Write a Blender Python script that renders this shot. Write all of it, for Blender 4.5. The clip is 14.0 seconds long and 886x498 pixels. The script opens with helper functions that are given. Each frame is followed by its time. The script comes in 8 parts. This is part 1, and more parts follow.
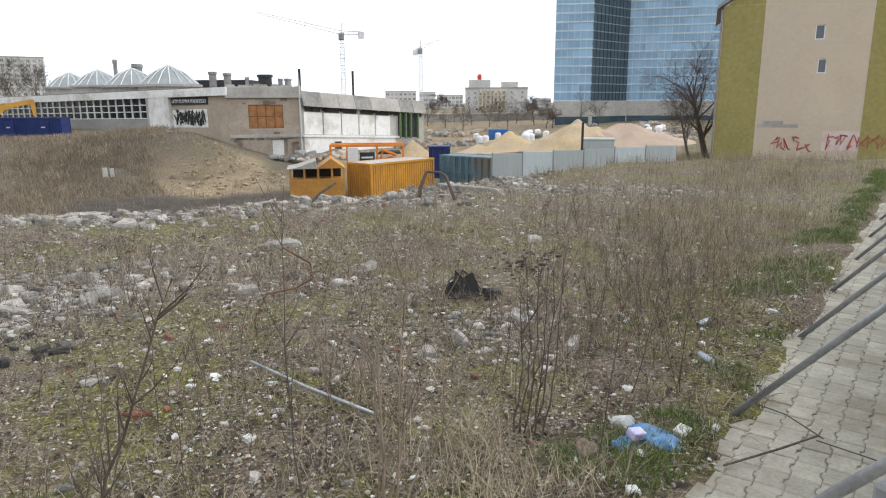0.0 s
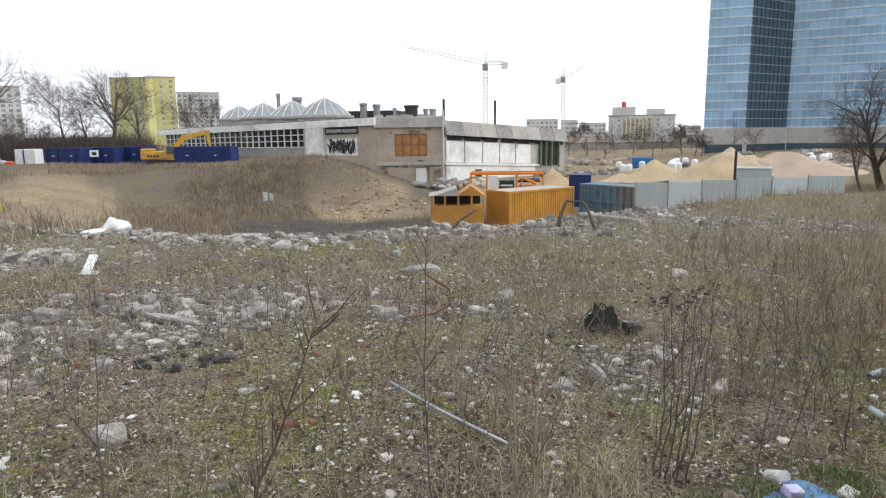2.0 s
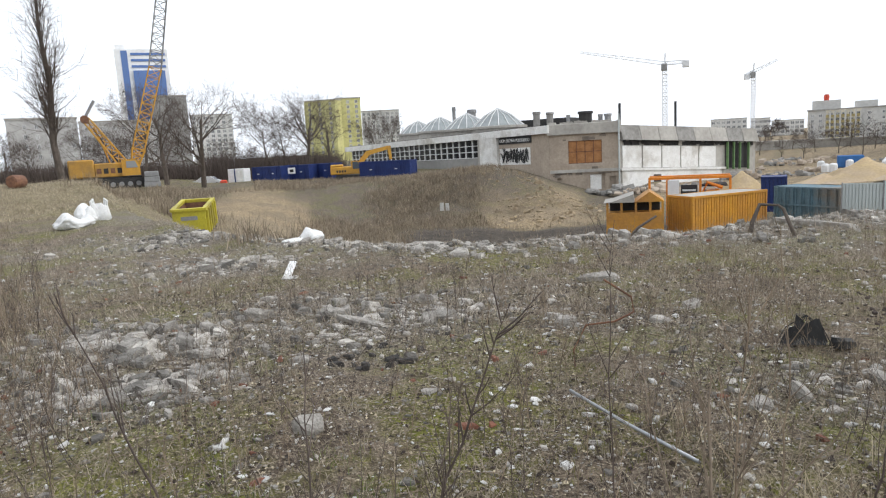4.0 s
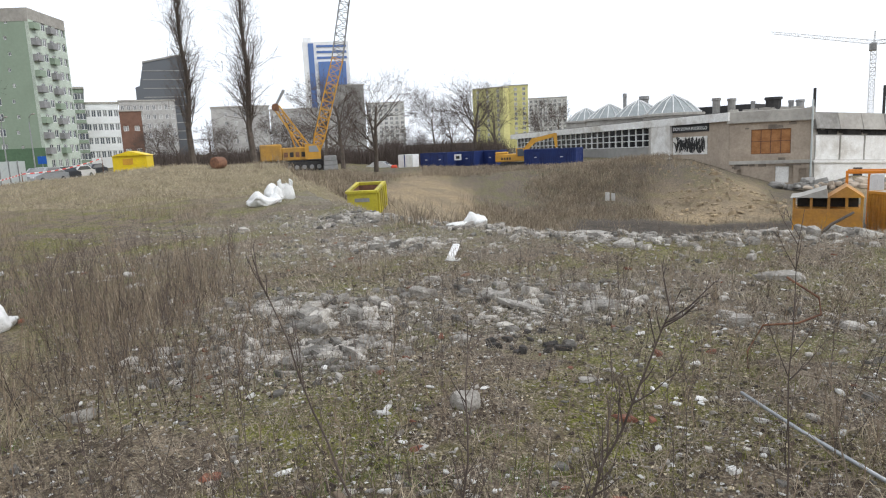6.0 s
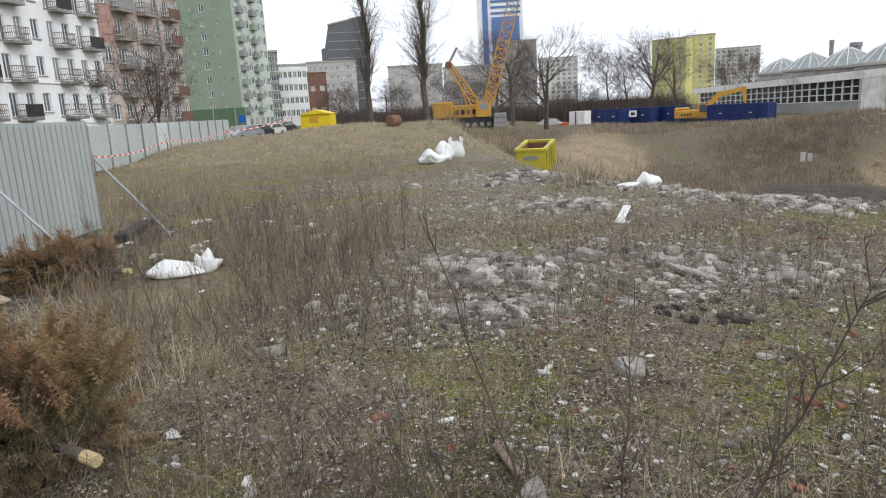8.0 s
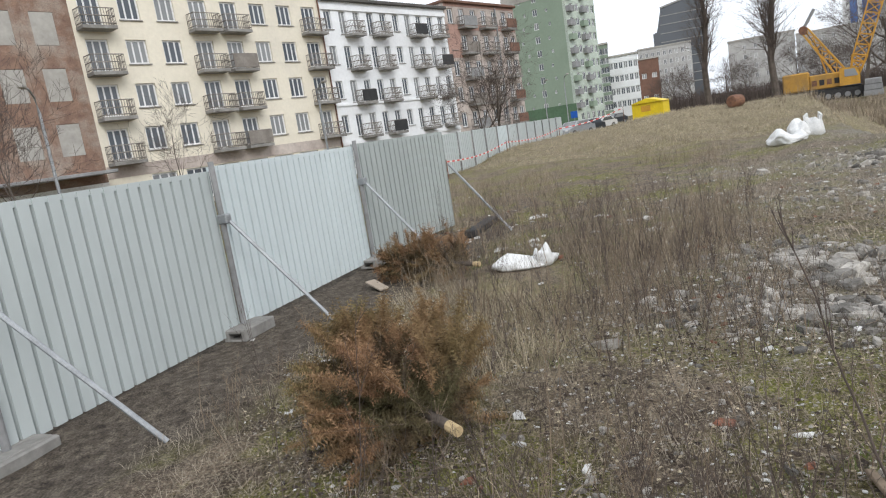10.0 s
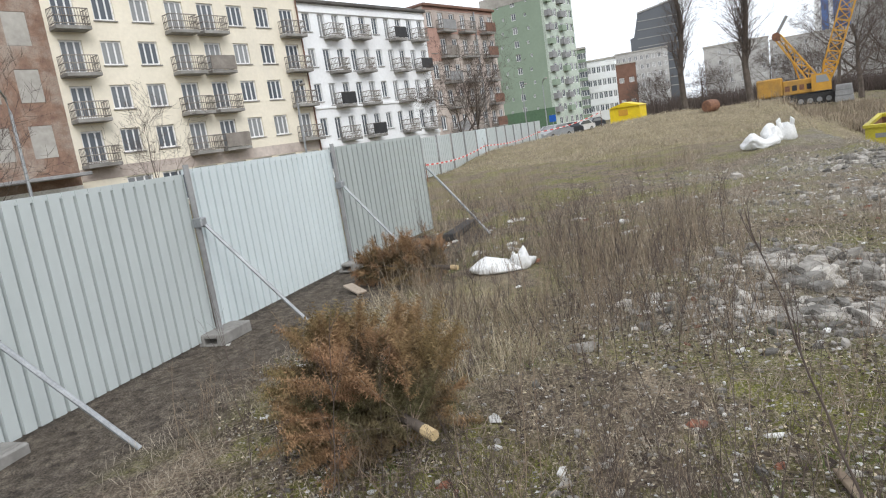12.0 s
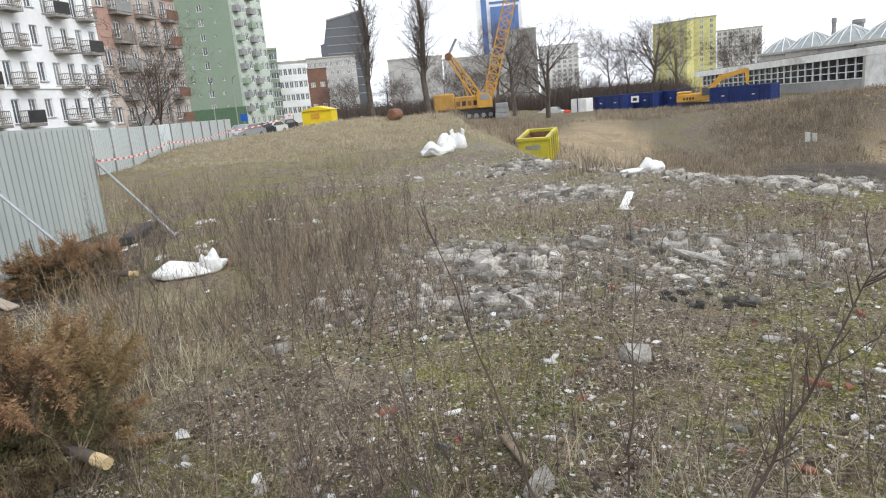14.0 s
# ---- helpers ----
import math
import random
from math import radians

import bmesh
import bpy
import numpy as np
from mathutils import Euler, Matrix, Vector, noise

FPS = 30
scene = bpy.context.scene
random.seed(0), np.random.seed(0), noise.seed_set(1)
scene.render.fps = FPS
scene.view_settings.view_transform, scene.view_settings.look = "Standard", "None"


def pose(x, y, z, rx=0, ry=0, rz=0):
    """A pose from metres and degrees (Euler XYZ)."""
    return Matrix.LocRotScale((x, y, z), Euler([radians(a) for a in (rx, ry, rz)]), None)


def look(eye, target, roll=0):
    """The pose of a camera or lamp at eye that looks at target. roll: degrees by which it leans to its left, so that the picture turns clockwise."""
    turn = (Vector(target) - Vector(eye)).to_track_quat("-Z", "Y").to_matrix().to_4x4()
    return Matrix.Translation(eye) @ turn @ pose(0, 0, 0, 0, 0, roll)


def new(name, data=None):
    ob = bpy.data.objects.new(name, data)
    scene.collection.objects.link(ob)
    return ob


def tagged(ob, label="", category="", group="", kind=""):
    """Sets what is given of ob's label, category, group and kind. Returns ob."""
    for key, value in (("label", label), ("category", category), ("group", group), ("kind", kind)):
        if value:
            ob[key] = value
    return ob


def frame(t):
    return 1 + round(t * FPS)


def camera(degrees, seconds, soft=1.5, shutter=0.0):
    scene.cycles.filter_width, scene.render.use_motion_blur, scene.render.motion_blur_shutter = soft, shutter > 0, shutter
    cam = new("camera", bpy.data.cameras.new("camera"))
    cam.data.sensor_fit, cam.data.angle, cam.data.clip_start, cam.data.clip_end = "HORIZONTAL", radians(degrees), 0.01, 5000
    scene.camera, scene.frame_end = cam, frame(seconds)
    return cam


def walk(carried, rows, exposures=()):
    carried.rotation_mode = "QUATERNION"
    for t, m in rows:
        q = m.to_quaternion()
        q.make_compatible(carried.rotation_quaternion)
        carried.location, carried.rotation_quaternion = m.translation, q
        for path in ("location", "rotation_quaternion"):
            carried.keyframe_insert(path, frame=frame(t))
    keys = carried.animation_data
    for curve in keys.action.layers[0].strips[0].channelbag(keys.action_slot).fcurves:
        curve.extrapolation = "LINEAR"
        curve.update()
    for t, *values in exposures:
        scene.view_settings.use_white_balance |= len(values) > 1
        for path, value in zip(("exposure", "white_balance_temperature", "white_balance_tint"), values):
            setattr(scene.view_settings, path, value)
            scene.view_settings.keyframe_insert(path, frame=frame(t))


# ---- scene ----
cam = camera(67.33, 14.0, soft=1.15)
PATH = [
    (0.0, pose(-0.003, 0.040, 2.018, 77.60, 0.32, -0.33)),
    (0.5, pose(-0.001, 0.037, 2.017, 77.39, 0.30, 1.37)),
    (1.0, pose(-0.004, 0.043, 2.020, 77.58, 0.39, 3.70)),
    (1.5, pose(-0.013, 0.023, 2.029, 79.02, 0.45, 6.91)),
    (2.0, pose(-0.019, 0.012, 2.038, 80.06, 0.68, 11.54)),
    (2.5, pose(-0.024, -0.006, 2.039, 80.87, 1.12, 16.15)),
    (3.0, pose(-0.030, -0.021, 2.043, 81.10, 1.73, 20.78)),
    (3.2, pose(-0.034, -0.032, 2.044, 81.16, 2.04, 22.41)),
    (5.3, pose(-0.096, 0.035, 1.957, 81.01, 3.53, 31.21)),
    (5.5, pose(-0.096, 0.035, 1.962, 80.93, 3.36, 32.97)),
    (6.0, pose(-0.065, -0.047, 1.984, 80.97, 2.61, 40.17)),
    (6.5, pose(-0.072, -0.032, 1.991, 81.10, 2.04, 47.37)),
    (7.0, pose(-0.070, -0.022, 1.987, 80.98, 1.82, 52.18)),
    (7.5, pose(-0.060, -0.032, 1.986, 79.72, 2.15, 52.50)),
    (8.0, pose(-0.060, -0.052, 1.996, 78.10, 3.15, 54.54)),
    (8.5, pose(-0.056, -0.068, 2.007, 77.84, 5.27, 62.69)),
    (9.0, pose(-0.040, -0.101, 2.024, 78.09, 7.14, 72.75)),
    (9.2, pose(-0.034, -0.105, 2.032, 78.35, 7.91, 77.04)),
    (11.3, pose(-0.007, -0.104, 2.038, 81.01, 9.00, 83.69)),
    (11.5, pose(-0.009, -0.099, 2.043, 80.88, 8.89, 83.29)),
    (12.0, pose(-0.010, -0.079, 2.036, 80.37, 8.56, 80.35)),
    (12.5, pose(-0.029, -0.056, 2.019, 79.30, 7.23, 72.81)),
    (13.0, pose(-0.025, -0.045, 2.017, 78.28, 5.95, 64.62)),
    (13.5, pose(-0.044, -0.034, 2.001, 77.72, 5.29, 58.40)),
    (14.0, pose(-0.047, -0.029, 1.996, 77.45, 5.06, 54.65)),
]
walk(cam, PATH, [(0.0, 0.3), (1.5, 0.25), (3.0, 0.18), (6.5, 0.08), (8.0, 0.03), (9.0, 0.0), (11.5, 0.2), (12.5, 0.2), (14.0, 0.34)])

# ---- sky, light ----
world = bpy.data.worlds.new("overcast_sky")
scene.world = world
world.use_nodes = True
wn, wl = world.node_tree.nodes, world.node_tree.links
sky = wn.new("ShaderNodeTexSky")
sky.sky_type, sky.sun_disc = "NISHITA", False
SUN_EL, SUN_ROT = radians(38), radians(72)
sky.sun_elevation, sky.sun_rotation = SUN_EL, SUN_ROT
sky.dust_density, sky.air_density = 4.0, 1.0
pale = wn.new("ShaderNodeHueSaturation")
pale.inputs["Saturation"].default_value = 0.25
pale.inputs["Value"].default_value = 0.09
cloud = wn.new("ShaderNodeMix")
cloud.data_type = "RGBA"
cloud.inputs[0].default_value = 0.86
cloud.inputs[7].default_value = (0.92, 0.97, 1.045, 1)
wl.new(sky.outputs[0], pale.inputs["Color"])
wl.new(pale.outputs[0], cloud.inputs[6])
wl.new(cloud.outputs[2], wn["Background"].inputs[0])
wn["Background"].inputs[1].default_value = 1.29
sun = new("sun", bpy.data.lights.new("sun", "SUN"))
sun.data.energy, sun.data.angle, sun.data.color = 1.35, radians(30), (1.0, 0.99, 0.98)
sun.matrix_world = look((0, 0, 50), Vector((0, 0, 50)) - Vector((math.sin(SUN_ROT) * math.cos(SUN_EL), math.cos(SUN_ROT) * math.cos(SUN_EL), math.sin(SUN_EL))))


# ---- materials ----
def mat(name, base, second=None, scale=1.0, rough=0.85, metal=0.0, bump=0.0, bscale=None, third=None, per_object=0.0, island=0.0, spec=0.35, contrast=(0.35, 0.65), stretch=(1, 1, 1), fine=0.15):
    m = bpy.data.materials.new(name)
    m.use_nodes = True
    n, l = m.node_tree.nodes, m.node_tree.links
    p = n["Principled BSDF"]
    p.inputs["Roughness"].default_value, p.inputs["Metallic"].default_value = rough, metal
    p.inputs["Specular IOR Level"].default_value = spec
    geo = n.new("ShaderNodeNewGeometry")
    mapping = n.new("ShaderNodeMapping")
    mapping.inputs["Scale"].default_value = stretch
    l.new(geo.outputs["Position"], mapping.inputs["Vector"])
    second = second or tuple(c * 0.72 for c in base)

    def noise_mix(a, b, sc, lo, hi, detail=5):
        t = n.new("ShaderNodeTexNoise")
        t.inputs["Scale"].default_value, t.inputs["Detail"].default_value = sc, detail
        t.inputs["Roughness"].default_value = 0.62
        l.new(mapping.outputs[0], t.inputs["Vector"])
        r = n.new("ShaderNodeMapRange")
        r.inputs["From Min"].default_value, r.inputs["From Max"].default_value = lo, hi
        l.new(t.outputs["Fac"], r.inputs["Value"])
        x = n.new("ShaderNodeMix")
        x.data_type = "RGBA"
        l.new(r.outputs[0], x.inputs[0])
        for sock, v in ((6, a), (7, b)):
            if isinstance(v, tuple):
                x.inputs[sock].default_value = (*v, 1)
            else:
                l.new(v, x.inputs[sock])
        return x.outputs[2]

    col = noise_mix(base, second, scale, *contrast)
    if third:
        col = noise_mix(col, third, scale * 0.23, 0.5, 0.68)
    grain = noise_mix((1 - fine,) * 3, (1 + fine * 0.7,) * 3, scale * 9, 0.3, 0.7, 3)
    mul = n.new("ShaderNodeMix")
    mul.data_type, mul.blend_type = "RGBA", "MULTIPLY"
    mul.inputs[0].default_value = 1.0
    l.new(col, mul.inputs[6])
    l.new(grain, mul.inputs[7])
    col = mul.outputs[2]
    for amount, node, out in ((per_object, "ShaderNodeObjectInfo", "Random"), (island, None, None)):
        if amount:
            src = n.new(node).outputs[out] if node else geo.outputs["Random Per Island"]
            r = n.new("ShaderNodeMapRange")
            r.inputs["To Min"].default_value, r.inputs["To Max"].default_value = 1 - amount, 1 + amount
            l.new(src, r.inputs["Value"])
            h = n.new("ShaderNodeHueSaturation")
            l.new(r.outputs[0], h.inputs["Value"])
            l.new(col, h.inputs["Color"])
            col = h.outputs[0]
    l.new(col, p.inputs["Base Color"])
    if bump:
        t = n.new("ShaderNodeTexNoise")
        t.inputs["Scale"].default_value, t.inputs["Detail"].default_value = bscale or scale * 6, 5
        l.new(mapping.outputs[0], t.inputs["Vector"])
        b = n.new("ShaderNodeBump")
        b.inputs["Strength"].default_value, b.inputs["Distance"].default_value = bump, 0.03
        l.new(t.outputs["Fac"], b.inputs["Height"])
        l.new(b.outputs[0], p.inputs["Normal"])
    return m


def ground_material():
    """Trodden soil, moss, dry litter and brick-and-mortar grit; sand and clay on the far banks."""
    m = bpy.data.materials.new("waste_ground")
    m.use_nodes = True
    n, l = m.node_tree.nodes, m.node_tree.links
    p = n["Principled BSDF"]
    p.inputs["Roughness"].default_value, p.inputs["Specular IOR Level"].default_value = 0.95, 0.15
    geo = n.new("ShaderNodeNewGeometry")

    def tex(sc, detail=6, rough=0.65):
        t = n.new("ShaderNodeTexNoise")
        t.inputs["Scale"].default_value, t.inputs["Detail"].default_value, t.inputs["Roughness"].default_value = sc, detail, rough
        l.new(geo.outputs["Position"], t.inputs["Vector"])
        return t.outputs["Fac"]

    def ramp(v, lo, hi):
        r = n.new("ShaderNodeMapRange")
        r.inputs["From Min"].default_value, r.inputs["From Max"].default_value = lo, hi
        l.new(v, r.inputs["Value"])
        return r.outputs[0]

    def mix(f, a, b, mode="MIX"):
        x = n.new("ShaderNodeMix")
        x.data_type, x.blend_type = "RGBA", mode
        if isinstance(f, float):
            x.inputs[0].default_value = f
        else:
            l.new(f, x.inputs[0])
        for sock, v in ((6, a), (7, b)):
            if isinstance(v, tuple):
                x.inputs[sock].default_value = (*v, 1)
            else:
                l.new(v, x.inputs[sock])
        return x.outputs[2]

    attr = n.new("ShaderNodeVertexColor")
    attr.layer_name = "cover"
    sep = n.new("ShaderNodeSeparateColor")
    l.new(attr.outputs["Color"], sep.inputs[0])
    soil = mix(ramp(tex(2.2), 0.35, 0.62), (0.2, 0.157, 0.12), (0.088, 0.068, 0.055))
    moss = mix(ramp(tex(5.0), 0.4, 0.6), (0.15, 0.155, 0.03), (0.125, 0.115, 0.05))
    col = mix(ramp(tex(0.6), 0.46, 0.56), soil, moss)
    dark = mix(ramp(tex(0.9), 0.54, 0.66), (1.0, 1.0, 1.0), (0.66, 0.63, 0.6))
    col = mix(1.0, col, dark, "MULTIPLY")
    litter = mix(ramp(tex(38, 3), 0.5, 0.63), col, (0.29, 0.25, 0.192))
    grit = mix(ramp(tex(24, 4), 0.5, 0.6), (0.16, 0.145, 0.125), (0.4, 0.385, 0.36))
    col = mix(sep.outputs[0], litter, grit)
    sand = mix(ramp(tex(0.35), 0.38, 0.6), (0.34, 0.265, 0.17), (0.25, 0.2, 0.14))
    sand = mix(ramp(tex(3.5), 0.5, 0.7), sand, (0.16, 0.13, 0.1))
    col = mix(sep.outputs[1], col, sand)
    hay = mix(ramp(tex(1.1), 0.35, 0.65), (0.3, 0.255, 0.172), (0.205, 0.173, 0.118))
    col = mix(sep.outputs[2], col, hay)
    wet = mix(ramp(tex(6.0), 0.4, 0.62), (0.15, 0.128, 0.105), (0.085, 0.071, 0.06))
    col = mix(ramp(attr.outputs["Alpha"], 0.4, 1.0), wet, col)
    mud = mix(ramp(tex(1.3), 0.4, 0.6), (0.062, 0.054, 0.048), (0.1, 0.085, 0.07))
    col = mix(ramp(attr.outputs["Alpha"], 0.0, 0.36), mud, col)
    fine = mix(ramp(tex(60, 3), 0.34, 0.66), (0.42, 0.42, 0.42), (1.5, 1.48, 1.42))
    col = mix(1.0, col, fine, "MULTIPLY")
    clots = mix(ramp(tex(11, 3), 0.36, 0.6), (0.66, 0.65, 0.64), (1.16, 1.16, 1.16))
    col = mix(1.0, col, clots, "MULTIPLY")
    l.new(col, p.inputs["Base Color"])
    b = n.new("ShaderNodeBump")
    b.inputs["Strength"].default_value, b.inputs["Distance"].default_value = 0.9, 0.05
    l.new(tex(14, 8, 0.7), b.inputs["Height"])
    l.new(b.outputs[0], p.inputs["Normal"])
    return m


def glass_material(name, base, rough=0.06, curtain_haze=0.0, metal=0.0):
    m = bpy.data.materials.new(name)
    m.use_nodes = True
    n, l = m.node_tree.nodes, m.node_tree.links
    p = n["Principled BSDF"]
    p.inputs["Roughness"].default_value, p.inputs["Specular IOR Level"].default_value, p.inputs["Metallic"].default_value = rough, 0.5, metal
    info = n.new("ShaderNodeObjectInfo")
    r = n.new("ShaderNodeMapRange")
    r.inputs["From Min"].default_value, r.inputs["From Max"].default_value = 0.45, 0.75
    r.inputs["To Max"].default_value = curtain_haze
    l.new(info.outputs["Random"], r.inputs["Value"])
    x = n.new("ShaderNodeMix")
    x.data_type = "RGBA"
    x.inputs[6].default_value, x.inputs[7].default_value = (*base, 1), (0.55, 0.55, 0.53, 1)
    l.new(r.outputs[0], x.inputs[0])
    l.new(x.outputs[2], p.inputs["Base Color"])
    return m


M_GROUND = ground_material()
M_STONE = mat("rubble_stone", (0.4, 0.378, 0.342), (0.2, 0.183, 0.162), 9, island=0.65, bump=0.8)
M_CONCRETE = mat("weathered_concrete", (0.33, 0.32, 0.3), (0.22, 0.21, 0.195), 1.6, bump=0.4, third=(0.16, 0.15, 0.135))
M_BRICKBIT = mat("broken_brick", (0.25, 0.105, 0.065), (0.17, 0.075, 0.05), 9, island=0.25, bump=0.5)
M_WHITE_RUBBISH = mat("white_litter", (0.64, 0.635, 0.61), (0.45, 0.44, 0.42), 8, rough=0.6, island=0.2)
M_STEM = mat("dry_weed_stem", (0.26, 0.2, 0.138), (0.165, 0.122, 0.088), 3, island=0.4)
M_PALESTEM = mat("pale_woody_stem", (0.27, 0.215, 0.16), (0.18, 0.14, 0.105), 5, bump=0.3)
M_TWIG = mat("dark_twig", (0.11, 0.085, 0.072), (0.068, 0.052, 0.045), 3, island=0.3)
M_STRAW = mat("dry_grass", (0.43, 0.373, 0.295), (0.26, 0.222, 0.172), 3, island=0.35)
M_PALESTRAW = mat("pale_straw", (0.48, 0.41, 0.29), (0.34, 0.285, 0.2), 3, island=0.35)
M_DARKBIT = mat("rotten_leaf", (0.07, 0.05, 0.038), (0.045, 0.034, 0.028), 5, island=0.4)
M_GRASS = mat("green_grass", (0.12, 0.18, 0.045), (0.15, 0.18, 0.06), 3, island=0.35)
M_BARK = mat("tree_bark", (0.13, 0.105, 0.085), (0.07, 0.057, 0.048), 2.5, bump=0.5)
M_SHEET = mat("pale_green_sheet_steel", (0.5, 0.54, 0.535), (0.46, 0.5, 0.495), 0.5, rough=0.4, spec=0.5, stretch=(1, 1, 0.3), fine=0.04)
M_SHEET_B = mat("pale_blue_sheet_steel", (0.63, 0.69, 0.7), (0.58, 0.64, 0.65), 0.5, rough=0.4, spec=0.5, stretch=(1, 1, 0.3), fine=0.04)
M_SHEET_D = mat("grey_sheet_steel", (0.4, 0.43, 0.415), (0.35, 0.38, 0.37), 0.5, rough=0.4, spec=0.5, stretch=(1, 1, 0.3), fine=0.04)
M_STEEL = mat("galvanised_steel", (0.4, 0.415, 0.425), (0.3, 0.31, 0.32), 5, rough=0.45, metal=0.6, spec=0.5)
M_RUST = mat("rusty_steel", (0.24, 0.12, 0.07), (0.13, 0.07, 0.05), 6, rough=0.85)
# rubber and other black things; also paints the shade inside openings
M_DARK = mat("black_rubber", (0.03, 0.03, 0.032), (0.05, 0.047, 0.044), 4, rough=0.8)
M_YELLOW = mat("machine_yellow_paint", (0.62, 0.33, 0.04), (0.47, 0.25, 0.045), 1.2, rough=0.5, third=(0.3, 0.18, 0.06))
M_LEMON = mat("skip_yellow_paint", (0.52, 0.45, 0.035), (0.42, 0.36, 0.045), 1.5, rough=0.55, third=(0.25, 0.2, 0.07))
M_ORANGE = mat("container_orange_paint", (0.62, 0.3, 0.035), (0.5, 0.235, 0.04), 0.8, rough=0.6, third=(0.36, 0.18, 0.06))
M_BLUE = mat("container_blue_paint", (0.02, 0.04, 0.16), (0.015, 0.028, 0.11), 0.8, rough=0.5)
M_TEAL = mat("faded_teal_paint", (0.12, 0.2, 0.24), (0.09, 0.15, 0.18), 0.9, rough=0.6, third=(0.2, 0.15, 0.1))
M_WHITEPAINT = mat("white_paint", (0.86, 0.86, 0.84), (0.74, 0.73, 0.7), 1.1, third=(0.52, 0.49, 0.44), fine=0.2)
M_GREYPAINT = mat("grey_paint", (0.3, 0.3, 0.3), (0.22, 0.22, 0.22), 1)
M_BLACK = mat("black_paint", (0.025, 0.025, 0.027), (0.04, 0.04, 0.04), 2, rough=0.6)
M_RED = mat("red_plastic", (0.6, 0.06, 0.03), (0.5, 0.08, 0.04), 4, rough=0.5)
M_GLASS = glass_material("window_glass", (0.085, 0.098, 0.115), curtain_haze=0.35)
M_BIGBAG = mat("white_woven_sack", (0.78, 0.78, 0.77), (0.66, 0.66, 0.65), 3, rough=0.6, bump=0.3, bscale=14)
M_SAND = mat("yellow_sand", (0.45, 0.34, 0.19), (0.37, 0.285, 0.175), 0.5, third=(0.46, 0.36, 0.27), bump=0.3, bscale=3)
M_ROOF = mat("roofing_felt", (0.09, 0.085, 0.08), (0.14, 0.13, 0.12), 0.6)
# far walls: the paling of air haze is put into the base colour
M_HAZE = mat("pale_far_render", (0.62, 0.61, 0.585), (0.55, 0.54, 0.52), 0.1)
M_RAIL = mat("weathered_railing_paint", (0.29, 0.265, 0.235), (0.19, 0.165, 0.145), 1.5)
# far panes: pale base and pale mix stand in for air haze
M_GLASS_FAR = glass_material("curtained_far_glass", (0.2, 0.205, 0.21), 0.2, curtain_haze=0.6)
M_FRAME = mat("white_window_frame", (0.78, 0.78, 0.78), (0.68, 0.68, 0.68), 2, rough=0.5)


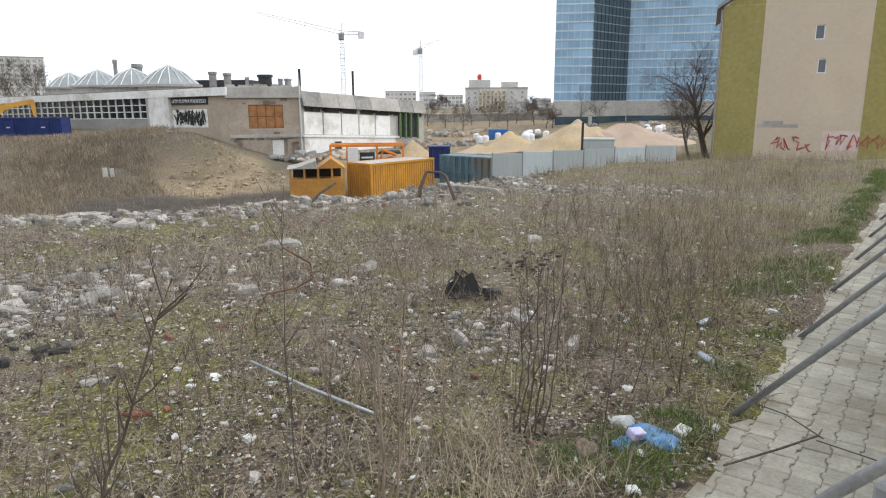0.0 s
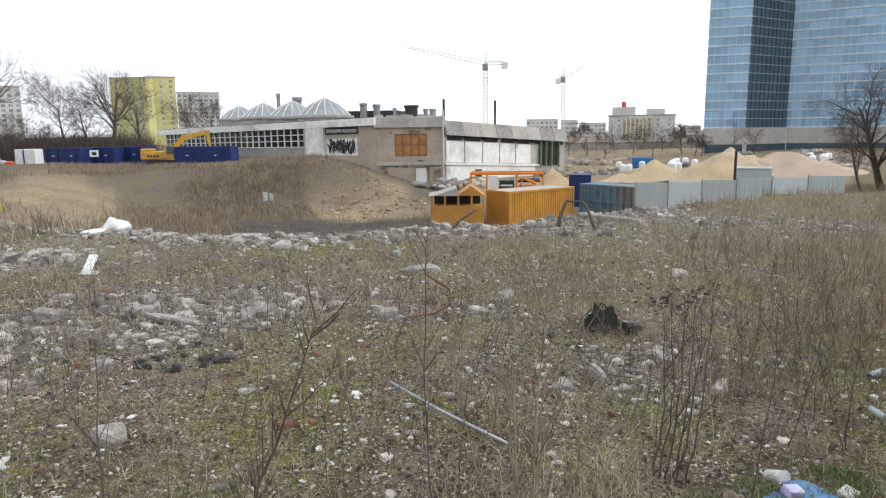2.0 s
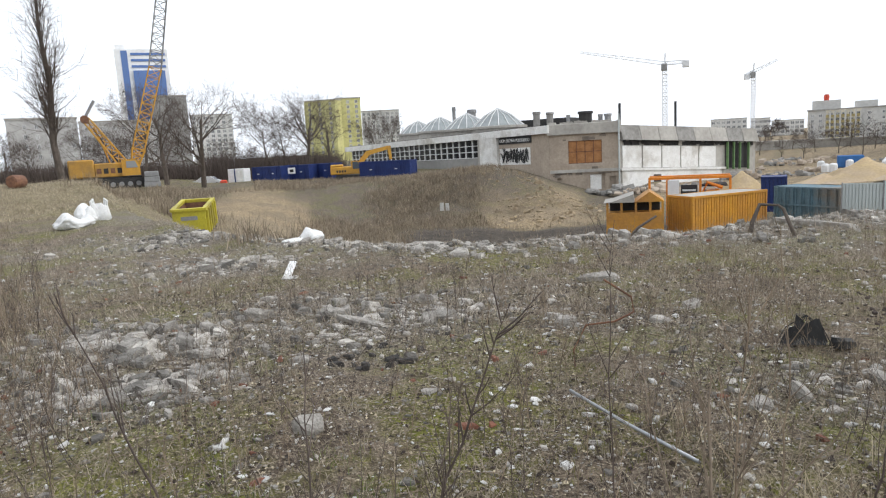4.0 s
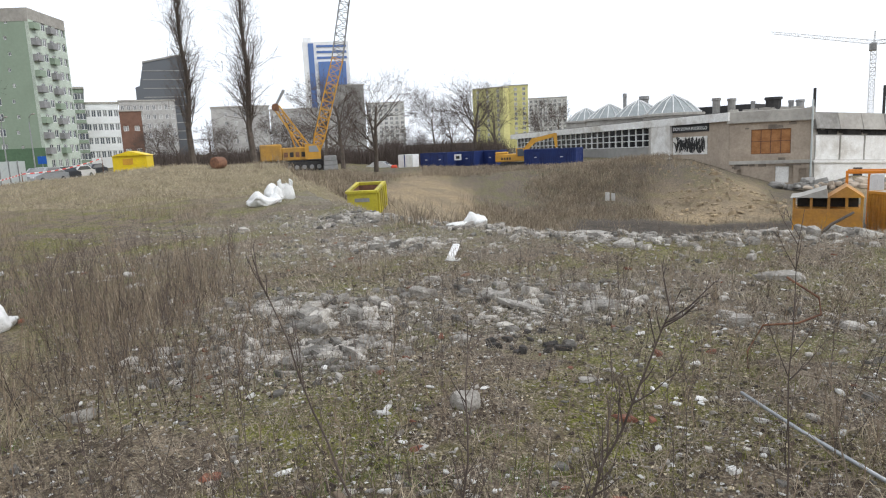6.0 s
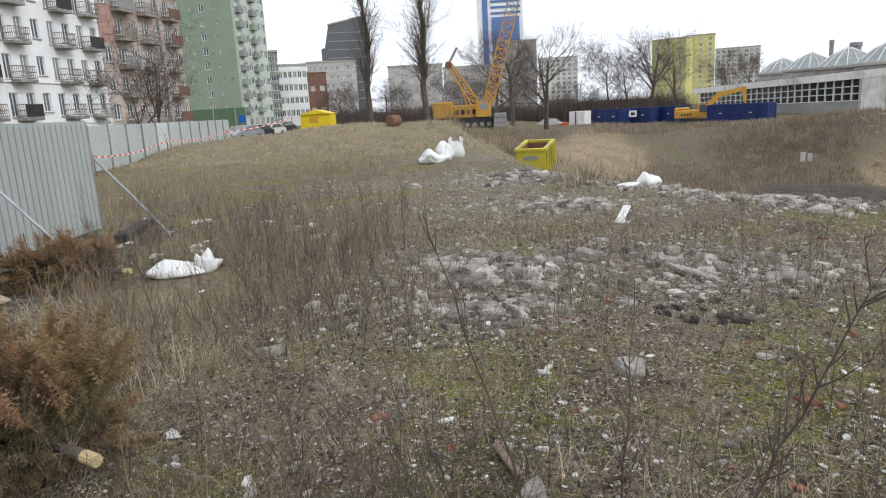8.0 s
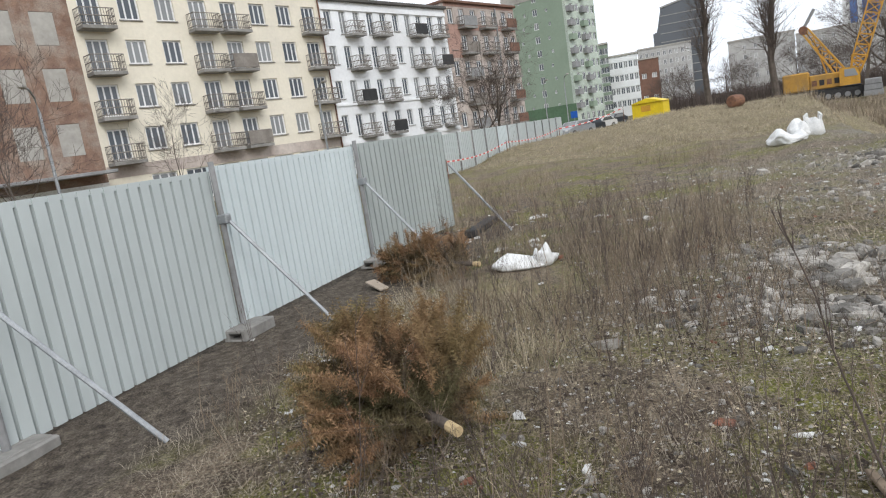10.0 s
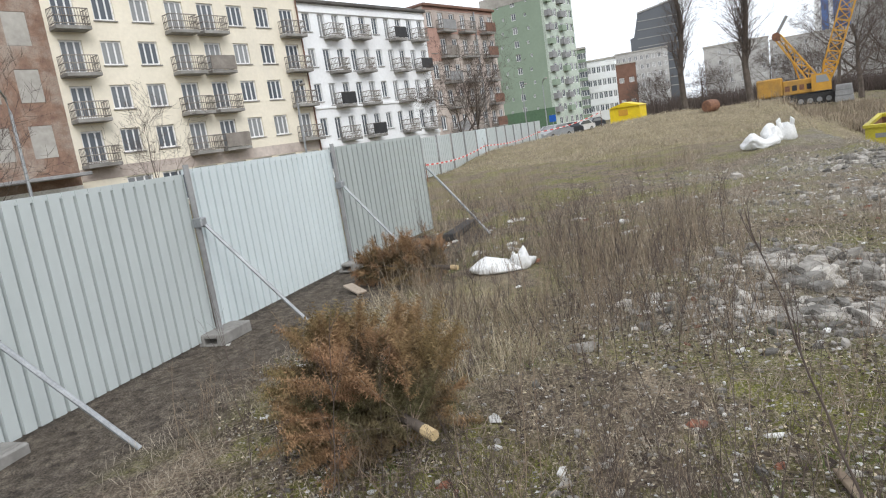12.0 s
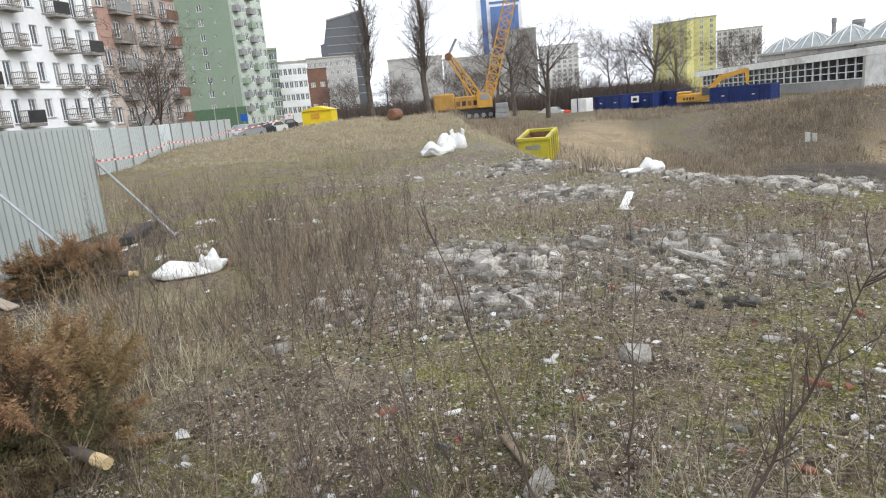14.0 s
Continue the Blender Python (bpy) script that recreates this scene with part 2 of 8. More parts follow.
# ---- mesh helpers ----
class Geo:
    """Vertices and faces of one mesh."""

    def __init__(self):
        self.v, self.f = [], []

    def add(self, verts, faces):
        k = len(self.v)
        self.v.extend(verts)
        self.f.extend(tuple(i + k for i in f) for f in faces)
        return self

    def box(self, x0, y0, z0, x1, y1, z1):
        return self.add([(x, y, z) for z in (z0, z1) for x, y in ((x0, y0), (x1, y0), (x1, y1), (x0, y1))],
                        [(3, 2, 1, 0), (4, 5, 6, 7), (0, 1, 5, 4), (1, 2, 6, 5), (2, 3, 7, 6), (3, 0, 4, 7)])

    def bevel_box(self, x0, y0, z0, x1, y1, z1, b=0.02):
        out, inn = ((x0, x1), (y0, y1), (z0, z1)), ((x0 + b, x1 - b), (y0 + b, y1 - b), (z0 + b, z1 - b))
        bm = bmesh.new()
        for i in (0, 1):
            for j in (0, 1):
                for k in (0, 1):
                    for axis in range(3):
                        c = [inn[0][i], inn[1][j], inn[2][k]]
                        c[axis] = out[axis][(i, j, k)[axis]]
                        bm.verts.new(c)
        hull = bmesh.ops.convex_hull(bm, input=bm.verts)
        bm.verts.index_update()
        self.add([v.co[:] for v in bm.verts], [[v.index for v in f.verts] for f in bm.faces])
        bm.free()
        return self

    def prism(self, pts, z0, z1):
        n = len(pts)
        return self.add([(x, y, z0) for x, y in pts] + [(x, y, z1) for x, y in pts],
                        [tuple(range(n))[::-1], tuple(range(n, 2 * n))] + [(i, (i + 1) % n, n + (i + 1) % n, n + i) for i in range(n)])

    def side_prism(self, pts, y0, y1):
        """An outline in x and z, pulled along y."""
        n = len(pts)
        return self.add([(x, y0, z) for x, z in pts] + [(x, y1, z) for x, z in pts],
                        [tuple(range(n)), tuple(range(n, 2 * n))[::-1]] + [((i + 1) % n, i, n + i, n + (i + 1) % n) for i in range(n)])

    def tube(self, pts, radii, sides=5, cap=True):
        pts = [Vector(p) for p in pts]
        k = len(self.v)
        for i, p in enumerate(pts):
            d = (pts[min(i + 1, len(pts) - 1)] - pts[max(i - 1, 0)])
            d = d.normalized() if d.length > 1e-9 else Vector((0, 0, 1))
            a = d.orthogonal().normalized() if abs(d.z) > 0.9 else d.cross(Vector((0, 0, 1))).normalized()
            b = d.cross(a)
            r = radii[i] if isinstance(radii, (list, tuple)) else radii
            for s in range(sides):
                t = 2 * math.pi * s / sides
                self.v.append(tuple(p + r * (math.cos(t) * a + math.sin(t) * b)))
        for i in range(len(pts) - 1):
            for s in range(sides):
                q = (s + 1) % sides
                self.f.append((k + i * sides + s, k + i * sides + q, k + (i + 1) * sides + q, k + (i + 1) * sides + s))
        if cap:
            self.f.append(tuple(range(k, k + sides))[::-1])
            e = k + (len(pts) - 1) * sides
            self.f.append(tuple(range(e, e + sides)))
        return self

    def lathe(self, profile, sides=16, cx=0, cy=0):
        k, m = len(self.v), len(profile)
        for r, z in profile:
            for s in range(sides):
                t = 2 * math.pi * s / sides
                self.v.append((cx + r * math.cos(t), cy + r * math.sin(t), z))
        for i in range(m - 1):
            for s in range(sides):
                q = (s + 1) % sides
                self.f.append((k + i * sides + s, k + i * sides + q, k + (i + 1) * sides + q, k + (i + 1) * sides + s))
        self.f.append(tuple(range(k, k + sides))[::-1])
        self.f.append(tuple(range(k + (m - 1) * sides, k + m * sides)))
        return self

    def rock(self, c, size, squash=0.7, rnd=random):
        """A broken lump: an uneven five-sided block with a tilted, chipped top."""
        x, y, z = c
        a = rnd.uniform(0, 6.3)
        ca, sa = math.cos(a), math.sin(a)
        k = len(self.v)
        sx, sy, sz = size * rnd.uniform(0.7, 1.5), size * rnd.uniform(0.5, 1.0), size * squash * rnd.uniform(0.5, 1.25)
        tx, ty = rnd.uniform(-0.45, 0.45), rnd.uniform(-0.45, 0.45)
        ang = [i * math.pi * 0.4 + rnd.uniform(-0.42, 0.42) for i in range(5)]
        rad = [rnd.uniform(0.7, 1.2) for i in range(5)]
        for lev, w in ((-0.35, 1.0), (0.3, 1.0), (0.72, 0.8)):
            for t, q in zip(ang, rad):
                r = w * q * rnd.uniform(0.86, 1.08)
                ux, uy = r * math.cos(t), r * math.sin(t)
                px, py = sx * ux, sy * uy
                up = lev + (tx * ux + ty * uy if lev > 0 else 0) + rnd.uniform(-0.08, 0.08)
                self.v.append((x + ca * px - sa * py, y + sa * px + ca * py, z + sz * up))
        for lv in (0, 1):
            for i in range(5):
                j = (i + 1) % 5
                self.f.append((k + lv * 5 + i, k + lv * 5 + j, k + lv * 5 + 5 + j, k + lv * 5 + 5 + i))
        self.f.append(tuple(range(k + 10, k + 15)))
        return self

    def mesh(self, name, *mats, smooth=False):
        me = bpy.data.meshes.new(name)
        me.from_pydata(self.v, [], self.f)
        for m in mats:
            me.materials.append(m)
        if smooth:
            me.polygons.foreach_set("use_smooth", [True] * len(me.polygons))
        me.update()
        return me


def part(name, geo, material, parent, label="", m=None, smooth=False):
    ob = new(name, geo if isinstance(geo, bpy.types.Mesh) else geo.mesh(name, material, smooth=smooth))
    ob.parent = parent
    if m is not None:
        ob.matrix_basis = m
    return tagged(ob, label)


def thing(name, label, category, m, group="", kind=""):
    ob = new(name)
    ob.empty_display_size = 0.2
    ob.matrix_basis = m
    return tagged(ob, label, category, group, kind)


def solo(name, geo, material, label, category="", m=None, group="", kind="", smooth=False):
    ob = new(name, geo if isinstance(geo, bpy.types.Mesh) else geo.mesh(name, material, smooth=smooth))
    if m is not None:
        ob.matrix_basis = m
    return tagged(ob, label, category, group, kind)


def polar(az, d):
    """A place by its bearing to the left of north, in degrees, and its distance."""
    return -math.sin(radians(az)) * d, math.cos(radians(az)) * d


def along(a, b, z=0.0):
    """The pose at a whose x axis points to b on the level."""
    return pose(a[0], a[1], z, 0, 0, math.degrees(math.atan2(b[1] - a[1], b[0] - a[0])))


# ---- the ground ----
def smooth01(t):
    t = min(1.0, max(0.0, t))
    return t * t * (3 - 2 * t)


def bearing(x, y):
    return math.degrees(math.atan2(-x, y))


EDGE = ((-60, -34, -24, -12, -5, 6, 13, 22, 30, 34, 41, 46, 50, 53, 57), (40, 27, 24, 21, 16.8, 13.8, 13.2, 12.6, 13.0, 14.0, 15.8, 18.5, 23, 36, 60))
PIT = ((-60, -30, -20, -10, 0, 20, 34, 42, 48, 52, 60), (-2.5, -2.5, -2.6, -3.4, -4.4, -4.6, -4.1, -3.0, -1.9, -0.9, 0))
BANK0 = ((4, 9, 13, 20, 36, 44, 52), (140, 60, 57, 55, 53, 40, 45))
BANK1 = ((4, 9, 13, 20, 36, 44, 52), (260, 90, 68, 66, 72, 64, 66))
UPPER = ((-60, 6, 11, 14, 17, 20, 36, 46, 52, 60), (-1.8, -2.6, -4.8, -4.5, -3.0, -1.55, -1.55, -1.1, -0.1, 0))


def hump(x, y, cx, cy, sx, sy, turn=0.0):
    c, s = math.cos(radians(turn)), math.sin(radians(turn))
    u, v = (x - cx) * c + (y - cy) * s, (y - cy) * c - (x - cx) * s
    return math.exp(-(u / sx) ** 2 - (v / sy) ** 2)


def height(x, y, rough=True):
    d, az = math.hypot(x, y), bearing(x, y)
    if az < -120:
        az += 360
    z = 0.0
    if az < 62 and d > 8:
        e = float(np.interp(az, *EDGE))
        fall = smooth01((d - e) / (9.0 if az > -14 else 24.0))
        z = fall * float(np.interp(az, *PIT))
        up = smooth01((d - np.interp(az, *BANK0)) / (np.interp(az, *BANK1) - np.interp(az, *BANK0)))
        z += up * (float(np.interp(az, *UPPER)) - z)
        if -12 < az < 50:
            z += 0.13 * math.exp(-((d - e + 0.8) / 1.6) ** 2) * smooth01((az + 12) / 10)
    z += 1.3 * hump(x, y, -37, 20.5, 13, 6.5, 62)
    z += 0.22 * hump(x, y, -20.3, 14.2, 2.6, 4.0, 50)
    z += 1.3 * hump(x, y, -25.5, 60, 6.0, 4.5, 20)
    z += 0.6 * hump(x, y, -33, 64, 9.0, 4, 20)
    if rough and 40 < d < 80:
        z += hump(x, y, -19, 58, 7, 8) * (0.7 * noise.noise((x * 0.4, y * 0.25, 5.0)) + 0.35 * noise.noise((x * 1.1, y * 0.8, 6.0)))
    if d < 26 and x > 0.4 and y > 1.5:
        z += 0.062 * math.exp(-((on_pavement(x, y) + 0.13 + 0.16 * noise.noise((x * 1.7, y * 1.7, 3.3))) / 0.27) ** 2)
    if rough and not (d < 30 and on_pavement(x, y) > -0.5):
        far = smooth01((d - 10) / 30)
        z += (0.055 + 0.16 * far) * noise.noise((x * (0.9 - 0.6 * far), y * (0.9 - 0.6 * far), 1.7))
        if d < 45:
            z += 0.03 * noise.noise((x * 3.1, y * 3.1, 4.2))
    return z


def on_pavement(x, y):
    """How far a place lies to the right of the left edge of the brick path."""
    return (x - 1.42) * 0.8 - (y - 3.42) * 0.6


RUBBLE_SPOTS = ((-4.6, 6.6, 2.4, 1.5), (-6.3, 5.2, 2.2, 1.4), (-9.0, 9.5, 4.0, 1.5), (-2.2, 13.2, 4.6, 1.3), (-7.4, 12.2, 5.0, 1.6), (-13.5, 12.5, 4.2, 2.0), (3.0, 15.5, 5.0, 1.4), (-20.5, 17.5, 2.8, 5.0), (-5.3, 3.6, 1.5, 0.9), (0.2, 5.8, 1.45, 0.8), (-1.7, 7.1, 1.4, 0.8))


def rubble(x, y):
    r = 0.0
    for cx, cy, sx, sy in RUBBLE_SPOTS:
        r = max(r, (0.55 if sx < 1.48 else 1.0) * hump(x, y, cx, cy, sx, sy, math.degrees(math.atan2(cy, cx)) + 90))
    return min(1.0, r * (0.75 + 0.6 * noise.noise((x * 0.7, y * 0.7, 9.0))))


def pit_mud(x, y):
    """How bare and dark the floor of the pit is."""
    az, d = bearing(x, y), math.hypot(x, y)
    return smooth01((d - 40) / 4) * smooth01((53.5 - d) / 4) * smooth01((az - 5) / 4) * smooth01((34 - az) / 7) + 0.35 * noise.noise((x * 0.2, y * 0.3, 12))


def build_ground():
    azs = sorted(set([round(-52 + 0.55 * i, 3) for i in range(331)] + list(range(132, 309, 4))))
    ds = [0.0] + [0.45 * 1.033 ** i for i in range(150)]
    ds = ds + [ds[-1] * 1.25 ** i for i in range(1, 22)]
    g, cover = Geo(), []
    for d in ds:
        for az in azs:
            x, y = polar(az, d)
            z = height(x, y)
            g.v.append((x, y, z))
            sandy = 0.0
            if d > 22 and -20 < az < 48:
                east = smooth01((13.5 - az + 3 * noise.noise((x * 0.12, y * 0.12, 7))) / 5)
                flat = east * 0.6 * smooth01((d - 45) / 20) + (1 - east) * (1.5 * hump(x, y, -17.9, 58, 5.2, 9) + 1.7 * hump(x, y, -37, 41, 17, 4, 133))
                sandy = smooth01((flat + 0.35 * noise.noise((x * 0.13, y * 0.13, 3)) + 0.2 * noise.noise((x * 0.5, y * 0.5, 4)) - 0.2) / 0.5)
            hay = max(hump(x, y, -35, 18.5, 14, 8.5, 62), 0.75 * hump(x, y, -6.8, 0.9, 2.2, 1.6)) if d < 90 else 0.0
            strip = smooth01((-0.52 * x - 0.855 * y - 3.9) / 0.7 + 0.5 * noise.noise((x, y, 8))) if -14 < x < -1.5 and y < 3 else 0.0
            if d < 98 and -8 < az < 50:
                weedy = smooth01((d - float(np.interp(az, *EDGE)) - 2.5) / 3) * smooth01((50 - az) / 6) * smooth01((az + 8) / 8) * smooth01((98 - d) / 8)
                strip = max(strip, (1 - min(1.0, 1.6 * sandy)) * weedy * (0.75 + 0.5 * noise.noise((x * 0.15, y * 0.15, 2.5))))
            muddy = smooth01((pit_mud(x, y) - 0.3) / 0.4) if d < 60 else 0.0
            cover.append((rubble(x, y), sandy, min(1.0, hay), (1 - 0.62 * min(1.0, strip)) * (1 - muddy)))
    n = len(azs)
    for i in range(len(ds) - 1):
        for j in range(n):
            k = (j + 1) % n
            g.f.append((i * n + k, i * n + j, (i + 1) * n + j, (i + 1) * n + k))
    me = g.mesh("ground", M_GROUND, smooth=True)
    layer = me.color_attributes.new("cover", "FLOAT_COLOR", "POINT")
    layer.data.foreach_set("color", [c for q in cover for c in q])
    solo("ground", me, None, "trodden waste ground with moss, grit and bare soil", kind="structure")


build_ground()


# ---- buildings ----
_cache = {}


def window_meshes(w, h, bars, frame_mat=M_FRAME, glass=M_GLASS):
    key = (round(w, 2), round(h, 2), bars, frame_mat.name, glass.name)
    if key not in _cache:
        t = 0.105 if w > 0.8 else 0.07
        xs = [-w / 2, -w / 2 + t]
        for i in range(1, bars + 1):
            xs += [-w / 2 + w * i / (bars + 1) - t / 2, -w / 2 + w * i / (bars + 1) + t / 2]
        xs += [w / 2 - t, w / 2]
        zs = [0, t, h - t, h]
        g, at = Geo(), {}

        def vert(i, j, k):
            if (i, j, k) not in at:
                at[i, j, k] = len(g.v)
                g.v.append((xs[i], 0.06 * k, zs[j]))
            return at[i, j, k]

        solid = {(i, j) for i in range(len(xs) - 1) for j in range(3) if i % 2 == 0 or j != 1}
        for i, j in solid:
            g.f.append((vert(i, j, 0), vert(i + 1, j, 0), vert(i + 1, j + 1, 0), vert(i, j + 1, 0)))
            for (di, dj), (p, q) in (((-1, 0), ((i, j), (i, j + 1))), ((1, 0), ((i + 1, j + 1), (i + 1, j))), ((0, -1), ((i + 1, j), (i, j))), ((0, 1), ((i, j + 1), (i + 1, j + 1)))):
                if (i + di, j + dj) not in solid:
                    g.f.append((vert(*p, 0), vert(*q, 0), vert(*q, 1), vert(*p, 1)))
        _cache[key] = (g.mesh("window", frame_mat), Geo().box(-w / 2 + 0.01, 0.03, 0.01, w / 2 - 0.01, 0.045, h - 0.01).mesh("pane", glass))
    return _cache[key]


def wall_with_openings(length, z0, z1, holes, depth=0.22, thick=0.35):
    """A wall along x, its face at y = 0, with openings (x centre, z sill, w, h) cut through its face to a shallow recess."""
    g = Geo()
    xs = sorted({0.0, length, *[round(c - w / 2, 3) for c, s, w, h in holes], *[round(c + w / 2, 3) for c, s, w, h in holes]})
    zs = sorted({z0, z1, *[round(s, 3) for c, s, w, h in holes], *[round(s + h, 3) for c, s, w, h in holes]})
    xs = [x for x in xs if 0 <= x <= length]
    spans = [(c - w / 2, c + w / 2, s, s + h) for c, s, w, h in holes]
    for i in range(len(xs) - 1):
        for j in range(len(zs) - 1):
            mx, mz = (xs[i] + xs[i + 1]) / 2, (zs[j] + zs[j + 1]) / 2
            y = depth if any(a < mx < b and s < mz < e for a, b, s, e in spans) else 0.0
            if y == 0.0:
                g.add([(xs[i], 0, zs[j]), (xs[i + 1], 0, zs[j]), (xs[i + 1], 0, zs[j + 1]), (xs[i], 0, zs[j + 1])], [(0, 1, 2, 3)])
    for a, b, s, e in spans:
        g.add([(a, 0, s), (b, 0, s), (b, 0, e), (a, 0, e), (a, depth, s), (b, depth, s), (b, depth, e), (a, depth, e)],
              [(0, 4, 5, 1), (1, 5, 6, 2), (2, 6, 7, 3), (3, 7, 4, 0), (4, 7, 6, 5)])
    return g


def shell(g, length, deep, z0, z1):
    """Sides, back and top of a building behind its front wall."""
    return g.add([(0, 0, z0), (length, 0, z0), (length, deep, z0), (0, deep, z0), (0, 0, z1), (length, 0, z1), (length, deep, z1), (0, deep, z1)],
                 [(1, 2, 6, 5), (2, 3, 7, 6), (3, 0, 4, 7), (4, 5, 6, 7)])


def balcony(parent, x, z, w, deep=0.95, rail=M_RAIL, slab=M_CONCRETE, panel=None):
    g = Geo().bevel_box(x - w / 2, -deep, z - 0.22, x + w / 2, -0.004, z, 0.02)
    b = part("balcony", g, slab, parent, "small concrete balcony")
    r = Geo()
    for px, py, qx, qy in ((x - w / 2 + .04, -deep + .04, x + w / 2 - .04, -deep + .04), (x - w / 2 + .04, -deep + .04, x - w / 2 + .04, -.05), (x + w / 2 - .04, -deep + .04, x + w / 2 - .04, -.05)):
        for h in (0.12, 0.55, 1.0):
            r.tube([(px, py, z + h), (qx, qy, z + h)], 0.032, 4)
        n = max(2, round(math.hypot(qx - px, qy - py) / 0.16))
        for i in range(n + 1):
            t = i / n
            r.tube([(px + (qx - px) * t, py + (qy - py) * t, z), (px + (qx - px) * t, py + (qy - py) * t, z + 1.0)], 0.02, 3, False)
    tagged(part("railing", r, rail, b, "weathered iron railing bars"), kind="stuff")
    if panel:
        part("screen", Geo().box(x - w / 2 + .02, -deep - 0.02, z + 0.05, x + w / 2 - .02, -deep + 0.01, z + 0.98), panel, b)


def street_house(name, label, a, b, top, deep, wall_mat, windows, base=0.0, balconies=(), roof_mat=M_ROOF, bands=(), bars=2, sills=True, roof_up=0.0):
    """A house whose front runs from a to b, the viewer on the right hand of that way."""
    L = math.hypot(b[0] - a[0], b[1] - a[1])
    h = thing(name, label, "house", along(a, b, base))
    top -= base
    g = wall_with_openings(L, -3.0, top, windows)
    shell(g, L, deep, -3.0, top)
    part("wall", g, wall_mat, h)
    r = Geo().bevel_box(-0.12, -0.35, top, L + 0.12, deep + 0.2, top + 0.28, 0.05)
    if roof_up:
        r.side_prism([(0, top + 0.28), (L, top + 0.28), (L, top + 0.3 + roof_up * 0.2), (0, top + 0.3 + roof_up * 0.2)], 1, deep - 1)
    part("roof", r, roof_mat, h)
    for x, z, w, hh in windows:
        fr, pn = window_meshes(w, hh, bars if w > 0.75 else 1)
        o = part("window", fr, None, h, m=pose(x, 0.12, z))
        part("pane", pn, None, o)
    if sills:
        for x, z, w, hh in windows:
            part("sill", Geo().box(x - w / 2 - 0.08, -0.09, z - 0.07, x + w / 2 + 0.08, 0.1, z - 0.004), M_CONCRETE, h)
    for x, z, w, pan in balconies:
        balcony(h, x, z, w, panel=pan)
    for z, hh, mm in bands:
        part("trim", Geo().box(-0.003, -0.12, z, L + 0.003, -0.004, z + hh), mm, h)
    return h


# grey of the far houses, lightened in the colour to show haze
M_FARGREY = mat("far_grey_render", (0.46, 0.45, 0.43), (0.38, 0.37, 0.36), 0.15, third=(0.32, 0.31, 0.3))
M_CREAM = mat("cream_render", (0.79, 0.73, 0.605), (0.75, 0.69, 0.57), 0.5, third=(0.69, 0.64, 0.54), fine=0.05)
M_WHITEWALL = mat("white_render", (0.84, 0.85, 0.86), (0.78, 0.79, 0.8), 0.5, third=(0.7, 0.7, 0.7), fine=0.05)
M_PINK = mat("faded_pink_render", (0.57, 0.5, 0.45), (0.43, 0.36, 0.32), 0.35, third=(0.3, 0.25, 0.22), bump=0.2)
M_SALMON = mat("salmon_render", (0.44, 0.28, 0.23), (0.37, 0.23, 0.19), 0.5)
M_GREENWALL = mat("green_render", (0.26, 0.325, 0.25), (0.24, 0.3, 0.23), 0.3, fine=0.05)
M_GREENDARK = mat("dark_green_render", (0.1, 0.17, 0.1), (0.09, 0.15, 0.09), 0.3)
M_LIGHTGREEN = mat("pale_green_render", (0.5, 0.56, 0.48), (0.42, 0.48, 0.42), 0.4)
M_BRICK = mat("old_red_brick", (0.29, 0.185, 0.135), (0.2, 0.125, 0.095), 2.2, third=(0.36, 0.3, 0.25), bump=0.4, fine=0.3)
M_OLIVE = mat("olive_render", (0.31, 0.265, 0.1), (0.28, 0.24, 0.09), 0.4)
M_TAN = mat("tan_render", (0.55, 0.46, 0.355), (0.5, 0.415, 0.32), 0.4, third=(0.5, 0.42, 0.33), fine=0.05)
M_GREYWALL = mat("grey_render", (0.46, 0.44, 0.4), (0.35, 0.33, 0.3), 0.25, third=(0.24, 0.225, 0.2))
M_BUFF = mat("dirty_buff_plaster", (0.46, 0.385, 0.31), (0.37, 0.305, 0.24), 0.4, third=(0.28, 0.235, 0.19))
M_YELLOWWALL = mat("yellow_render", (0.62, 0.59, 0.27), (0.55, 0.52, 0.24), 0.1)
M_SLATE = mat("slate_grey_cladding", (0.33, 0.325, 0.31), (0.27, 0.265, 0.255), 0.1)
M_SLATEGLASS = glass_material("slate_glass", (0.1, 0.108, 0.12), 0.25)
M_BROWNBRICK = mat("brown_brick", (0.2, 0.11, 0.08), (0.15, 0.085, 0.06), 0.6)

A = (-57.0, -1.7)
U = (-0.70, 0.714)


def front(s):
    """A place along the street's line of fronts, s metres from the joint of the cream and the white house."""
    return A[0] + U[0] * s, A[1] + U[1] * s


def cream_house():
    L, cols, wins, bal = 19.7, 8, [], []
    step = L / cols
    for r in range(4):
        z = 4.05 + 2.72 * r
        for c in range(cols):
            x = step * (c + 0.5)
            door = c in (0, 3, 4, 7)
            wins.append((x, z - (0.45 if door else 0), 1.35, 1.5 + (0.45 if door else 0)))
            if door:
                bal.append((x, z - 0.55, 2.1, M_RAIL if (r, c) in ((2, 4), (0, 4)) else None))
    for c in range(1, cols):
        wins.append((step * (c + 0.5), 0.4, 1.8, 2.1))
    h = street_house("apartment_house", "cream rendered five-storey house with balconies over shops", front(-19.7), front(0), 14.9, 11, M_CREAM, wins, balconies=bal, bars=2)
    part("shopfront_band", Geo().box(0.02, -0.02, -2, L - 0.02, -0.003, 0.35).box(0.02, -0.03, 2.55, L - 0.02, -0.003, 3.3), M_PINK, h)
    part("drainpipe", Geo().tube([(L - 0.15, -0.12, 0), (L - 0.15, -0.12, 14.6)], 0.07, 6), M_BROWNBRICK, h)


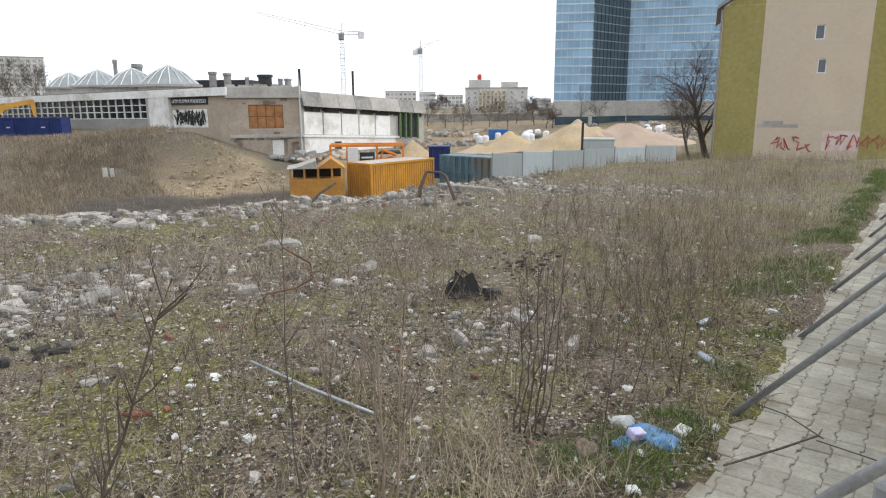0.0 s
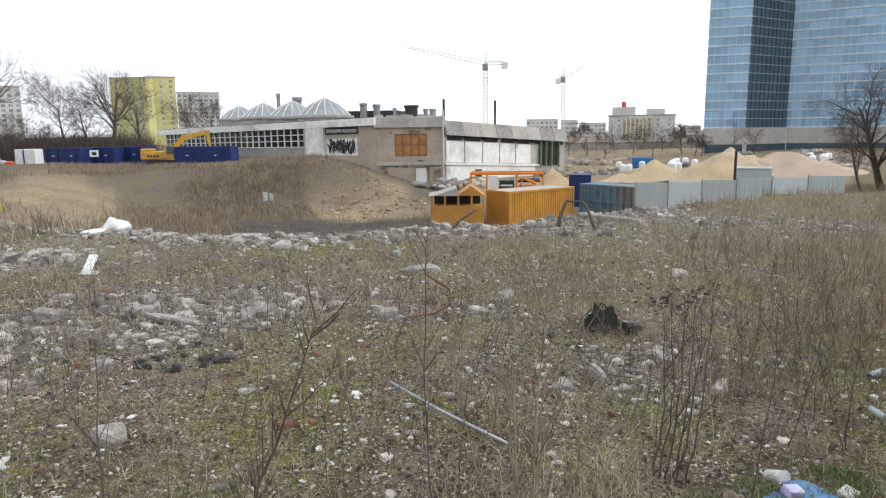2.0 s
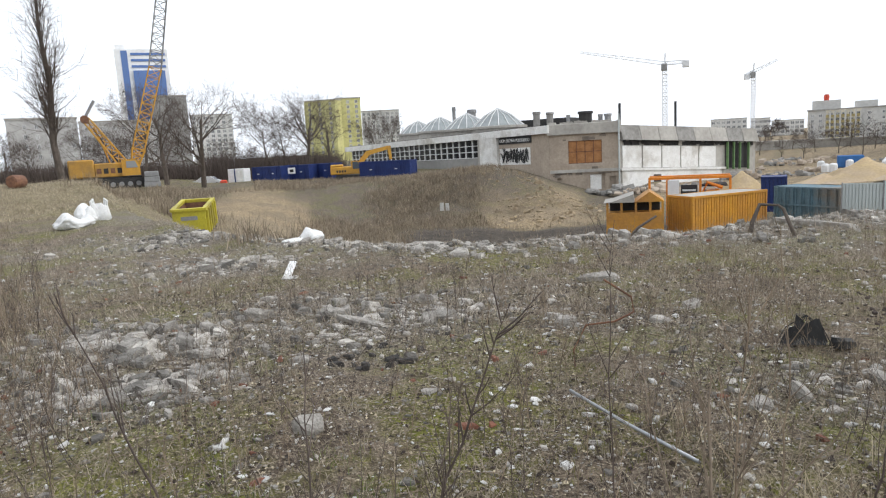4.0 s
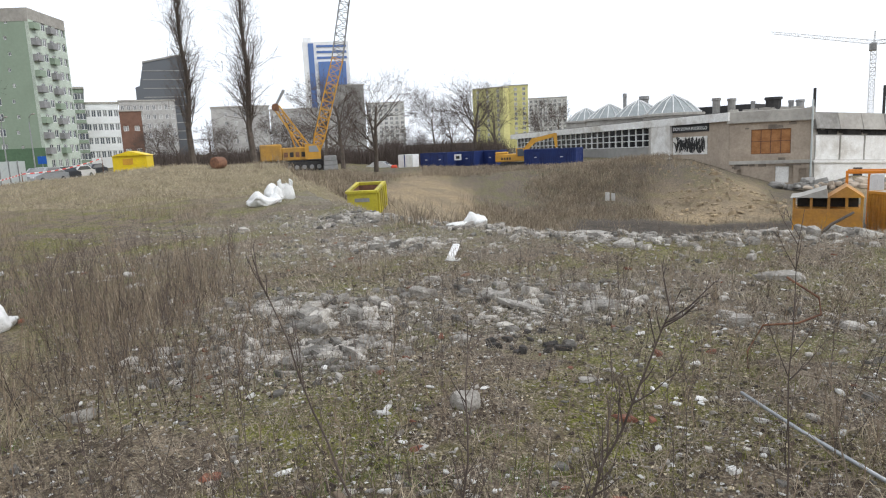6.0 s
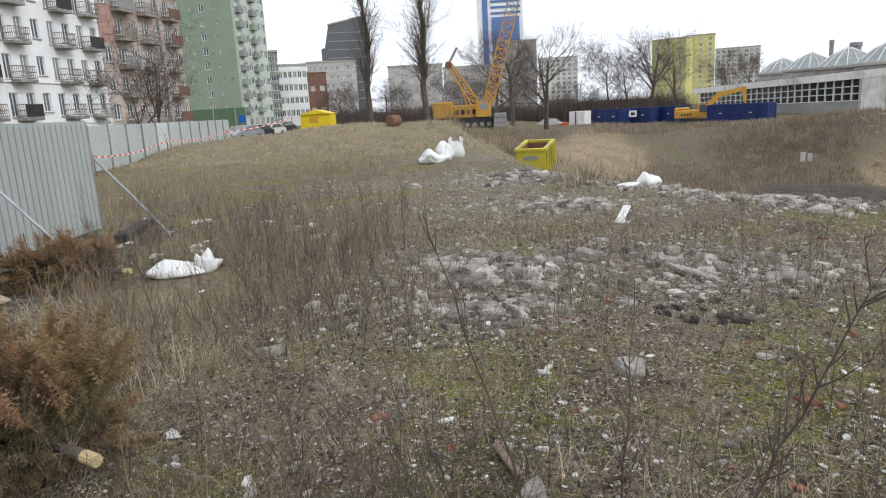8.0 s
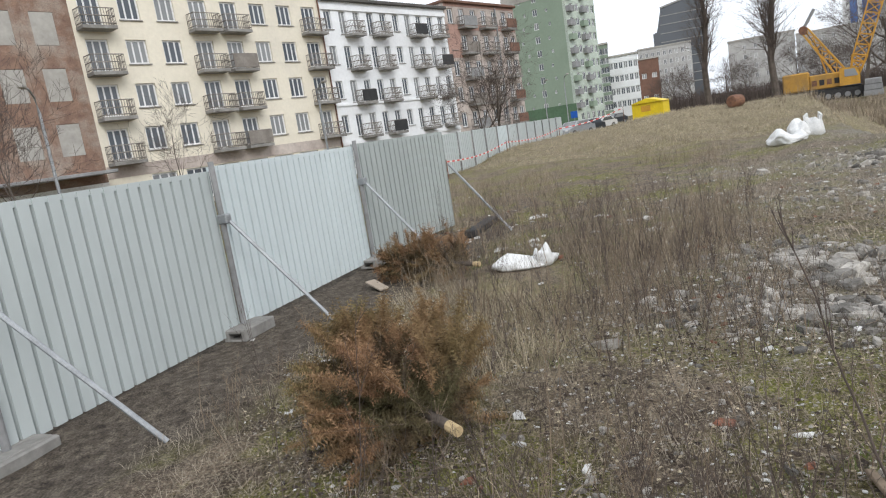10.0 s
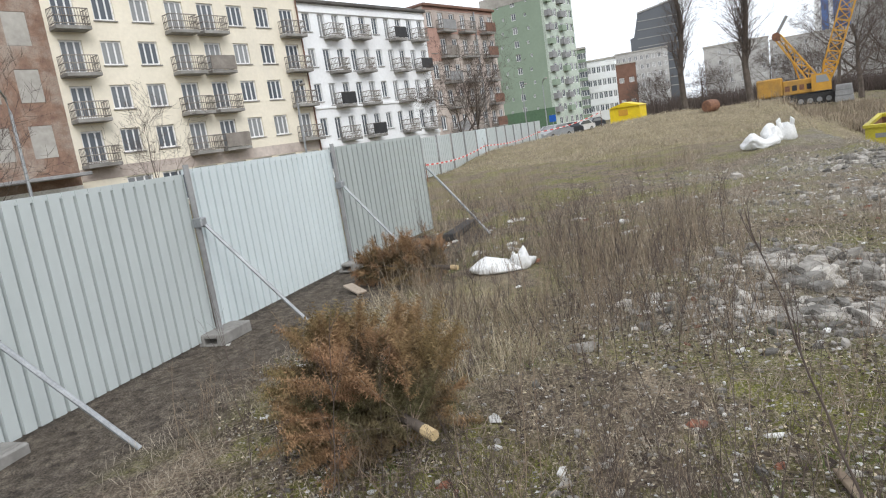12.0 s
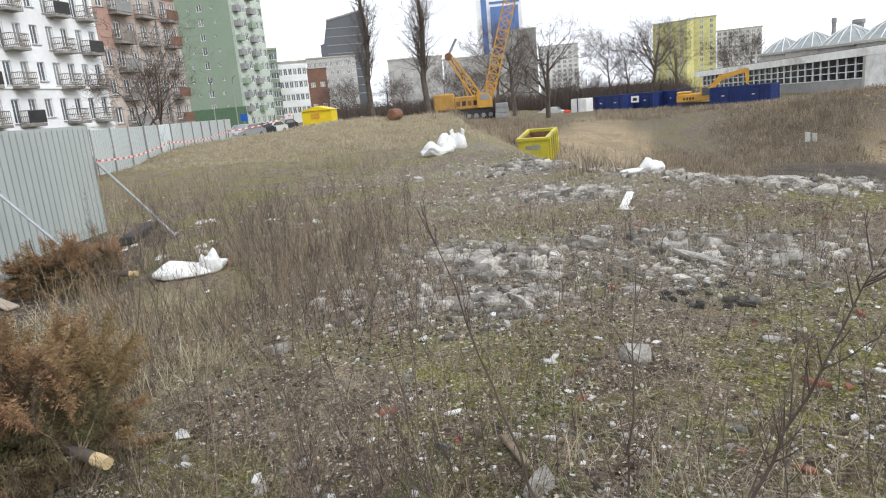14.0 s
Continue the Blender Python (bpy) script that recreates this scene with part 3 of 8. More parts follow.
def white_house():
    L, wins, bal = 16.5, [], []
    xs = [0.8 + 1.66 * i for i in range(10)]
    for r in range(4):
        z = 3.5 + 2.85 * r
        for i, x in enumerate(xs):
            door = i in (1, 2, 3, 4, 6, 7, 8, 9)
            wins.append((x, z - (0.35 if door and i % 2 == 1 - (i > 5) else 0), 0.78, 1.5 + (0.35 if door and i % 2 == 1 - (i > 5) else 0)))
        for n, (i, j) in enumerate(((1, 2), (3, 4), (6, 7), (8, 9))):
            bal.append(((xs[i] + xs[j]) / 2, z - 0.42, 1.75, M_BLACK if (r + n) % 4 == 1 else None))
    for x in xs:
        wins.append((x, 0.6, 0.9, 1.6))
    street_house("apartment_house", "white rendered tenement house with iron balconies", front(0.01), front(16.5), 14.3, 11, M_WHITEWALL, wins, balconies=bal, bars=1, bands=((2.5, 0.25, M_WHITEWALL), (5.75, 0.18, M_WHITEWALL), (13.6, 0.35, M_WHITEWALL)))


def pink_house():
    L, wins, bal = 13.0, [], []
    for r in range(5):
        z = 2.6 + 2.6 * r
        for c, x in enumerate((1.0, 2.9, 4.9, 6.9, 8.9, 10.8, 12.3)):
            wins.append((x, z, 0.95, 1.5))
        bal += [(3.1, z - 0.35, 2.3, M_RAIL if r in (1, 3) else M_GREYPAINT), (6.9, z - 0.35, 2.3, None), (10.9, z - 0.35, 2.0, M_BROWNBRICK if r != 2 else None)]
    h = street_house("apartment_house", "shabby pink tenement with brown balconies", front(16.52), front(29.5), 15.0, 11, M_PINK, wins, balconies=bal, roof_mat=M_BROWNBRICK, bars=1)
    part("upper_wall", Geo().box(0.02, -0.03, 12.4, 12.9, -0.004, 12.95).box(0.02, -0.03, 14.7, 12.9, -0.004, 14.98).box(0.02, -0.03, 9.6, 2.2, -0.004, 12.39), M_SALMON, h)
    part("drainpipe", Geo().tube([(9.0, -0.14, 0), (9.0, -0.14, 14.8)], 0.08, 6), M_STEEL, h)


def brick_house():
    L, wins = 26.0, []
    h = thing("brick_house", "unplastered red brick house with bricked-up pale windows", "house", along(front(-45.7), front(-19.72)))
    holes = [(26 - x, z, 1.3, 1.9) for x in (1.6, 3.9, 7.4, 9.6, 13, 15.3, 18.6, 21) for z in (4.2, 7.4, 10.6, 13.4)]
    g = wall_with_openings(L, -3, 16.5, holes, depth=0.08)
    shell(g, L, 11, -3, 16.5)
    part("wall", g, M_BRICK, h)
    blk = Geo().box(-0.65, 0.02, 0.02, 0.65, 0.1, 1.88).mesh("blocked_window", M_GREYWALL)
    for x, z, w, hh in holes:
        part("blocked_window", blk, None, h, m=pose(x, 0, z))
    part("canopy", Geo().bevel_box(2, -2.2, 2.9, L - 0.3, -0.01, 3.1, 0.03), M_GREYPAINT, h)
    part("drainpipe", Geo().tube([(L - 6.0, -0.1, 3.2), (L - 6.0, -0.1, 16.3)], 0.09, 6), M_STEEL, h)
    part("door", Geo().box(L - 6.2, -0.06, -1, L - 4.6, -0.003, 2.1), M_DARK, h)
    part("plinth", Geo().box(0, -0.05, -2.5, L - 0.02, -0.002, 2.4), M_WHITEPAINT, h)


def green_block():
    a = polar(71.81, 125)
    g_dir = (-0.714, -0.70)
    c = (a[0] + g_dir[0] * 13.1, a[1] + g_dir[1] * 13.1)
    top = 25.6
    h = thing("apartment_block", "ten-storey green rendered apartment block", "apartment block", along(c, a))
    wins = []
    for r in range(10):
        z = 1.9 + 2.42 * r - 0.6
        wins += [(6.9, z, 1.0, 1.25), (4.2 + 0.5 * (r % 3 - 1), z + 0.3, 0.5, 0.6), (9.3 + 0.4 * (r % 2), z + 0.3, 0.5, 0.6)]
    g = wall_with_openings(13.1, -3, top, wins, 0.18)
    g.add([(0, 0, top), (13.1, 0, top), (13.1, 11, top), (0, 11, top), (0, 0, -3), (0, 11, -3), (13.1, 11, -3)], [(0, 1, 2, 3), (4, 0, 3, 5), (5, 3, 2, 6)])
    part("wall", g, M_GREENWALL, h)
    part("plinth", Geo().box(0.01, -0.03, -3, 13.09, -0.003, 4.2), M_GREENDARK, h)
    part("attic", Geo().box(-0.02, -0.04, top - 1.9, 13.12, -0.003, top + 0.1), M_GREYWALL, h)
    for x, z, w, hh in wins:
        fr, pn = window_meshes(w, hh, 1)
        part("pane", pn, None, part("window", fr, None, h, m=pose(x, 0.1, z)))
    side = thing("apartment_block", "pale green apartment block wing with loggias", "apartment block", along(a, (a[0] + U[0], a[1] + U[1])))
    wins = [(x, 1.6 + 2.42 * r - 0.6, 1.3, 1.3) for r in range(10) for x in (2.2, 4.4, 6.6, 8.8, 10.6)]
    g = wall_with_openings(11.5, -3, top, wins, 0.2)
    shell(g, 11.5, 0.5, -3, top)
    part("wall", g, M_LIGHTGREEN, side)
    part("attic", Geo().box(0, -0.04, top - 1.6, 11.5, -0.003, top + 0.1), M_GREYWALL, side)
    for x, z, w, hh in wins:
        fr, pn = window_meshes(w, hh, 1)
        part("pane", pn, None, part("window", fr, None, side, m=pose(x, 0.1, z)))
    for r in range(9):
        for x in (1.0, 6.0):
            part("loggia", Geo().box(x - 0.9, -0.8, 3.2 + 2.42 * r, x + 0.9, -0.004, 4.2 + 2.42 * r), M_GREYPAINT if (r + int(x)) % 3 else M_GREENWALL, side)


def slab_block(name, label, az0, az1, d, el, wall, rows, cols, base=-3.0, deep=14, win=(1.2, 1.3), turn=0.0, first=1.5, bars=1, gaps=(), window_mat=M_FRAME):
    """A distant block between two bearings at a distance, its roof at an elevation in degrees."""
    a, b = polar(az0, d), polar(az1, d * (1 + turn))
    L = math.hypot(b[0] - a[0], b[1] - a[1])
    top = 2 + d * math.tan(radians(el))
    h = thing(name, label, "building", along(a, b))
    step, rise = L / cols if cols else 1, (top - first - 0.6) / rows if rows else 1
    wins = [(step * (c + 0.5), first + rise * (r + 0.25), win[0], win[1]) for r in range(rows) for c in range(cols) if c not in gaps]
    g = wall_with_openings(L, base, top, wins, 0.2)
    shell(g, L, deep, base, top)
    part("wall", g, wall, h)
    part("roof", Geo().box(-0.2, -0.2, top, L + 0.2, deep + 0.2, top + 0.4), M_GREYWALL, h)
    for x, z, w, hh in wins:
        # beyond 180 m the panes use the glass coloured paler for haze
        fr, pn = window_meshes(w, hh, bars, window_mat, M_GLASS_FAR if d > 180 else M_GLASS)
        part("pane", pn, None, part("window", fr, None, h, m=pose(x, 0.1, z)))
    return h, L, top


cream_house()
white_house()
pink_house()
brick_house()
green_block()
slab_block("apartment_block", "narrow dark green balcony block beside the green tower", 69.7, 68.9, 150, 5.2, M_GREENWALL, 7, 2)
slab_block("town_house", "white low town house", 68.95, 66.66, 165, 4.1, M_WHITEWALL, 4, 6, win=(0.9, 1.5))
slab_block("town_house", "brown brick house gable", 66.65, 65.1, 190, 3.5, M_BROWNBRICK, 2, 2)
slab_block("town_house", "grey old tenement house", 66.6, 62.6, 230, 4.25, M_FARGREY, 6, 9, win=(1, 1.5))
o_a, o_b = polar(65.3, 260), polar(61.6, 260)
o_l = math.hypot(o_b[0] - o_a[0], o_b[1] - o_a[1])
ob_ = thing("office_building", "dark slate glass office block with a slanting roof", "building", along(o_a, o_b))
part("wall", Geo().side_prism([(0.0, -3), (o_l, -3), (o_l, 37.0), (3.2, 34.2), (1.4, 26.5), (0.0, 26.0)], 0, 16), M_SLATEGLASS, ob_)
for i in range(9):
    part("floor_band", Geo().box(2.0 + 0.1 * i, -0.12, 7.5 + 3.0 * i, o_l, -0.005, 7.75 + 3.0 * i), M_SLATE, ob_)
part("roof", Geo().side_prism([(3.0, 34.25), (o_l + 0.3, 37.05), (o_l + 0.3, 37.6), (3.0, 34.8)], -0.3, 16.3), M_SLATE, ob_)
slab_block("town_house", "grey plastered house with blind gable", 60.0, 55.5, 200, 3.6, M_FARGREY, 5, 6, win=(0.8, 1.2), gaps=(0, 4))
slab_block("town_house", "grey house behind the bare trees", 55.4, 50.0, 260, 3.3, M_FARGREY, 5, 8, win=(1, 1.4))
slab_block("office_building", "grey concrete slab block", 50.2, 47.65, 330, 5.1, M_SLATE, 0, 0)
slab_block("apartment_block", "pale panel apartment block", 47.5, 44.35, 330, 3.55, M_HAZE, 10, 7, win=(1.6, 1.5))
slab_block("apartment_block", "lemon yellow panel apartment block", 36.0, 33.94, 300, 4.45, M_YELLOWWALL, 11, 3, win=(1.3, 1.4))
slab_block("apartment_block", "yellow apartment block side wing", 38.56, 36.02, 300, 4.3, M_YELLOWWALL, 11, 3, turn=-0.02)
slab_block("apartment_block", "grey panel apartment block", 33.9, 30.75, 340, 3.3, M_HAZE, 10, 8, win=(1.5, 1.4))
fr_, _, _ = slab_block("factory_block", "beige ribbed factory block with yellow panels", -2.2, -5.6, 250, 1.15, M_CREAM, 6, 8, win=(1.3, 1.0), base=-8, first=-4)
fb, fl, ft = slab_block("factory_block", "beige factory block end bay with roof boxes", -2.25, -3.3, 249.5, 1.1, M_HAZE, 6, 2, win=(0.9, 1.0), base=-8, first=-4)
fm_a, fm_b = polar(-3.32, 249.2), polar(-5.58, 249.2)
fm_l = math.hypot(fm_b[0] - fm_a[0], fm_b[1] - fm_a[1])
fm_m = fr_.matrix_basis.inverted() @ along(fm_a, fm_b)
M_MUSTARD = mat("mustard_panel", (0.5, 0.42, 0.2), (0.42, 0.35, 0.17), 0.3)
for i in range(8):
    part("rib", Geo().box(fm_l * i / 7 - 0.22, -0.5, -7, fm_l * i / 7 + 0.22, -0.1, ft - 0.1), M_HAZE, fr_, m=fm_m)
for r in range(6):
    for i in range(7):
        part("panel", Geo().box(fm_l * i / 7 + 0.24, -0.3, -4.1 + 1.75 * r, fm_l * (i + 1) / 7 - 0.24, -0.12, -3.3 + 1.75 * r), M_MUSTARD, fr_, m=fm_m)
part("roof_box", Geo().box(1, 2, ft + 0.41, 9, 8, ft + 3.4), M_HAZE, fb)
part("tank", Geo().lathe([(0.7, ft + 3.4), (0.85, ft + 4.4), (0.7, ft + 5.4)], 10, 5, 5), M_RED, fb, "red roof tank")
part("roof_box", Geo().box(13, 2, ft + 0.41, 19, 8, ft + 2.6), M_HAZE, fb)
slab_block("factory_block", "pale concrete stair tower of the factory block", -5.62, -7.4, 250, 1.15, M_HAZE, 6, 2, win=(0.8, 0.9), base=-8, first=-4)
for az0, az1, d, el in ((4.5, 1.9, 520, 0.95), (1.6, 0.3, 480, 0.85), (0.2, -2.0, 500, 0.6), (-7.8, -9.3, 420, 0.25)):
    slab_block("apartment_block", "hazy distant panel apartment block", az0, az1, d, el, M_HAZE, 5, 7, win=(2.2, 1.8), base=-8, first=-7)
slab_block("boundary_wall", "long grey wall far behind the sand heaps", 4.0, -9.4, 200, -1.0, M_GREYWALL, 0, 0, base=-8, deep=5)


def office_tower():
    """Two glazed towers on a grey podium."""
    h = thing("office_tower", "blue glass office tower with white floor bands", "skyscraper", pose(0, 0, 0))
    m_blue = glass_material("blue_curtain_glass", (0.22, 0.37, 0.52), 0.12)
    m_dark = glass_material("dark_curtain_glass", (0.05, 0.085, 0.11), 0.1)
    for m_g in (m_blue, m_dark):
        nn, ll = m_g.node_tree.nodes, m_g.node_tree.links
        pos = nn.new("ShaderNodeNewGeometry")
        snap = nn.new("ShaderNodeVectorMath")
        snap.operation, snap.inputs[1].default_value = "SNAP", (3.0, 3.0, 1.98)
        cell = nn.new("ShaderNodeTexWhiteNoise")
        big = nn.new("ShaderNodeTexNoise")
        big.inputs["Scale"].default_value = 0.06
        both = nn.new("ShaderNodeMath")
        both.operation = "ADD"
        shade = nn.new("ShaderNodeMapRange")
        shade.inputs["From Max"].default_value = 1.6
        shade.inputs["To Min"].default_value, shade.inputs["To Max"].default_value = 0.6, 1.2
        hue = nn.new("ShaderNodeHueSaturation")
        ll.new(pos.outputs["Position"], snap.inputs[0])
        ll.new(snap.outputs[0], cell.inputs["Vector"])
        ll.new(pos.outputs["Position"], big.inputs["Vector"])
        ll.new(cell.outputs["Value"], both.inputs[0])
        ll.new(big.outputs["Fac"], both.inputs[1])
        ll.new(both.outputs[0], shade.inputs["Value"])
        ll.new(shade.outputs[0], hue.inputs["Value"])
        sock = nn["Principled BSDF"].inputs["Base Color"]
        ll.new(sock.links[0].from_socket, hue.inputs["Color"])
        ll.new(hue.outputs[0], sock)
    m_band = mat("pale_floor_band", (0.5, 0.6, 0.67), (0.44, 0.53, 0.6), 0.1, rough=0.4)
    d = 165.0
    p = [polar(-9.55, d), polar(-12.55, d), polar(-15.34, d * 1.075), polar(-15.25, d * 1.08), polar(-27, d * 1.1)]
    base, top, z0 = -5.0, 70.0, 2.2
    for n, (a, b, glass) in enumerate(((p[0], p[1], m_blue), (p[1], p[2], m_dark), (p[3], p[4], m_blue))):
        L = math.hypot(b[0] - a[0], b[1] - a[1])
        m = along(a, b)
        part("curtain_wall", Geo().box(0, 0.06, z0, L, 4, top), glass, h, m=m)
        part("podium", Geo().box(-0.2, -0.3, base, L + 0.2, 4, z0 - 0.01), M_GREYWALL, h, m=m)
        part("podium_glazing", Geo().box(0.4, -0.4, base, L - 0.4, -0.31, base + 3.6), m_dark, h, m=m)
        floors = 34
        for r in range(floors):
            z = z0 + 1.98 * r
            part("floor_band", Geo().box(0, -0.04, z, L, 0.055, z + (0.34 if n != 1 else 0.18)), m_band if n != 1 else M_GREYPAINT, h, m=m)
        k = max(2, round(L / 1.5))
        g = Geo()
        for i in range(k + 1):
            x = L * i / k
            g.box(x - 0.04, -0.02, z0, x + 0.04, 0.05, top)
        part("mullions", g, m_band if n != 1 else M_BLACK, h, m=m)


def tan_house():
    a, b = polar(-22.2, 55), polar(-40, 58)
    L = math.hypot(b[0] - a[0], b[1] - a[1])
    h = thing("gable_house", "tan rendered blank gable with olive stripes and two small windows", "house", along(a, b))
    w1, w2 = 55 * math.sin(radians(6.65)), 55 * math.sin(radians(7.0))
    wins = [(w1, 2 + 56 * math.tan(radians(4.3)), 0.62, 1.0), (w2, 2 + 56 * math.tan(radians(1.95)), 0.58, 1.0)]
    g = wall_with_openings(L, -4, 8.75, wins, 0.15)
    shell(g, L, 12, -4, 8.75)
    g.add([(0, 0, 8.75), (L, 0, 8.75), (L / 2, 0, 14.5), (0, 12, 8.75), (L, 12, 8.75), (L / 2, 12, 14.5)], [(0, 1, 2), (4, 3, 5)])
    part("wall", g, M_TAN, h)
    part("olive_stripe", Geo().box(0.01, -0.025, -4, 2.75, -0.003, 8.74).add([(0.3, -0.02, 8.76), (2.75, -0.02, 8.76), (2.75, -0.02, 11.6), (2.75, -0.004, 8.76)], [(0, 1, 2), (1, 3, 2)]), M_OLIVE, h, "olive painted stripe")
    x2 = 55 * math.sin(radians(10.0))
    part("olive_stripe", Geo().box(x2, -0.025, -4, x2 + 4, -0.003, 12.5), M_OLIVE, h)
    r = Geo()
    r.add([(-0.45, -0.25, 8.55), (L / 2, -0.25, 14.75), (L / 2, 12.3, 14.75), (-0.45, 12.3, 8.55), (-0.45, -0.25, 8.8), (L / 2, -0.25, 15.0), (L / 2, 12.3, 15.0), (-0.45, 12.3, 8.8)], [(0, 1, 2, 3), (7, 6, 5, 4), (0, 4, 5, 1), (0, 3, 7, 4), (2, 6, 7, 3)])
    part("roof", r, M_GREYPAINT, h)
    part("drainpipe", Geo().tube([(-0.1, -0.1, -3), (-0.1, -0.1, 8.5)], 0.07, 6), M_GREYPAINT, h)
    for x, z, w, hh in wins:
        fr, pn = window_meshes(w, hh, 0)
        part("pane", pn, None, part("window", fr, None, h, m=pose(x, 0.05, z)))
    rnd = random.Random(5)
    red = mat("red_spray_paint", (0.42, 0.09, 0.08), (0.36, 0.1, 0.09), 3)
    pale = mat("pale_spray_paint", (0.62, 0.56, 0.52), (0.55, 0.4, 0.38), 1.2)

    def scrawl(x0, x1, z, hgt, m):
        g = Geo()
        x = x0
        while x < x1:
            pts = [(x + rnd.uniform(-.1, .5), -0.02, z + rnd.uniform(0, hgt)) for _ in range(5)]
            g.tube(pts, 0.05, 4)
            x += 0.42
        tagged(part("graffiti", g, m, h, "sprayed graffiti scrawl"), kind="stuff")

    scrawl(4.0, 6.2, -1.6, 1.1, red)
    part("graffiti", Geo().box(7.2, -0.012, -1.5, 11.6, -0.004, -0.1), pale, h, "sprayed pale graffiti patch")
    scrawl(7.6, 11.4, -1.5, 1.2, red)
    part("stain", Geo().box(2.9, -0.008, 0.1, 5.6, -0.003, 0.35).box(3.2, -0.008, 0.36, 4.6, -0.003, 0.6), M_GREYWALL, h)


def press_hall():
    """The derelict hall: a long glazed front, a plastered corner block, a low white wing and lantern domes."""
    a, b = polar(34.3, 150), polar(17.2, 88)
    L = math.hypot(b[0] - a[0], b[1] - a[1])
    h = thing("factory_hall", "derelict factory hall with white fascia and long window grid", "factory", along(a, b))
    zt = lambda x: 3.15 + (4.05 - 3.15) * x / L

    def strip(x0, x1, lo, hi, y0, y1):
        g = Geo()
        return g.add([(x0, y0, zt(x0) + lo), (x1, y0, zt(x1) + lo), (x1, y1, zt(x1) + lo), (x0, y1, zt(x0) + lo), (x0, y0, zt(x0) + hi), (x1, y0, zt(x1) + hi), (x1, y1, zt(x1) + hi), (x0, y1, zt(x0) + hi)],
                     [(3, 2, 1, 0), (4, 5, 6, 7), (0, 1, 5, 4), (1, 2, 6, 5), (2, 3, 7, 6), (3, 0, 4, 7)])

    part("fascia", strip(0, L + 0.3, -1.0, 0, -0.5, 0.3), M_WHITEPAINT, h, "white concrete fascia")
    part("roof", strip(0, L - 3, -0.05, 0.12, 0.31, 12), M_ROOF, h)
    # black sheet stands in for the shade inside the hall
    part("back_wall", strip(0, L, -8, -0.3, 3.0, 3.3), M_DARK, h, "dark sheet for the unlit interior behind the window grid")
    part("parapet", strip(0, 54.0, -8, -3.8, 0, 0.3), M_SLATE, h)
    w0, w1 = 3.0, 54.0
    cols = 26
    for i in range(cols + 1):
        x = w0 + (w1 - w0) * i / cols
        part("mullion", strip(x - 0.1, x + 0.1, -3.7, -1.0, -0.05, 0.12), M_FRAME, h)
    for lo in (-3.7, -2.8, -1.9):
        part("transom", strip(w0, w1, lo - 0.06, lo + 0.06, -0.03, 0.1), M_FRAME, h)
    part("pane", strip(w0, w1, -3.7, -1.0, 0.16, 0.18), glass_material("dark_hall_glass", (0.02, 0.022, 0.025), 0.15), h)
    part("pillar", strip(w1 + 0.15, w1 + 0.75, -9, -1.0, -0.4, 0.3), M_GREYWALL, h, "crumbling concrete pillar")
    part("wall_panel", strip(w1 + 0.76, w1 + 5.3, -9, -1.0, -0.45, 0.3), M_WHITEPAINT, h, "whitewashed wall panel")
    part("entrance_wall", strip(w1 + 5.31, L - 0.05, -9, -1.02, 0.0, 0.3), M_BUFF, h)
    part("graffiti", strip(w1 + 5.5, w1 + 12.7, -4.9, -2.6, -0.06, -0.005), M_WHITEPAINT, h, "white wall with black graffiti")
    rnd = random.Random(3)
    g = Geo()
    for i in range(80):
        x = w1 + 6.0 + rnd.uniform(0, 6.2)
        z = zt(L) - 4.8
        g.tube([(x + rnd.uniform(-.5, .5), -0.09, z + rnd.uniform(0, 2.1)) for _ in range(3)], 0.055, 4)
    tagged(part("graffiti", g, M_BLACK, h), kind="stuff")
    part("sign_board", strip(w1 + 5.4, w1 + 13.0, -2.0, -0.95, -0.12, -0.005), M_BLACK, h, "black sign board with white letters")
    txt = bpy.data.curves.new("lettering", "FONT")
    txt.body, txt.size, txt.extrude, txt.align_x = "DOM S\u0141OWA POLSKIEGO", 0.62, 0.02, "CENTER"
    tob = new("lettering_curve", txt)
    me = bpy.data.meshes.new_from_object(tob.evaluated_get(bpy.context.evaluated_depsgraph_get()))
    bpy.data.objects.remove(tob)
    me.materials.append(M_FRAME)
    lo, hi = min(v.co.x for v in me.vertices), max(v.co.x for v in me.vertices)
    part("lettering", me, None, h, "white painted words", m=pose(w1 + 9.2, -0.14, zt(L) - 1.85, 90) @ Matrix.Diagonal((7.0 / (hi - lo), 1, 1, 1)))

    # corner block
    c = polar(11.5, 88)
    L2 = math.hypot(c[0] - b[0], c[1] - b[1])
    k = thing("factory_corner_block", "buff plastered corner block with a boarded orange window", "factory", along(b, c))
    holes = [(L2 * 0.51, -1.0, 4.2, 2.9), (L2 * 0.68, -4.4, 1.9, 2.0), (L2 * 0.13, -3.6, 0.5, 0.8), (L2 * 0.9, -4.4, 0.8, 1.6)]
    g = wall_with_openings(L2, -7, 4.0, holes, 0.3)
    shell(g, L2, 18, -7, 4.0)
    part("wall", g, M_BUFF, k)
    part("cornice", Geo().bevel_box(-0.3, -0.4, 2.7, L2 + 0.15, 18, 4.1, 0.06), M_GREYWALL, k)
    part("ledge", Geo().box(0, -0.2, -2.15, L2, -0.004, -1.75), M_GREYWALL, k)
    board = mat("orange_boarding", (0.43, 0.21, 0.085), (0.3, 0.135, 0.055), 1.6)
    w = part("window", Geo().box(L2 * 0.51 - 2.1, 0.15, -1.0, L2 * 0.51 + 2.1, 0.2, 1.9), board, k, "window boarded with orange sheets")
    for i in range(5):
        x = L2 * 0.51 - 2.1 + 4.2 * i / 4
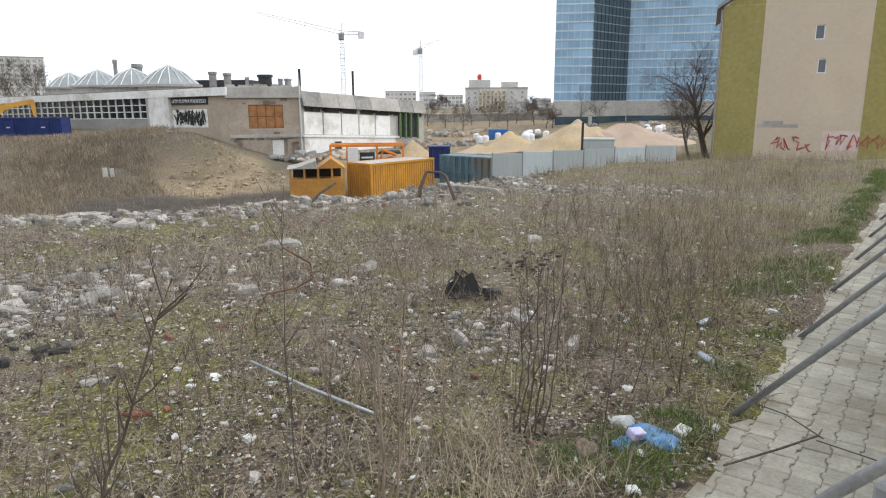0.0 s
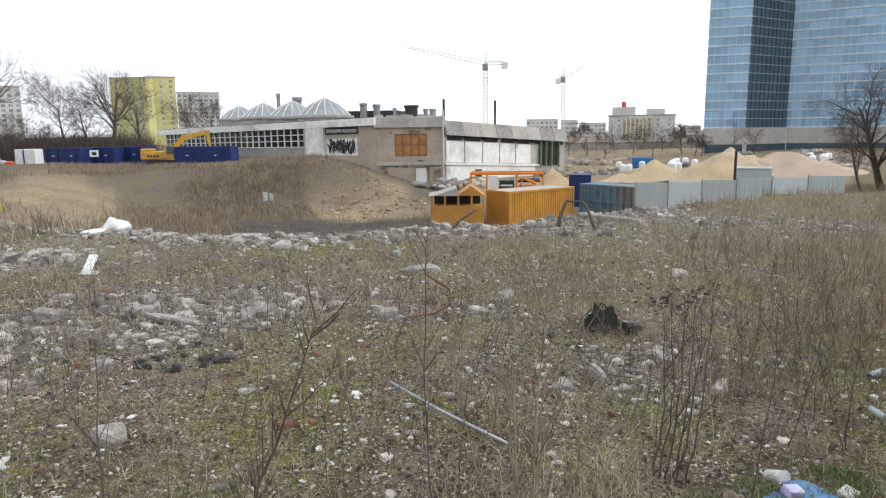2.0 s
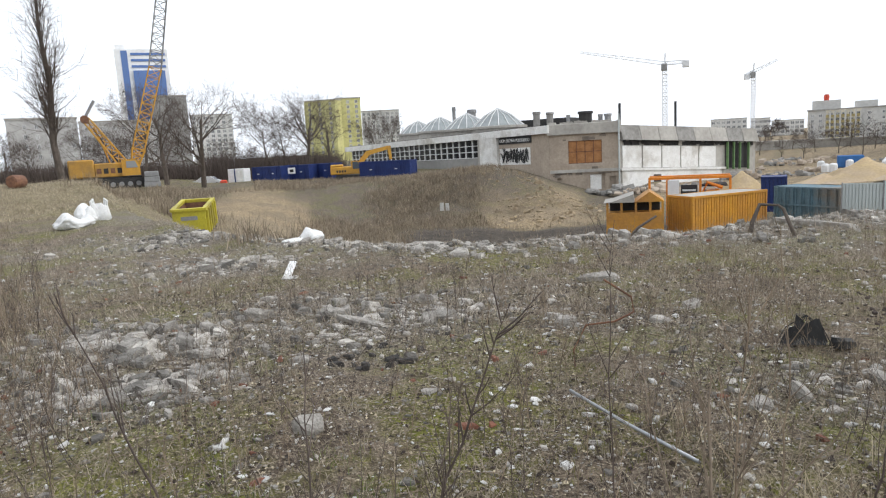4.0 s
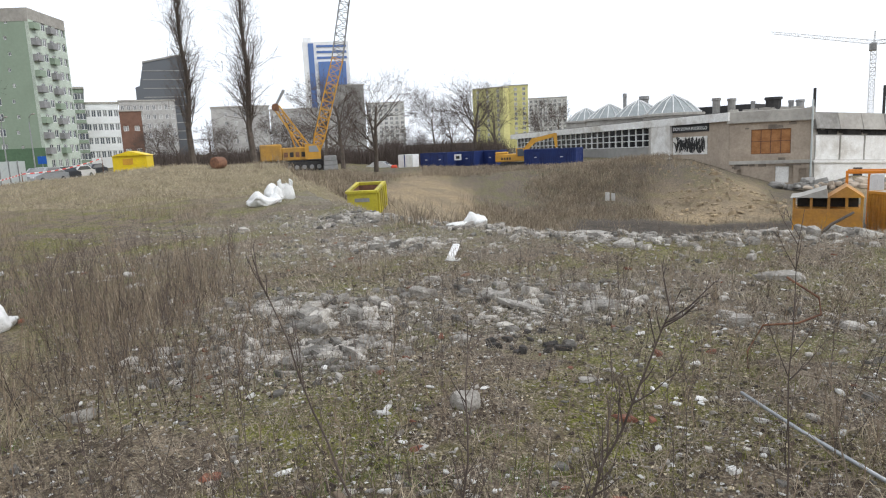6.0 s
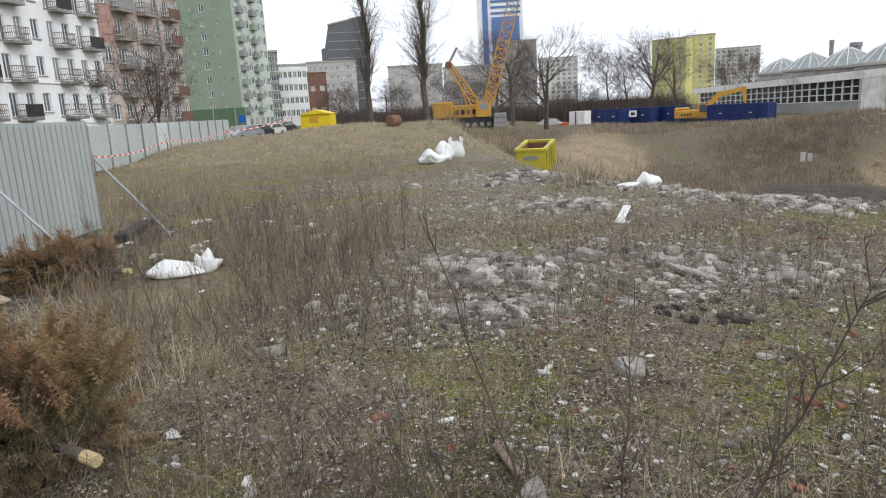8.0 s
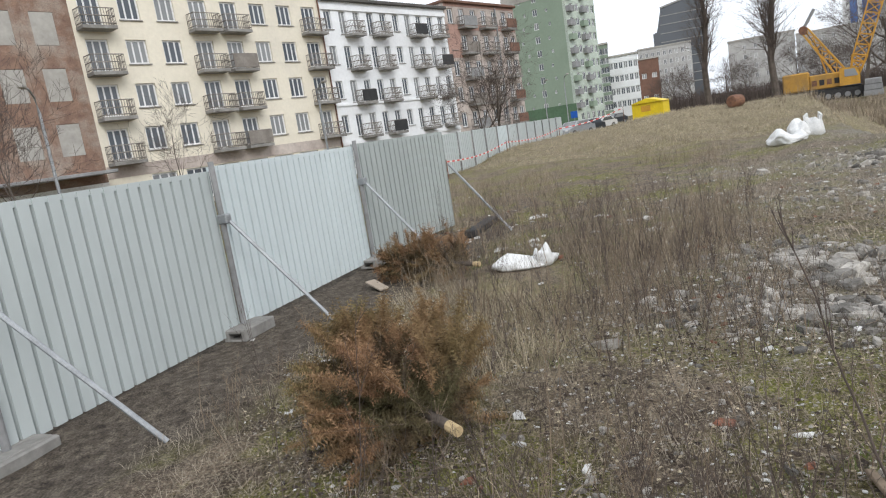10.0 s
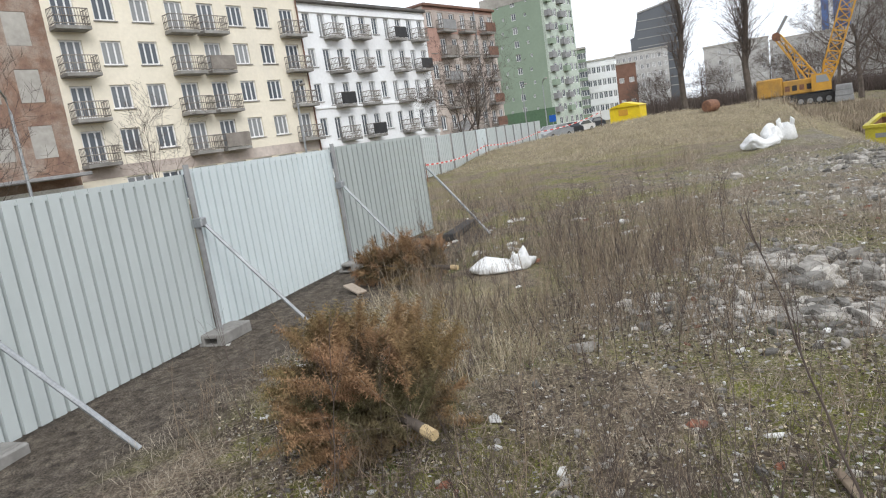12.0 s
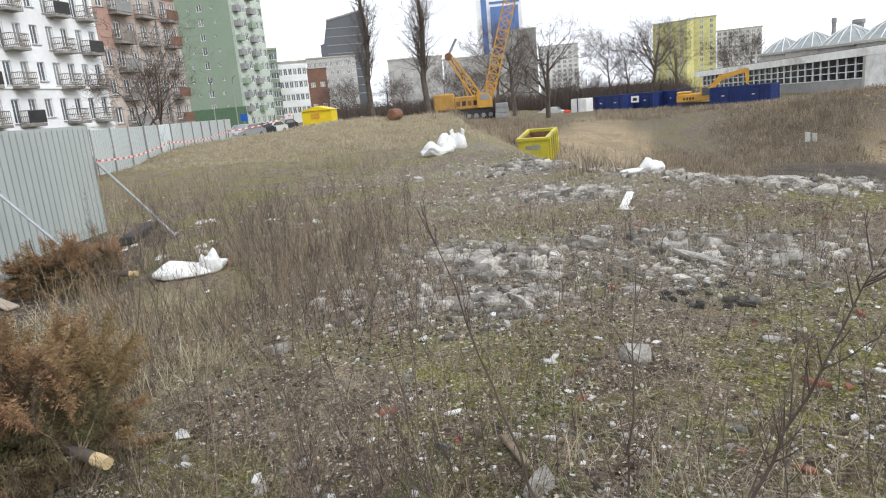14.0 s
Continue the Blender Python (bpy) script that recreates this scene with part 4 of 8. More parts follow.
        part("bar", Geo().box(x - 0.05, 0.08, -1.0, x + 0.05, 0.149, 1.9), M_RUST, w)
    for i in range(3):
        z = -1 + 2.9 * i / 2 - (0.06 if i == 2 else 0)
        part("bar", Geo().box(L2 * 0.51 - 2.1, 0.1, z, L2 * 0.51 + 2.1, 0.147, z + 0.08), M_RUST, w)
    part("door", Geo().box(L2 * 0.68 - 0.9, 0.2, -4.4, L2 * 0.68 + 0.5, 0.26, -2.5), M_WHITEPAINT, k, "white garage door")

    rot = mat("damp_dark_plaster", (0.17, 0.145, 0.12), (0.26, 0.22, 0.18), 1.2)
    part("drainpipe", Geo().tube([(L2 - 0.1, -0.45, -6), (L2 - 0.1, -0.45, 5.0)], 0.1, 6), M_SHEET, k)
    scars = Geo()
    rs = random.Random(71)
    for i in range(26):
        x, z = rs.uniform(0.2, L2 - 1.2), rs.choice((2.3, -2.3, -6.0)) + rs.uniform(-0.5, 0.4)
        scars.prism([(x, -0.03), (x + rs.uniform(0.3, 1.3), -0.03), (x + rs.uniform(0.3, 1.0), -0.006), (x, -0.006)], z, z + rs.uniform(0.15, 0.7))
    tagged(part("fallen_plaster", scars, rot, k, "scars of fallen plaster"), kind="stuff")
    clutter = Geo()
    for i in range(60):
        x = rs.uniform(-0.2, L2)
        clutter.box(x, rs.uniform(-0.3, 3), 4.1, x + rs.uniform(0.1, 0.6), 3.4, 4.12 + rs.uniform(0.03, 0.35))
    tagged(part("roof_clutter", clutter, M_GREYWALL, k, "broken roof edge"), kind="stuff")

    # low wing
    e = polar(1.3, 108)
    L3 = math.hypot(e[0] - c[0], e[1] - c[1])
    q = thing("factory_wing", "low factory wing with white panels and grey sloping roof", "factory", along(c, e))
    zz = lambda x: 3.6 - 1.35 * x / L3

    def wing(x0, x1, lo, hi, y0, y1, lean=0.0):
        return Geo().add([(x0, y0, zz(x0) + lo), (x1, y0, zz(x1) + lo), (x1, y1, zz(x1) + lo), (x0, y1, zz(x0) + lo), (x0, y0 + lean, zz(x0) + hi), (x1, y0 + lean, zz(x1) + hi), (x1, y1, zz(x1) + hi), (x0, y1, zz(x0) + hi)],
                         [(3, 2, 1, 0), (4, 5, 6, 7), (0, 1, 5, 4), (1, 2, 6, 5), (2, 3, 7, 6), (3, 0, 4, 7)])

    part("wall", wing(0, L3, -11, -1.9, 0.02, 14), M_GREYWALL, q)
    n = 8
    for i in range(n):
        x0, x1 = L3 * i / n + 0.03, L3 * (i + 1) / n - 0.03
        part("roof_panel", wing(x0, x1, -1.88, 0, -0.6, 14, 0.55), M_GREYWALL if i % 3 else M_CONCRETE, q)
    for i in range(5):
        x0, x1 = L3 * 0.015 + L3 * 0.8 * i / 6, L3 * 0.015 + L3 * 0.8 * (i + 1) / 6 - 0.25
        part("wall_panel", wing(x0, x1, -5.4, -2.6, -0.1, 0.01), M_WHITEPAINT, q)
        # flat black plate paints the shade of a gap under the roof
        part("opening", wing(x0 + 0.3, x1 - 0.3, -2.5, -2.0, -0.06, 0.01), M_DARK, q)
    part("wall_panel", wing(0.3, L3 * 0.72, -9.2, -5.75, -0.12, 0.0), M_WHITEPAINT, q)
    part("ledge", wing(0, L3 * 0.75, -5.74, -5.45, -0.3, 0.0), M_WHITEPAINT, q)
    # solid black plate paints the shade within the open bay
    part("opening", wing(L3 * 0.75, L3 * 0.94, -5.6, -2.1, -0.05, 0.01), M_DARK, q, "dark plate for the shade of an open bay with green posts")
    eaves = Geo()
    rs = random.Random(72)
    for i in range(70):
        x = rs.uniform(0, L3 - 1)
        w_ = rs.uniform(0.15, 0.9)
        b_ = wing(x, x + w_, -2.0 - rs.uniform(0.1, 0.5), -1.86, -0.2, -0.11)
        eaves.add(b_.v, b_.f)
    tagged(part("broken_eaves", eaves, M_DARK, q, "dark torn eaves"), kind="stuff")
    for i in range(6):
        x = rs.uniform(1, L3 * 0.7)
        part("stain", wing(x, x + rs.uniform(0.3, 1.2), -9.0, -8.2 + rs.uniform(-0.3, 0.6), -0.135, -0.125), rot, q)
    green = mat("green_steel", (0.16, 0.27, 0.12), (0.12, 0.2, 0.09), 2)
    for t in (0.75, 0.8, 0.85, 0.92):
        part("post", wing(L3 * t, L3 * t + 0.16, -5.8, -2.0, -0.5, -0.2), green, q)
    # black plate on the wall in place of a shaded doorway
    part("opening", wing(L3 * 0.22, L3 * 0.27, -8.4, -6.3, -0.16, -0.125), M_DARK, q)
    for t, z in ((0.22, 1), (0.63, 1)):
        part("flue", Geo().tube([(L3 * t, 6, 2), (L3 * t, 6, zz(L3 * t) + 3.0 + 1.6 * t)], 0.17, 8), M_BLACK, q)

    # lantern domes on the roof
    d_mat = mat("dusty_roof_glass", (0.3, 0.325, 0.325), (0.22, 0.245, 0.245), 0.8, rough=0.3, spec=0.5)
    for az, d, el in ((21.42, 108, 2.98), (24.03, 121, 2.73), (26.34, 135, 2.57), (28.21, 150, 2.34)):
        x, y = polar(az, d)
        top = 2 + d * math.tan(radians(el))
        o = thing("roof_lantern", "pyramid-shaped glazed roof lantern with white ribs", "skylight", pose(x, y, top - 3.9), group="roof lanterns")
        part("drum", Geo().lathe([(4.3, -3), (4.3, 0.7), (4.6, 0.75), (4.6, 1.1), (4.1, 1.15)], 16), M_GREYWALL, o)
        part("glazing", Geo().lathe([(4.05, 1.16), (2.2, 2.75), (0.35, 3.75), (0.3, 3.9)], 16), d_mat, o)
        for i in range(16):
            t = 2 * math.pi * i / 16
            part("rib", Geo().tube([(4.1 * math.cos(t), 4.1 * math.sin(t), 1.2), (2.24 * math.cos(t), 2.24 * math.sin(t), 2.82), (0.36 * math.cos(t), 0.36 * math.sin(t), 3.8)], 0.07, 4), M_FRAME, o)
    # flues on the roof
    for az, d, el0, el1, r, m in ((18.2, 96, 1.4, 2.5, 0.5, M_CONCRETE), (17.1, 96, 1.4, 2.4, 0.5, M_CONCRETE), (14.2, 94, 1.2, 2.3, 0.9, M_DARK), (15.6, 94, 1.2, 2.1, 0.25, M_GREYPAINT), (13.0, 94, 1.2, 2.0, 0.3, M_GREYPAINT), (12.4, 94, 1.2, 2.0, 0.45, M_GREYPAINT), (25.1, 140, 0.9, 3.3, 0.35, M_GREYPAINT), (23.6, 130, 0.9, 3.0, 0.8, M_GREYPAINT)):
        x, y = polar(az, d)
        z0, z1 = 2 + d * math.tan(radians(el0)) - 1.2, 2 + d * math.tan(radians(el1))
        o = thing("roof_flue", "weathered ventilation flue on the hall roof", "chimney", pose(x, y, z0))
        part("pipe", Geo().lathe([(r, 0), (r, (z1 - z0) * 0.88), (r * 1.2, (z1 - z0) * 0.9), (r * 1.15, z1 - z0)], 10), m, o)
    x, y = polar(17.0, 112)
    solo("roof_house", Geo().bevel_box(-11, -3, 0, 4, 3, 2.0, 0.1), M_DARK, "dark roof superstructure of the hall", "roof house", pose(x, y, 3.6, 0, 0, 0))


office_tower()
tan_house()
press_hall()


def blue_tower():
    d = 500
    a, b = polar(52.42, d), polar(48.68, d)
    L = math.hypot(b[0] - a[0], b[1] - a[1])
    h = thing("office_tower", "white and blue striped high-rise tower", "skyscraper", along(a, b))
    top = 2 + d * math.tan(radians(8.6))
    part("wall", Geo().box(0, 0, -5, L, 24, top), M_WHITEWALL, h)
    blue = glass_material("deep_blue_glass", (0.09, 0.17, 0.4), 0.1)
    part("glass_strip", Geo().box(L * 0.12, -0.3, 0, L * 0.24, -0.01, top - 1), blue, h)
    part("glass_front", Geo().box(L * 0.32, -1.5, 0, L * 0.92, -0.01, top - 14), blue, h)
    for i in range(3):
        part("glass_band", Geo().box(L * 0.3, -0.4, top - 12 + 4 * i, L * 0.95, -0.01, top - 10.4 + 4 * i), blue, h)
    part("crown", Geo().box(L * 0.02, 2, top + 0.01, L * 0.2, 10, top + 3), M_WHITEWALL, h)


blue_tower()


# ---- hoardings ----
def corrugated(length, h, pitch=0.2, deep=0.05, z0=0.0):
    """A trapezoid-ribbed steel sheet along x."""
    g, n = Geo(), max(1, round(length / pitch))
    xs = []
    for i in range(n):
        x, p = length * i / n, length / n
        xs += [(x, 0), (x + p * 0.76, 0), (x + p * 0.8, deep), (x + p * 0.96, deep)]
    xs.append((length, 0))
    for x, y in xs:
        for dy in (0.0, 0.006):
            g.v += [(x, y + dy, z0), (x, y + dy, z0 + h)]
    for i in range(len(xs) - 1):
        a, b = 4 * i, 4 * i + 4
        g.f += [(a, b, b + 1, a + 1), (b + 2, a + 2, a + 3, b + 3), (a + 1, b + 1, b + 3, a + 3)]
    return g


def hoarding(a, b, material, label, brace=True, h=2.0, pitch=0.155, block=True, z=None, low=1.12):
    L = math.hypot(b[0] - a[0], b[1] - a[1])
    z = height(*a, rough=False) if z is None else z
    p = thing("hoarding_panel", label, "fence panel", along(a, b, z), group="hoarding panels")
    half = L / 2
    sheet = corrugated(half - 0.02, h, pitch, z0=0.08).mesh("sheet", material)
    part("sheet", sheet, None, p, m=pose(0.03, 0, 0))
    part("sheet", sheet, None, p, m=pose(half + 0.015, 0.008, 0))
    part("top_rail", Geo().box(0.03, 0.012, h + 0.03, L - 0.03, 0.06, h + 0.085), material, p)
    part("post", Geo().tube([(0, -0.05, 0.03), (0, -0.05, h + 0.14)], 0.035, 8), M_GREYPAINT, p, "dark grey tubular post")
    if brace:
        part("brace", Geo().tube([(0.02, -0.1, 1.45), (0.3 * low, -low, 0.02)], 0.024, 8), M_STEEL, p, "galvanised slanting brace")
        part("clamp", Geo().bevel_box(-0.05, -0.15, 1.38, 0.06, -0.01, 1.5, 0.015), M_STEEL, p)
    if block:
        o = thing("foot_block", "grey hollow concrete foot block under the hoarding", "concrete block", along(a, b, z) @ pose(0.0, -0.12, -0.03), group="foot blocks")
        g = Geo().bevel_box(-0.3, -0.17, 0, 0.3, -0.09, 0.15, 0.015).bevel_box(-0.3, 0.09, 0, 0.3, 0.17, 0.15, 0.015).bevel_box(-0.3, -0.088, 0.1, 0.3, 0.088, 0.149, 0.01).bevel_box(-0.3, -0.088, 0, 0.3, 0.088, 0.03, 0.01)
        part("block", g, M_CONCRETE, o)
    return p


F = [(-2.3, -5.2), (-5.46, -3.36), (-8.28, -1.93), (-11.5, -0.24), (-14.1, 1.62)]
hoarding(F[0], F[1], M_SHEET_B, "pale green corrugated steel hoarding panel on blocks", z=0.0)
hoarding(F[1], F[2], M_SHEET, "grey-green corrugated steel hoarding panel, braced", z=-0.03, low=1.33)
hoarding(F[2], F[3], M_SHEET_B, "bright pale corrugated steel hoarding panel, braced", z=0.02)
hoarding(F[3], F[4], M_SHEET_D, "grey corrugated steel hoarding panel with dark seams", z=0.05)
solo("steel_strut", Geo().tube([(-14.05, 1.64, 1.45), (-13.35, 2.1, 0.73), (-12.68, 2.53, 0.03)], 0.024, 8), M_STEEL, "long galvanised strut leaning on the hoarding end", "strut")
solo("steel_cable", Geo().tube([(-12.35, 0.2, 2.1), (-12.5, 0.22, 1.2), (-12.1, 0.3, 0.1)], 0.012, 4), M_DARK, "black cable hanging down the hoarding", "cable")
solo("steel_cable", Geo().tube([(-13.2, 0.9, 2.1), (-13.1, 0.85, 1.1), (-13.4, 0.9, 0.2)], 0.012, 4), M_DARK, "black cable hanging over the sheet steel", "cable")
solo("timber_sleeper", Geo().bevel_box(-0.9, -0.12, 0, 0.9, 0.12, 0.14, 0.02), M_DARK, "dark timber sleeper at the hoarding foot", "timber", pose(-13.6, 2.1, height(-13.6, 2.1), 0, 0, -25))

# far row of panels by the street
s0, s1 = polar(83.5, 33.5), polar(73.2, 58)
row = math.hypot(s1[0] - s0[0], s1[1] - s0[1])
n_far = 12
for i in range(n_far):
    a = (s0[0] + (s1[0] - s0[0]) * i / n_far, s0[1] + (s1[1] - s0[1]) * i / n_far)
    b = (s0[0] + (s1[0] - s0[0]) * (i + 1) / n_far, s0[1] + (s1[1] - s0[1]) * (i + 1) / n_far)
    hoarding(a, b, M_SHEET_B if i == 4 else M_SHEET, "grey-green sheet hoarding panel beside the street", brace=False, pitch=0.25, block=False, z=0.02)
tape_m = bpy.data.materials.new("red_white_tape")
tape_m.use_nodes = True
tn, tl = tape_m.node_tree.nodes, tape_m.node_tree.links
wave = tn.new("ShaderNodeTexWave")
wave.inputs["Scale"].default_value = 0.6
geo_n = tn.new("ShaderNodeNewGeometry")
tl.new(geo_n.outputs["Position"], wave.inputs["Vector"])
tape_r = tn.new("ShaderNodeValToRGB")
tape_r.color_ramp.interpolation = "CONSTANT"
tape_r.color_ramp.elements[0].color, tape_r.color_ramp.elements[1].color = (0.65, 0.08, 0.07, 1), (0.75, 0.7, 0.68, 1)
tape_r.color_ramp.elements[1].position = 0.5
tl.new(wave.outputs["Fac"], tape_r.inputs[0])
tl.new(tape_r.outputs[0], tn["Principled BSDF"].inputs["Base Color"])
t_pts = [polar(83.3, 32.5), polar(78, 41), polar(73.5, 52), polar(68.2, 60)]
for i in range(3):
    (x0, y0), (x1, y1) = t_pts[i], t_pts[i + 1]
    g = Geo()
    za, zb = (0.75, 1.05, 1.2, 2.0)[i:i + 2]
    seg = [(x0 + (x1 - x0) * t / 8, y0 + (y1 - y0) * t / 8, za + (zb - za) * t / 8 - 0.22 * math.sin(math.pi * t / 8)) for t in range(9)]
    for p, q in zip(seg, seg[1:]):
        g.add([p, q, (q[0], q[1], q[2] + 0.08), (p[0], p[1], p[2] + 0.08)], [(0, 1, 2, 3)])
    solo("barrier_tape", g, tape_m, "red and white barrier tape strung along the hoarding", "tape")
for i, (x, y) in enumerate(t_pts):
    solo("tape_stake", Geo().tube([(x, y, height(x, y) - 0.1), (x, y, (0.9, 1.2, 1.35, 2.15)[i])], 0.025, 5), M_RUST, "thin rusty stake that holds barrier tape", "stake")

# pale low hoarding in front of the sand heaps
h0, h1 = polar(-4.5, 45), polar(-19.5, 47)
for i in range(6):
    a = (h0[0] + (h1[0] - h0[0]) * i / 6, h0[1] + (h1[1] - h0[1]) * i / 6)
    b = (h0[0] + (h1[0] - h0[0]) * (i + 1) / 6, h0[1] + (h1[1] - h0[1]) * (i + 1) / 6)
    hoarding(a, b, M_SHEET_B if i % 3 == 1 else M_SHEET, "pale sheet steel hoarding before sand heaps", brace=False, block=False, z=-3.5 + 0.1 * i, h=2.1)

# hoarding beside the brick path, braced on the path
wdir, ndir = (0.62, 0.785), (0.79, -0.61)
feet = [(0.86, 2.42), (1.87, 4.01), (3.08, 5.46), (4.17, 6.87), (5.3, 8.3), (6.4, 9.75), (7.5, 11.2), (8.6, 12.65), (9.7, 14.1), (10.8, 15.5)]
for i, (fx, fy) in enumerate(feet):
    a = (fx + ndir[0] * 1.02, fy + ndir[1] * 1.02)
    nx, ny = feet[i + 1] if i + 1 < len(feet) else (fx + 1.1, fy + 1.45)
    b = (nx + ndir[0] * 1.02, ny + ndir[1] * 1.02)
    L = math.hypot(b[0] - a[0], b[1] - a[1])
    p = thing("path_hoarding", "pale steel hoarding panel with slanting brace on the path", "fence panel", along(a, b, 0.0), group="path hoarding")
    part("sheet", corrugated(L - 0.04, 2.0, z0=0.1), M_SHEET_B, p, m=pose(0.02, -0.5, 0))
    part("post", Geo().tube([(0, -0.44, 0), (0, -0.44, 2.1)], 0.03, 8), M_GREYPAINT, p)
    inv = along(a, b, 0.0).inverted()
    q0 = inv @ Vector((fx, fy, 0.015))
    q1 = inv @ Vector((a[0], a[1], 1.22))
    q2 = q0 + (q1 - q0) * 1.4
    part("brace", Geo().tube([q0, q1, q2], 0.022, 10), M_STEEL, p, "galvanised tubular brace", smooth=True)
    part("foot_plate", Geo().bevel_box(-0.06, -0.05, 0, 0.06, 0.05, 0.02, 0.005), M_STEEL, p, m=Matrix.Translation(q0 - Vector((0, 0, 0.015))))
x, y = feet[1][0] + 0.45, feet[1][1] - 1.05
solo("foot_block", Geo().bevel_box(-0.16, -0.12, 0, 0.16, 0.12, 0.16, 0.02), M_GREYPAINT, "dark concrete foot block on the path", "concrete block", pose(x, y, 0.02, 0, 0, 30))


# ---- containers, bins and huts ----
def container(m, L, W, H, paint, label, name="shipping_container", doors=0, rib=0.28):
    c = thing(name, label, "container", m)
    for y, turn in ((0, 0), (W, 180)):
        part("side_wall", corrugated(L - 0.2, H - 0.3, rib, 0.05, 0.15), paint, c, m=pose(0.1, 0.06, 0) if not turn else pose(L - 0.1, W - 0.06, 0, 0, 0, 180))
    for x, turn in ((0, -90), (L, 90)):
        part("end_wall", corrugated(W - 0.2, H - 0.3, rib, 0.05, 0.15), paint, c, m=pose(0.06, W - 0.1, 0, 0, 0, -90) if not x else pose(L - 0.06, 0.1, 0, 0, 0, 90))
    part("roof", Geo().bevel_box(0.03, 0.03, H - 0.1, L - 0.03, W - 0.03, H - 0.02, 0.02), M_GREYWALL if paint is M_ORANGE else paint, c)
    g = Geo()
    for z in (0.0, H - 0.15):
        g.box(0, 0, z, L, 0.09, z + 0.15).box(0, W - 0.09, z, L, W, z + 0.15).box(0, 0.091, z, 0.09, W - 0.091, z + 0.15).box(L - 0.09, 0.091, z, L, W - 0.091, z + 0.15)
    part("frame", g, paint, c)
    for x in (0, L - 0.12):
        for y in (0, W - 0.12):
            part("corner_post", Geo().bevel_box(x - 0.01, y - 0.01, 0, x + 0.13, y + 0.13, H + 0.01, 0.02), paint, c)
    for i in range(doors):
        x = L * (i + 0.5) / doors
        d = part("door", Geo().bevel_box(x - 0.45, -0.03, 0.2, x + 0.45, 0.05, 2.1, 0.02), paint, c)
        part("plate", Geo().box(x - 0.3, -0.045, 1.45, x + 0.05, -0.032, 1.55), M_FRAME, d)
    return c


def span_pose(az0, az1, d0, d1, z):
    a, b = polar(az0, d0), polar(az1, d1)
    return along(a, b, z), math.hypot(b[0] - a[0], b[1] - a[1])


m, L = span_pose(5.9, 0.45, 45.0, 49.5, -4.55)
container(m, L, 2.4, 2.6, M_ORANGE, "orange corrugated shipping container in the pit", rib=0.22)
m, L = span_pose(0.0, -4.4, 53, 50, -4.5)
b = container(m, L, 2.3, 2.5, M_TEAL, "faded teal steel tipping bin in the pit", name="tipping_bin", rib=0.6)
for i in range(8):
    part("rib", Geo().bevel_box(L * (i + 0.5) / 8 - 0.05, -0.07, 0.1, L * (i + 0.5) / 8 + 0.05, -0.002, 2.45, 0.01), M_TEAL, b)
part("rib", Geo().bevel_box(0.1, -0.08, 1.2, L - 0.1, -0.072, 1.32, 0.003), M_TEAL, b)
m, L = span_pose(0.9, -0.9, 58, 58, -4.4)
container(m, L, 2.3, 2.75, M_BLUE, "blue container behind the teal bin")

m, L = span_pose(12.7, 8.1, 44, 44, -4.3)
hut = thing("machine_hut", "orange steel machine hut with open slots and grey roof", "hut", m)
part("lower_wall", Geo().bevel_box(0, 0, -0.3, L, 2.6, 1.55, 0.02), M_ORANGE, hut)
for x in (0.0, L * 0.25, L * 0.5, L * 0.75, L - 0.14):
    part("post", Geo().box(x, 0, 1.551, x + 0.14, 0.14, 2.2), M_ORANGE, hut)
# black block added for the shade seen through the slots
part("dark_inside", Geo().box(0.2, 1.2, 1.551, L - 0.2, 2.4, 2.2), M_DARK, hut)
part("roof", Geo().side_prism([(-0.15, 2.2), (L * 0.5, 2.2), (L * 0.48, 2.72), (0.4, 2.28)], -0.15, 2.8), M_GREYWALL, hut, "grey sheet roof")
part("gable", Geo().side_prism([(L * 0.5, 2.2), (L + 0.05, 2.2), (L * 0.76, 2.85)], -0.1, 2.7), M_ORANGE, hut)
m, L = span_pose(9.3, 3.0, 51, 51, -4.5)
can = thing("portal_machine", "bright orange steel portal frame over machinery", "machine frame", m)
M_BRIGHT = mat("bright_orange_paint", (0.75, 0.24, 0.02), (0.6, 0.2, 0.03), 1, rough=0.5)
for x in (0, L * 0.22, L * 0.62, L - 0.16):
    part("post", Geo().bevel_box(x, 0, 0, x + 0.16, 0.16, 3.3, 0.02), M_BRIGHT, can)
part("beam", Geo().bevel_box(0, -0.02, 3.31, L, 0.2, 3.5, 0.02), M_BRIGHT, can)
part("beam", Geo().bevel_box(0, 1.8, 3.31, L, 2.0, 3.5, 0.02), M_BRIGHT, can)
part("notice", Geo().box(L * 0.24, -0.04, 2.2, L * 0.38, -0.025, 3.25), M_FRAME, can, "white notice board")
part("notice", Geo().box(L * 0.4, -0.04, 2.1, L * 0.6, -0.025, 2.9), M_BLACK, can, "dark banner with pale stripe")
part("stripe", Geo().box(L * 0.42, -0.05, 2.45, L * 0.58, -0.042, 2.58), M_SHEET_B, can)
part("hopper", Geo().side_prism([(L * 0.66, 1.8), (L * 0.95, 1.8), (L * 0.85, 2.5), (L * 0.72, 2.4)], 0.3, 1.7), M_BRIGHT, can)
part("arm", Geo().tube([(L * 0.64, 0.6, 2.0), (L * 0.72, 0.6, 3.0), (L * 0.9, 0.6, 2.6)], 0.14, 6), M_BRIGHT, can)
part("tarpaulin", Geo().rock((L * 0.8, 1.2, 2.75), 0.8, 0.5, random.Random(2)), M_DARK, can)

